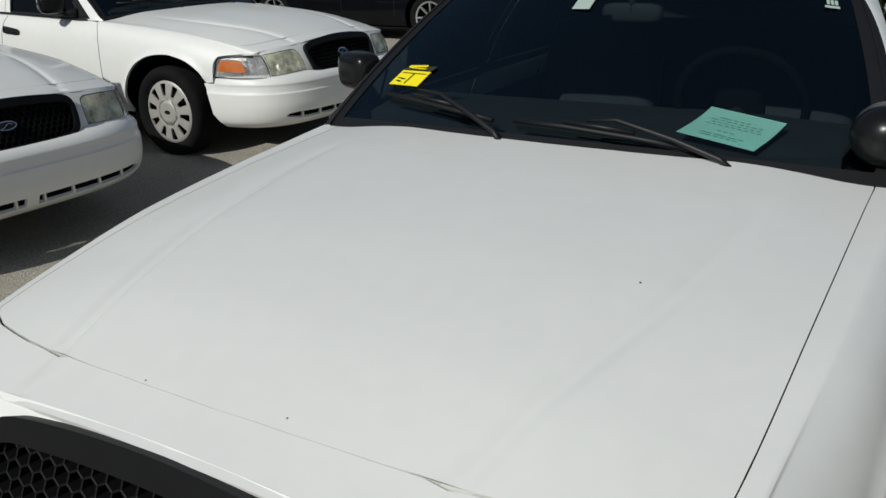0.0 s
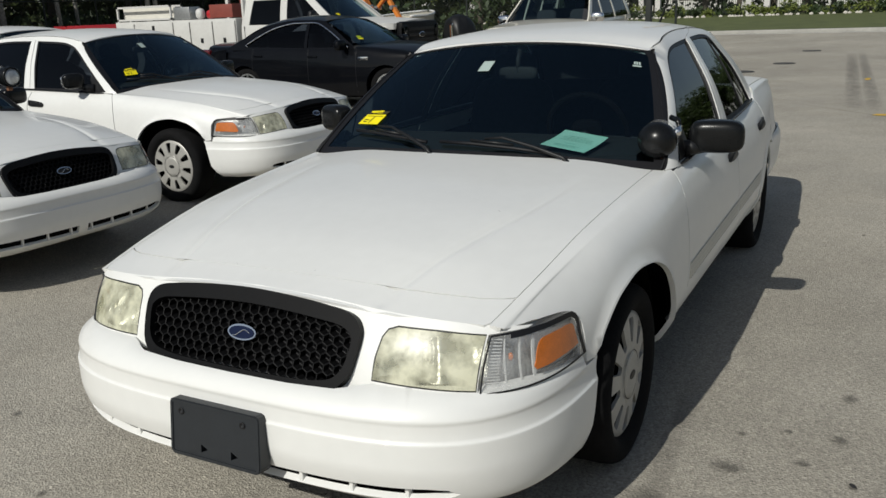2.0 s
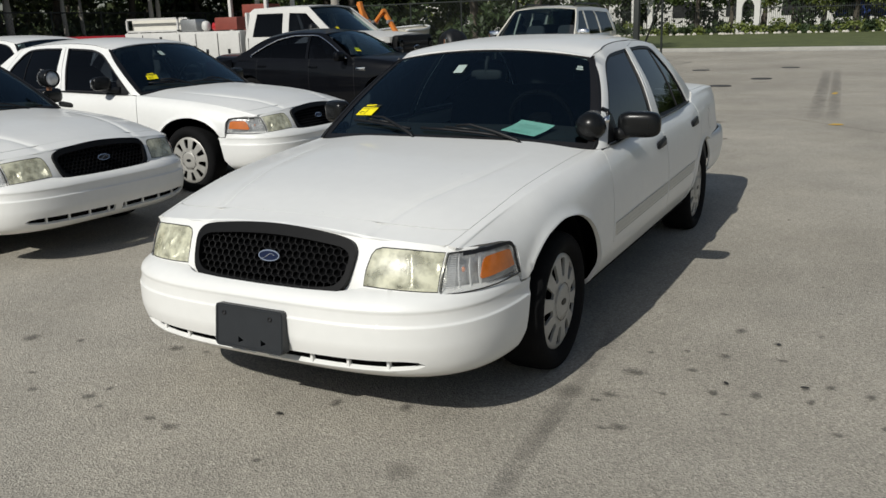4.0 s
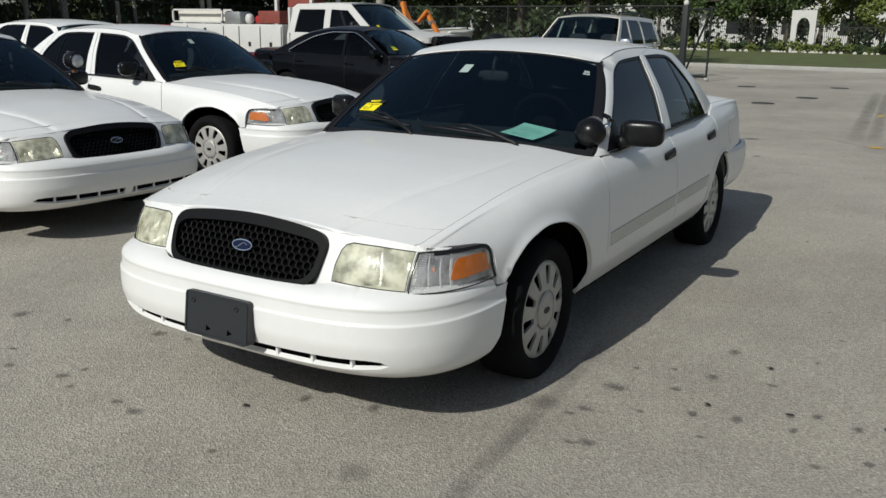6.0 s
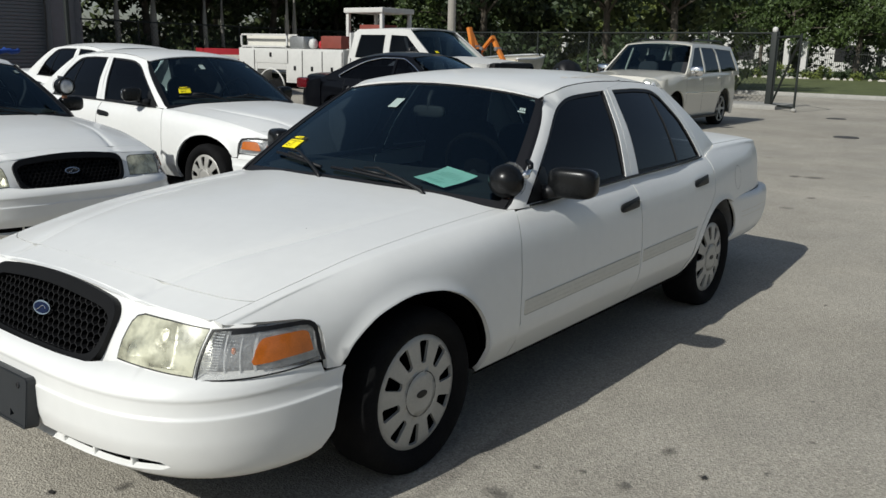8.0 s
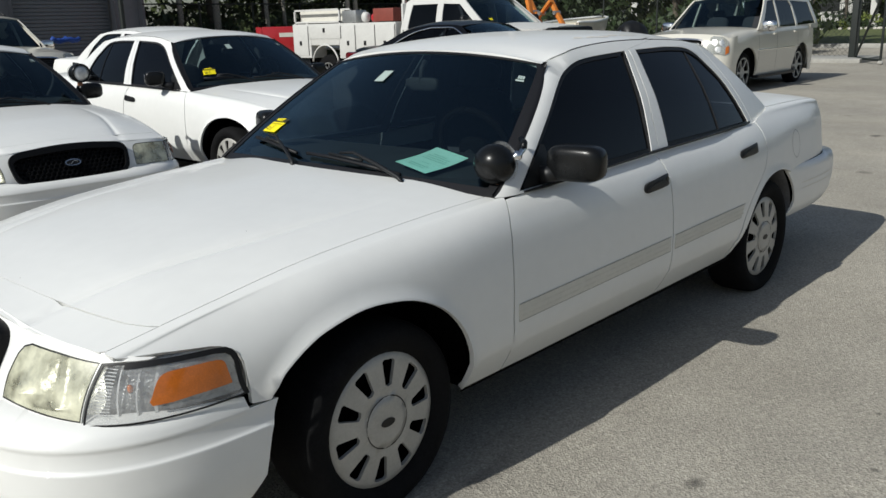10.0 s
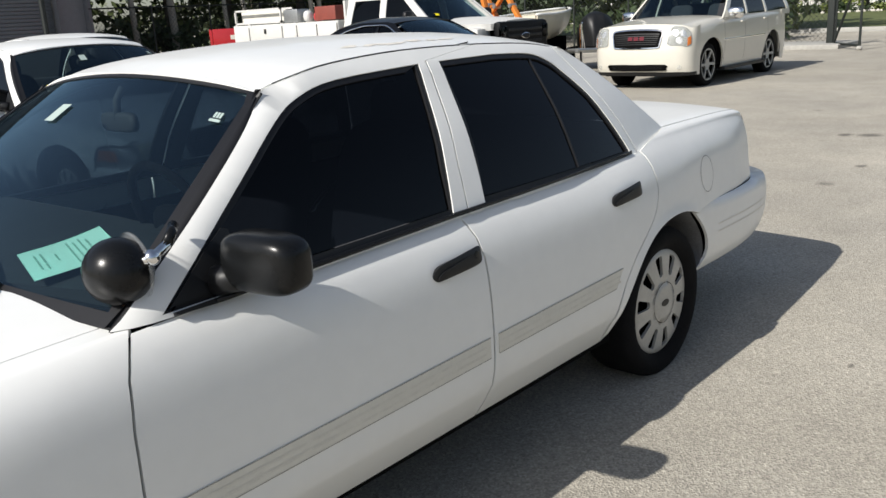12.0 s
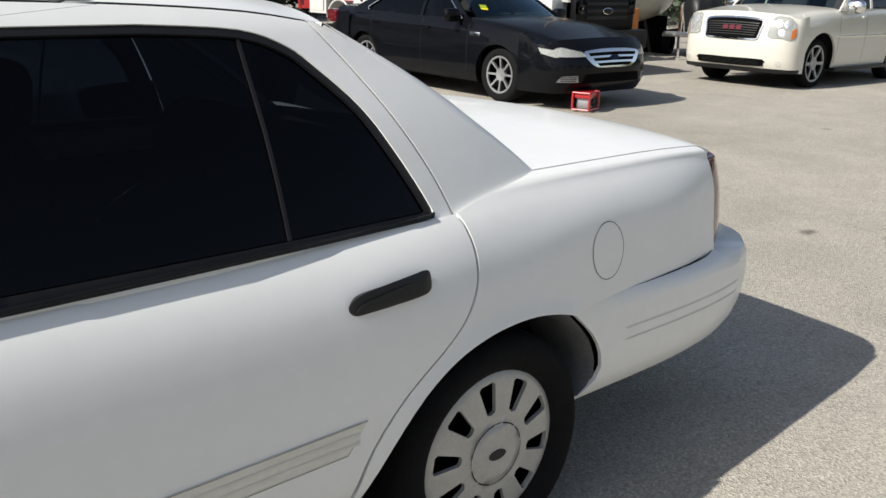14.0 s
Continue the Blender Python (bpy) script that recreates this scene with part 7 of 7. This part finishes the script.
LAWN = grass_material()
LEAF = material("leaf", (0.055, 0.085, 0.02), 0.55, vary=0.5, scale=0.9)
LEAF_LIGHT = material("leaf_light", (0.13, 0.16, 0.035), 0.55, vary=0.4, scale=0.9)
LEAF_WOODS = material("leaf_woods", (0.07, 0.095, 0.03), 0.55, vary=0.5, scale=0.6)
LEAF_DARK = material("leaf_dark", (0.03, 0.05, 0.016), 0.6, vary=0.5, scale=0.9)
BARK = material("bark", (0.10, 0.085, 0.065), 0.9, vary=0.35, scale=3, bump=0.8, bump_scale=25)
PALE_BARK = material("palm_bark", (0.33, 0.31, 0.27), 0.85, vary=0.2, scale=3, bump=0.5, bump_scale=20)
WALLWHITE = material("white_render", (0.60, 0.59, 0.56), 0.85, vary=0.06, scale=1.0)
DARKMETAL = material("green_black_post", (0.012, 0.016, 0.014), 0.6, vary=0.2, scale=5)
SHUTTER = material("grey_steel_shutter", (0.13, 0.14, 0.155), 0.5, vary=0.12, scale=1.0)
GREYWALL = material("grey_render", (0.17, 0.175, 0.19), 0.85, vary=0.1, scale=0.8)
BLUECLOTH = material("blue_banner", (0.015, 0.06, 0.30), 0.7, vary=0.1)
MULCH = material("pale_stones", (0.55, 0.52, 0.46), 0.9, vary=0.4, scale=6)

bm = bmesh.new()
box(bm, (-35.35, -60, -.05), (-35.05, 120, .15), .04)
box(bm, (-35.05, -60, -.05), (-34.6, 120, .02), .01)
tagged(part("kerb", bm, KERB), "pale concrete kerb with a shallow gutter", "kerb", kind="structure")
xs = [-35.35, -38, -42, -47, -52, -58, -64, -75, -110]
zs = [.14, .17, .20, .23, .26, .30, .32, .32, .32]
ys = list(range(-90, 130, 5))
v = [(x, y, z) for x, z in zip(xs, zs) for y in ys]
w = len(ys)
tagged(mesh_ob("verge", v, [(i * w + j, i * w + j + 1, (i + 1) * w + j + 1, (i + 1) * w + j) for i in range(len(xs) - 1) for j in range(w - 1)], LAWN), "mown green grass verge rising to a hedge", "grass", kind="structure")


def leaves(name, clumps, per, size, mat, seed, parent=None, label=""):
    """Many small bent leaves round clump centres (x, y, z, radius), in one mesh."""
    rnd = np.random.RandomState(seed)
    verts, faces = [], []
    for cx, cy, cz, r in clumps:
        d = rnd.normal(size=(per, 3))
        d /= np.linalg.norm(d, axis=1)[:, None]
        p = np.array((cx, cy, cz)) + d * r * rnd.uniform(.35, 1.05, (per, 1)) * (1, 1, .8)
        a = rnd.normal(size=(per, 3))
        a /= np.linalg.norm(a, axis=1)[:, None]
        b = np.cross(a, rnd.normal(size=(per, 3)))
        b /= np.linalg.norm(b, axis=1)[:, None]
        s = size * rnd.uniform(.6, 1.4, (per, 1))
        for q, u, t in zip(p, a * s, b * s * .5):
            k = len(verts)
            verts += [q - u, q + t, q + u, q - t]
            faces += [(k, k + 1, k + 2), (k, k + 2, k + 3)]
    return mesh_ob(name, verts, faces, mat, parent, label, smooth=False)


def tree(seed, height, spread, leaf, bark, low=1.6, per=90, size=.15):
    """A tapered trunk with limbs and a ragged crown of leaves."""
    rnd = random.Random(seed)
    t = new("tree")
    lean = rnd.uniform(-.3, .3)
    pts = [(lean * k / 5, .15 * math.sin(k + seed), height * .62 * k / 5) for k in range(6)]
    tr = tube("trunk", pts, .17 + .012 * height, bark, t, n=10, r_end=.07)
    clumps = []
    for k in range(9):
        a = 2 * math.pi * k / 9 + rnd.uniform(-.3, .3)
        z0 = height * rnd.uniform(.28, .6)
        r = spread * rnd.uniform(.55, 1.0)
        z1 = max(low, z0 + height * rnd.uniform(-.02, .3))
        p0 = (lean * z0 / (height * .62), 0, z0)
        p1 = (r * .5 * math.cos(a), r * .5 * math.sin(a), (z0 + z1) / 2 + .3)
        p2 = (r * math.cos(a), r * math.sin(a), z1)
        tube("limb", [p0, p1, p2], .06, bark, tr, n=6, r_end=.02)
        for j in range(5):
            clumps.append((p2[0] * rnd.uniform(.6, 1.15) + rnd.uniform(-.7, .7), p2[1] * rnd.uniform(.6, 1.15) + rnd.uniform(-.7, .7), p2[2] + rnd.uniform(-.7, .8), rnd.uniform(.5, 1.0)))
        clumps.append((p1[0], p1[1], p1[2] + .5, .8))
    for k in range(10):
        clumps.append((rnd.uniform(-.5, .5) * spread, rnd.uniform(-.5, .5) * spread, height * rnd.uniform(.65, 1.0), rnd.uniform(.7, 1.2)))
    leaves("crown", clumps, per, size, leaf, seed, t)
    return t


kinds = [tagged(tree(1, 7.5, 3.4, LEAF, BARK, 2.0), "broad green shade tree with ragged crown", "tree", "shade trees"),
         tagged(tree(2, 6.0, 2.9, LEAF_LIGHT, BARK, 2.2), "light green shade tree with ragged crown", "tree", "shade trees"),
         tagged(tree(3, 8.5, 3.8, LEAF_DARK, BARK, 1.8), "dark green shade tree with ragged crown", "tree", "shade trees")]
rnd = random.Random(7)
spots = []
for y in range(-46, 34, 5):
    spots.append((-61 + rnd.uniform(-2.5, 3), y + rnd.uniform(-1.5, 1.5), rnd.choice((0, 1, 1))))
for y in range(-44, -8, 4):
    spots.append((-31 + rnd.uniform(-2, 1.5), y + rnd.uniform(-1, 1), rnd.choice((0, 2, 2))))
for x in range(-30, -12, 4):
    spots.append((x + rnd.uniform(-1, 1), -32 + rnd.uniform(-2, 2), 2))
for y in range(-48, 36, 4):
    spots.append((-68 + rnd.uniform(-2, 2), y + rnd.uniform(-1.5, 1.5), rnd.choice((0, 2))))
for y in range(-40, 30, 7):
    spots.append((-80 + rnd.uniform(-3, 3), y + rnd.uniform(-2, 2), rnd.choice((0, 2))))
used = set()
for x, y, k in spots:
    m = pose(x, y, .25 if x < -36 else 0, 0, 0, rnd.uniform(0, 360)) @ Matrix.Scale(1.0, 4)
    if k in used:
        copy_thing(kinds[k], m)
    else:
        kinds[k].matrix_basis = m
        used.add(k)

# unseen trees added across the lot, to darken what the windows mirror
for x, y, k in ((16, 20, 0), (6, 24, 1), (-5, 22, 0), (-16, 24, 1), (26, 12, 2), (-28, 26, 0), (30, 0, 0), (28, -14, 1)):
    copy_thing(kinds[k], pose(x, y, 0, 0, 0, 40 * k + 13 * x))

# hedge, low plants
clumps = []
rnd = random.Random(11)
for k in range(420):
    y = rnd.uniform(-48, 30)
    h = .35 + .3 * math.sin(y * .9) ** 2 + .25 * math.sin(y * .37 + 1) ** 2
    clumps.append((-57.5 + rnd.uniform(-.8, .8), y, .28 + rnd.uniform(.1, h), rnd.uniform(.25, .45)))
tagged(leaves("hedge", clumps[:210], 42, .11, LEAF_LIGHT, 21), "yellow-green low hedge along the fence", "hedge", kind="stuff")
tagged(leaves("shrubs", clumps[210:], 42, .12, LEAF_DARK, 22), "dark green shrubs mixed into the hedge", "shrub", kind="stuff")
clumps = [(-29.5 + rnd.uniform(-1.2, 1.2), rnd.uniform(-44, -9), rnd.uniform(.3, 2.2), rnd.uniform(.4, .9)) for _ in range(170)]
clumps += [(rnd.uniform(-30, -12), -28.5 + rnd.uniform(-1.2, 1.0), rnd.uniform(.2, 1.6), rnd.uniform(.4, .8)) for _ in range(90)]
tagged(leaves("undergrowth", clumps, 48, .16, LEAF_DARK, 23), "dense dark green undergrowth behind the chain-link fence", "shrub", kind="stuff")
clumps = [(-62.5 + rnd.uniform(-1.2, 1.2), rnd.uniform(-48, 32), rnd.uniform(.4, 2.6), rnd.uniform(.5, 1.0)) for _ in range(190)]
tagged(leaves("thicket", clumps, 40, .2, LEAF_DARK, 24), "dark green thicket behind the iron fence", "shrub", kind="stuff")
clumps = [(rnd.uniform(-42, -9), rnd.uniform(-38, -32), rnd.uniform(.4, 6.0), rnd.uniform(.7, 1.4)) for _ in range(210)]
clumps += [(rnd.uniform(-38, -33.5), rnd.uniform(-52, -10), rnd.uniform(.4, 5.0), rnd.uniform(.7, 1.3)) for _ in range(190)]
tagged(leaves("woods", clumps, 66, .24, LEAF_WOODS, 25), "dense dark green woods behind the lot", "woods", kind="stuff")
bm = bmesh.new()
for k in range(260):
    y = rnd.uniform(-48, 30)
    bmesh.ops.create_icosphere(bm, subdivisions=1, radius=rnd.uniform(.08, .16), matrix=Matrix.Translation((-56.5 + rnd.uniform(-.15, .15), y, .30)))
tagged(part("edging_stones", bm, MULCH), "row of pale stones edging the hedge", "stones", kind="stuff")


def iron_fence():
    f = new("iron_fence")
    bm = bmesh.new()
    for y in np.arange(-48, 30, .13):
        box(bm, (-59.01, y - .012, .3), (-58.99, y + .012, 2.15))
    tagged(part("railing", bm, DARKMETAL, f), kind="stuff")
    for z in (.55, 1.95):
        boxpart("rail", (-59.03, -48, z - .025), (-58.97, 30, z + .025), DARKMETAL, f, 0)
    return f


tagged(iron_fence(), "black iron picket fence behind the hedge", "fence")


def arch_post(y, z0=.28, w=1.5, h=2.75):
    hole = [(-w * .27, z0 + .18), (w * .27, z0 + .18), (w * .27, z0 + h * .60)] + [(w * .27 * math.cos(a), z0 + h * .60 + .62 * math.sin(a) ** 1.0) for a in np.linspace(.25, math.pi - .25, 9)] + [(-w * .27, z0 + h * .60)]
    ob = patch("arch_pillar", lambda p, q: (-58.1, y + p, q), [(-w / 2, z0 - .05), (w / 2, z0 - .05), (w / 2 + .03, z0 + h - .12), (w / 2 + .03, z0 + h), (-w / 2 - .03, z0 + h), (-w / 2 - .03, z0 + h - .12)], WALLWHITE, None, [hole], step=.2, thick=.4)
    return tagged(ob, "white rendered gate pillar with a pointed arch opening", "pillar", "arch pillars")


arch_post(-7.4)
arch_post(-14.7)
arch_post(6.5)
for y in (-24, -33, -42):
    tagged(boxpart("post", (-58.9, y - .25, .2), (-58.4, y + .25, 2.5), WALLWHITE, None, .03), "square white rendered fence post", "post", "fence posts")
tagged(boxpart("banner", (-66, -2.5, 1.2), (-65.9, 4.5, 2.6), BLUECLOTH, None, 0), "blue tarpaulin panel hanging behind the iron fence", "banner")
far = new("far_building")
boxpart("wall", (-100, -60, .3), (-99, 40, 5.5), WALLWHITE, far, 0)
boxpart("roof", (-103, -61, 5.5), (-98.6, 41, 5.9), KERB, far, 0)
for y in range(-58, 38, 6):
    boxpart("window", (-98.98, y, 1.4), (-98.93, y + 3.2, 3.2), PLASTIC, far, 0)
tagged(far, "long white low building beyond the trees", "building")


WIRE = material("dark_coated_wire", (0.035, 0.04, 0.038), 0.6, vary=0.2, scale=9)


# chain-link fence with its gate
def chain_link(name, a, b, h, post=2.4, step=.16, r=.006):
    """Posts, a top rail and a woven wire sheet from a to b."""
    f = new(name)
    a, b = Vector((*a, 0)), Vector((*b, 0))
    d = b - a
    n = max(1, round(d.length / post))
    for k in range(n + 1):
        p = a + d * k / n
        part("post", rod(bmesh.new(), p, p + Vector((0, 0, h + .06)), .035, 8), DARKMETAL, f)
    part("top_rail", rod(bmesh.new(), a + Vector((0, 0, h)), b + Vector((0, 0, h)), .025, 8), DARKMETAL, f)
    verts, faces = [], []
    u = d.normalized()
    L = d.length
    nrm = Vector((-u.y, u.x, 0)) * r
    for s in (1, -1):
        k = -h
        while k < L:
            t0, t1 = max(0, -k), min(h, L - k)
            if t1 > t0:
                p = a + u * (k + t0) + Vector((0, 0, t0 if s > 0 else h - t0))
                q = a + u * (k + t1) + Vector((0, 0, t1 if s > 0 else h - t1))
                i = len(verts)
                up = Vector((0, 0, r))
                verts += [p - up, p + up, q + up, q - up, p - nrm, p + nrm, q + nrm, q - nrm]
                faces += [(i, i + 1, i + 2, i + 3), (i + 4, i + 5, i + 6, i + 7)]
            k += step
    tagged(mesh_ob("wire_mesh", verts, faces, WIRE, f, smooth=False), kind="stuff")
    return f


tagged(chain_link("chain_link_fence", (-25.2, -6.0), (-27.5, -30), 2.35), "tall chain-link fence on dark posts", "fence")
tagged(chain_link("chain_link_fence", (-27.5, -27.0), (-12.4, -25.6), 2.35), "tall chain-link fence on dark posts before dark trees", "fence")
tagged(chain_link("chain_link_fence", (-6.5, -19.5), (-1.0, -19.5), 1.25, 1.9), "low chain-link panel by the grey building", "fence")


def gate():
    g = new("gate")
    post = part("gate_post", box(bmesh.new(), (-24.50, -5.97, 0), (-24.32, -5.79, 2.35), .02), DARKMETAL, g, smooth=True)
    ball("post_cap", (-24.41, -5.88, 2.43), (.08, .085, .09), WALLWHITE, g, "", 2.6, 14)
    fr = bmesh.new()
    for a, b in (((-24.3, -5.75, .12), (-22.9, -4.65, .12)), ((-24.3, -5.75, 2.2), (-22.9, -4.65, 2.2)), ((-22.9, -4.65, .03), (-22.9, -4.65, 2.28)), ((-24.3, -5.75, .12), (-22.9, -4.65, 2.2))):
        rod(fr, a, b, .035, 8)
    part("leaf_frame", fr, DARKMETAL, g)
    ball("caster", (-22.9, -4.65, .06), (.08, .08, .06), KERB, g, "", 2.4, 12)
    return g


tagged(gate(), "dark steel gate post with an open braced leaf", "gate")
tagged(boxpart("kerb_island", (-25.6, -30, -.05), (-23.6, -5.4, .13), KERB, None, .04), "low concrete kerb strip under the fence", "kerb", kind="structure")


def building():
    b = new("garage_building")
    patch("wall", lambda p, q: (p, -25.5, q), [(-12.3, 0), (14, 0), (14, 6), (-12.3, 6)], GREYWALL, b, [[(-11.3, 0.02), (-8.0, 0.02), (-8.0, 4.2), (-11.3, 4.2)], [(-6.6, .02), (-1.5, .02), (-1.5, 4.2), (-6.6, 4.2)]], step=1.0, thick=.3, flip=False)
    patch("side_wall", lambda p, q: (-12.3, p, q), [(-25.6, 0), (-38, 0), (-38, 6), (-25.6, 6)], GREYWALL, b, step=1.5, thick=.3, flip=False)
    boxpart("roof", (-12.5, -38.2, 6), (14.2, -25.3, 6.3), GREYWALL, b, .03)
    for x0, x1 in ((-11.3, -8.0), (-6.6, -1.5)):
        d = new("roller_door")
        d.parent = b
        for k in range(36):
            z = .06 + .115 * k
            boxpart("slat", (x0, -25.66, z), (x1, -25.62, z + .10), SHUTTER, d, .012)
        boxpart("backing", (x0, -25.72, 0), (x1, -25.68, 4.25), SHUTTER, d, 0)
    return b


tagged(building(), "grey garage building with steel roller doors", "building")
tagged(part("lamp_pole", rod(bmesh.new(), (-6.62, -15.85, 0), (-6.62, -15.85, 6), .06, 10, .05), DARKMETAL), "slim dark steel pole before the roller doors", "pole")

# pale palm trunks and poles among the dark trees
for k, (x, y, r) in enumerate(((-15.2, -27.5, .12), (-17.0, -27.8, .16), (-19.0, -27.2, .10), (-22.4, -26.0, .11), (-23.2, -26.4, .11), (-20.5, -28.0, .09))):
    palm = new("palm")
    tube("trunk", [(x, y, 0), (x + .1, y, 2.5), (x + .05, y, 6.0)], r, PALE_BARK, palm, n=10, r_end=r * .8)
    clump = [(x + .05 + .9 * math.cos(a) * q, y + .9 * math.sin(a) * q, 6.2 + .5 * q - .9 * q * q, .3) for a in np.linspace(0, 6.28, 9) for q in (.3, .8, 1.4, 1.9)]
    leaves("fronds", clump, 26, .2, LEAF, 40 + k, palm)
    tagged(palm, "slender palm with a pale grey trunk", "palm", "palms")
shed = new("shed")
boxpart("roof", (-16.1, -15.2, 2.56), (-14.7, -13.7, 2.70), WALLWHITE, shed, .02)
for x, y in ((-16.0, -15.1), (-14.8, -15.1), (-16.0, -13.8), (-14.8, -13.8)):
    boxpart("post", (x - .05, y - .05, 0), (x + .05, y + .05, 2.56), WALLWHITE, shed, .01)
for k in range(5):
    boxpart("crate", (-15.75, -14.9, .02 + .45 * k), (-15.05, -14.05 - .08 * (k % 2), .44 + .45 * k), BRICKRED, shed, .02)
tagged(shed, "small open white-roofed shed with rust-red crates", "shed")
tagged(part("utility_pole", rod(bmesh.new(), (-16.62, -12.72, 0), (-16.62, -12.72, 7), .13, 12, .10), PALE_BARK), "weathered wooden utility pole behind the truck", "pole")


def blue_bundle():
    """A folded blue sheet lying along the low fence panel."""
    rnd = random.Random(5)
    verts, faces = [], []
    n, m = 14, 8
    for i in range(n + 1):
        for k in range(m):
            a = 2 * math.pi * k / m
            r = .07 * (1 + .35 * rnd.uniform(-1, 1)) * (1 if 0 < i < n else .4)
            verts.append((-6.5 - .78 * i / n, -19.42 + r * 1.4 * math.cos(a), 1.30 + .02 * math.sin(i) + r * math.sin(a)))
    for i in range(n):
        for k in range(m):
            j = (k + 1) % m
            faces.append((i * m + k, i * m + j, (i + 1) * m + j, (i + 1) * m + k))
    return tagged(mesh_ob("blue_sheet", verts, faces, BLUECLOTH), "crumpled blue plastic sheet draped on the low fence", "sheet")


blue_bundle()


def covered_heap():
    """A motor under a black cover beside the boat."""
    verts, faces = [], []
    n, rows = 28, 12
    for i in range(rows + 1):
        a = math.pi / 2 * i / rows
        for k in range(n):
            b = 2 * math.pi * k / n
            fold = 1 + .07 * math.sin(5 * b + 3 * a) + .05 * math.sin(11 * b)
            r = (1.0 if i == 0 else math.cos(a) ** .55) * fold
            verts.append((.62 * r * math.cos(b), .46 * r * math.sin(b), 1.12 * math.sin(a) ** .8 * (1 + .08 * math.cos(b))))
    for i in range(rows):
        for k in range(n):
            j = (k + 1) % n
            faces.append((i * n + k, i * n + j, (i + 1) * n + j, (i + 1) * n + k))
    return tagged(mesh_ob("covered_motor", verts, faces, PLASTIC), "motor under a loose black plastic cover on a trailer", "covered motor")


heap = covered_heap()
heap.matrix_basis = pose(-17.35, -9.22, .57, 0, 0, 18) @ Matrix.Diagonal((.95, 1.0, .68, 1))


# dark chips in the paint of the hood
for x, y, r in ((1.633, .479, .003), (2.202, -.162, .0022), (2.187, .126, .0022)):
    p = SHELL.at(x, SHELL.by_y(x, abs(y)))
    patch("paint_chip", lambda a, b, z=p[2]: (a, b, z + .0012), [(x + r * math.cos(t), y + r * .6 * math.sin(t)) for t in np.linspace(0, 2 * math.pi, 8, endpoint=False)], INK, white_sedan, step=0.01, thick=0)
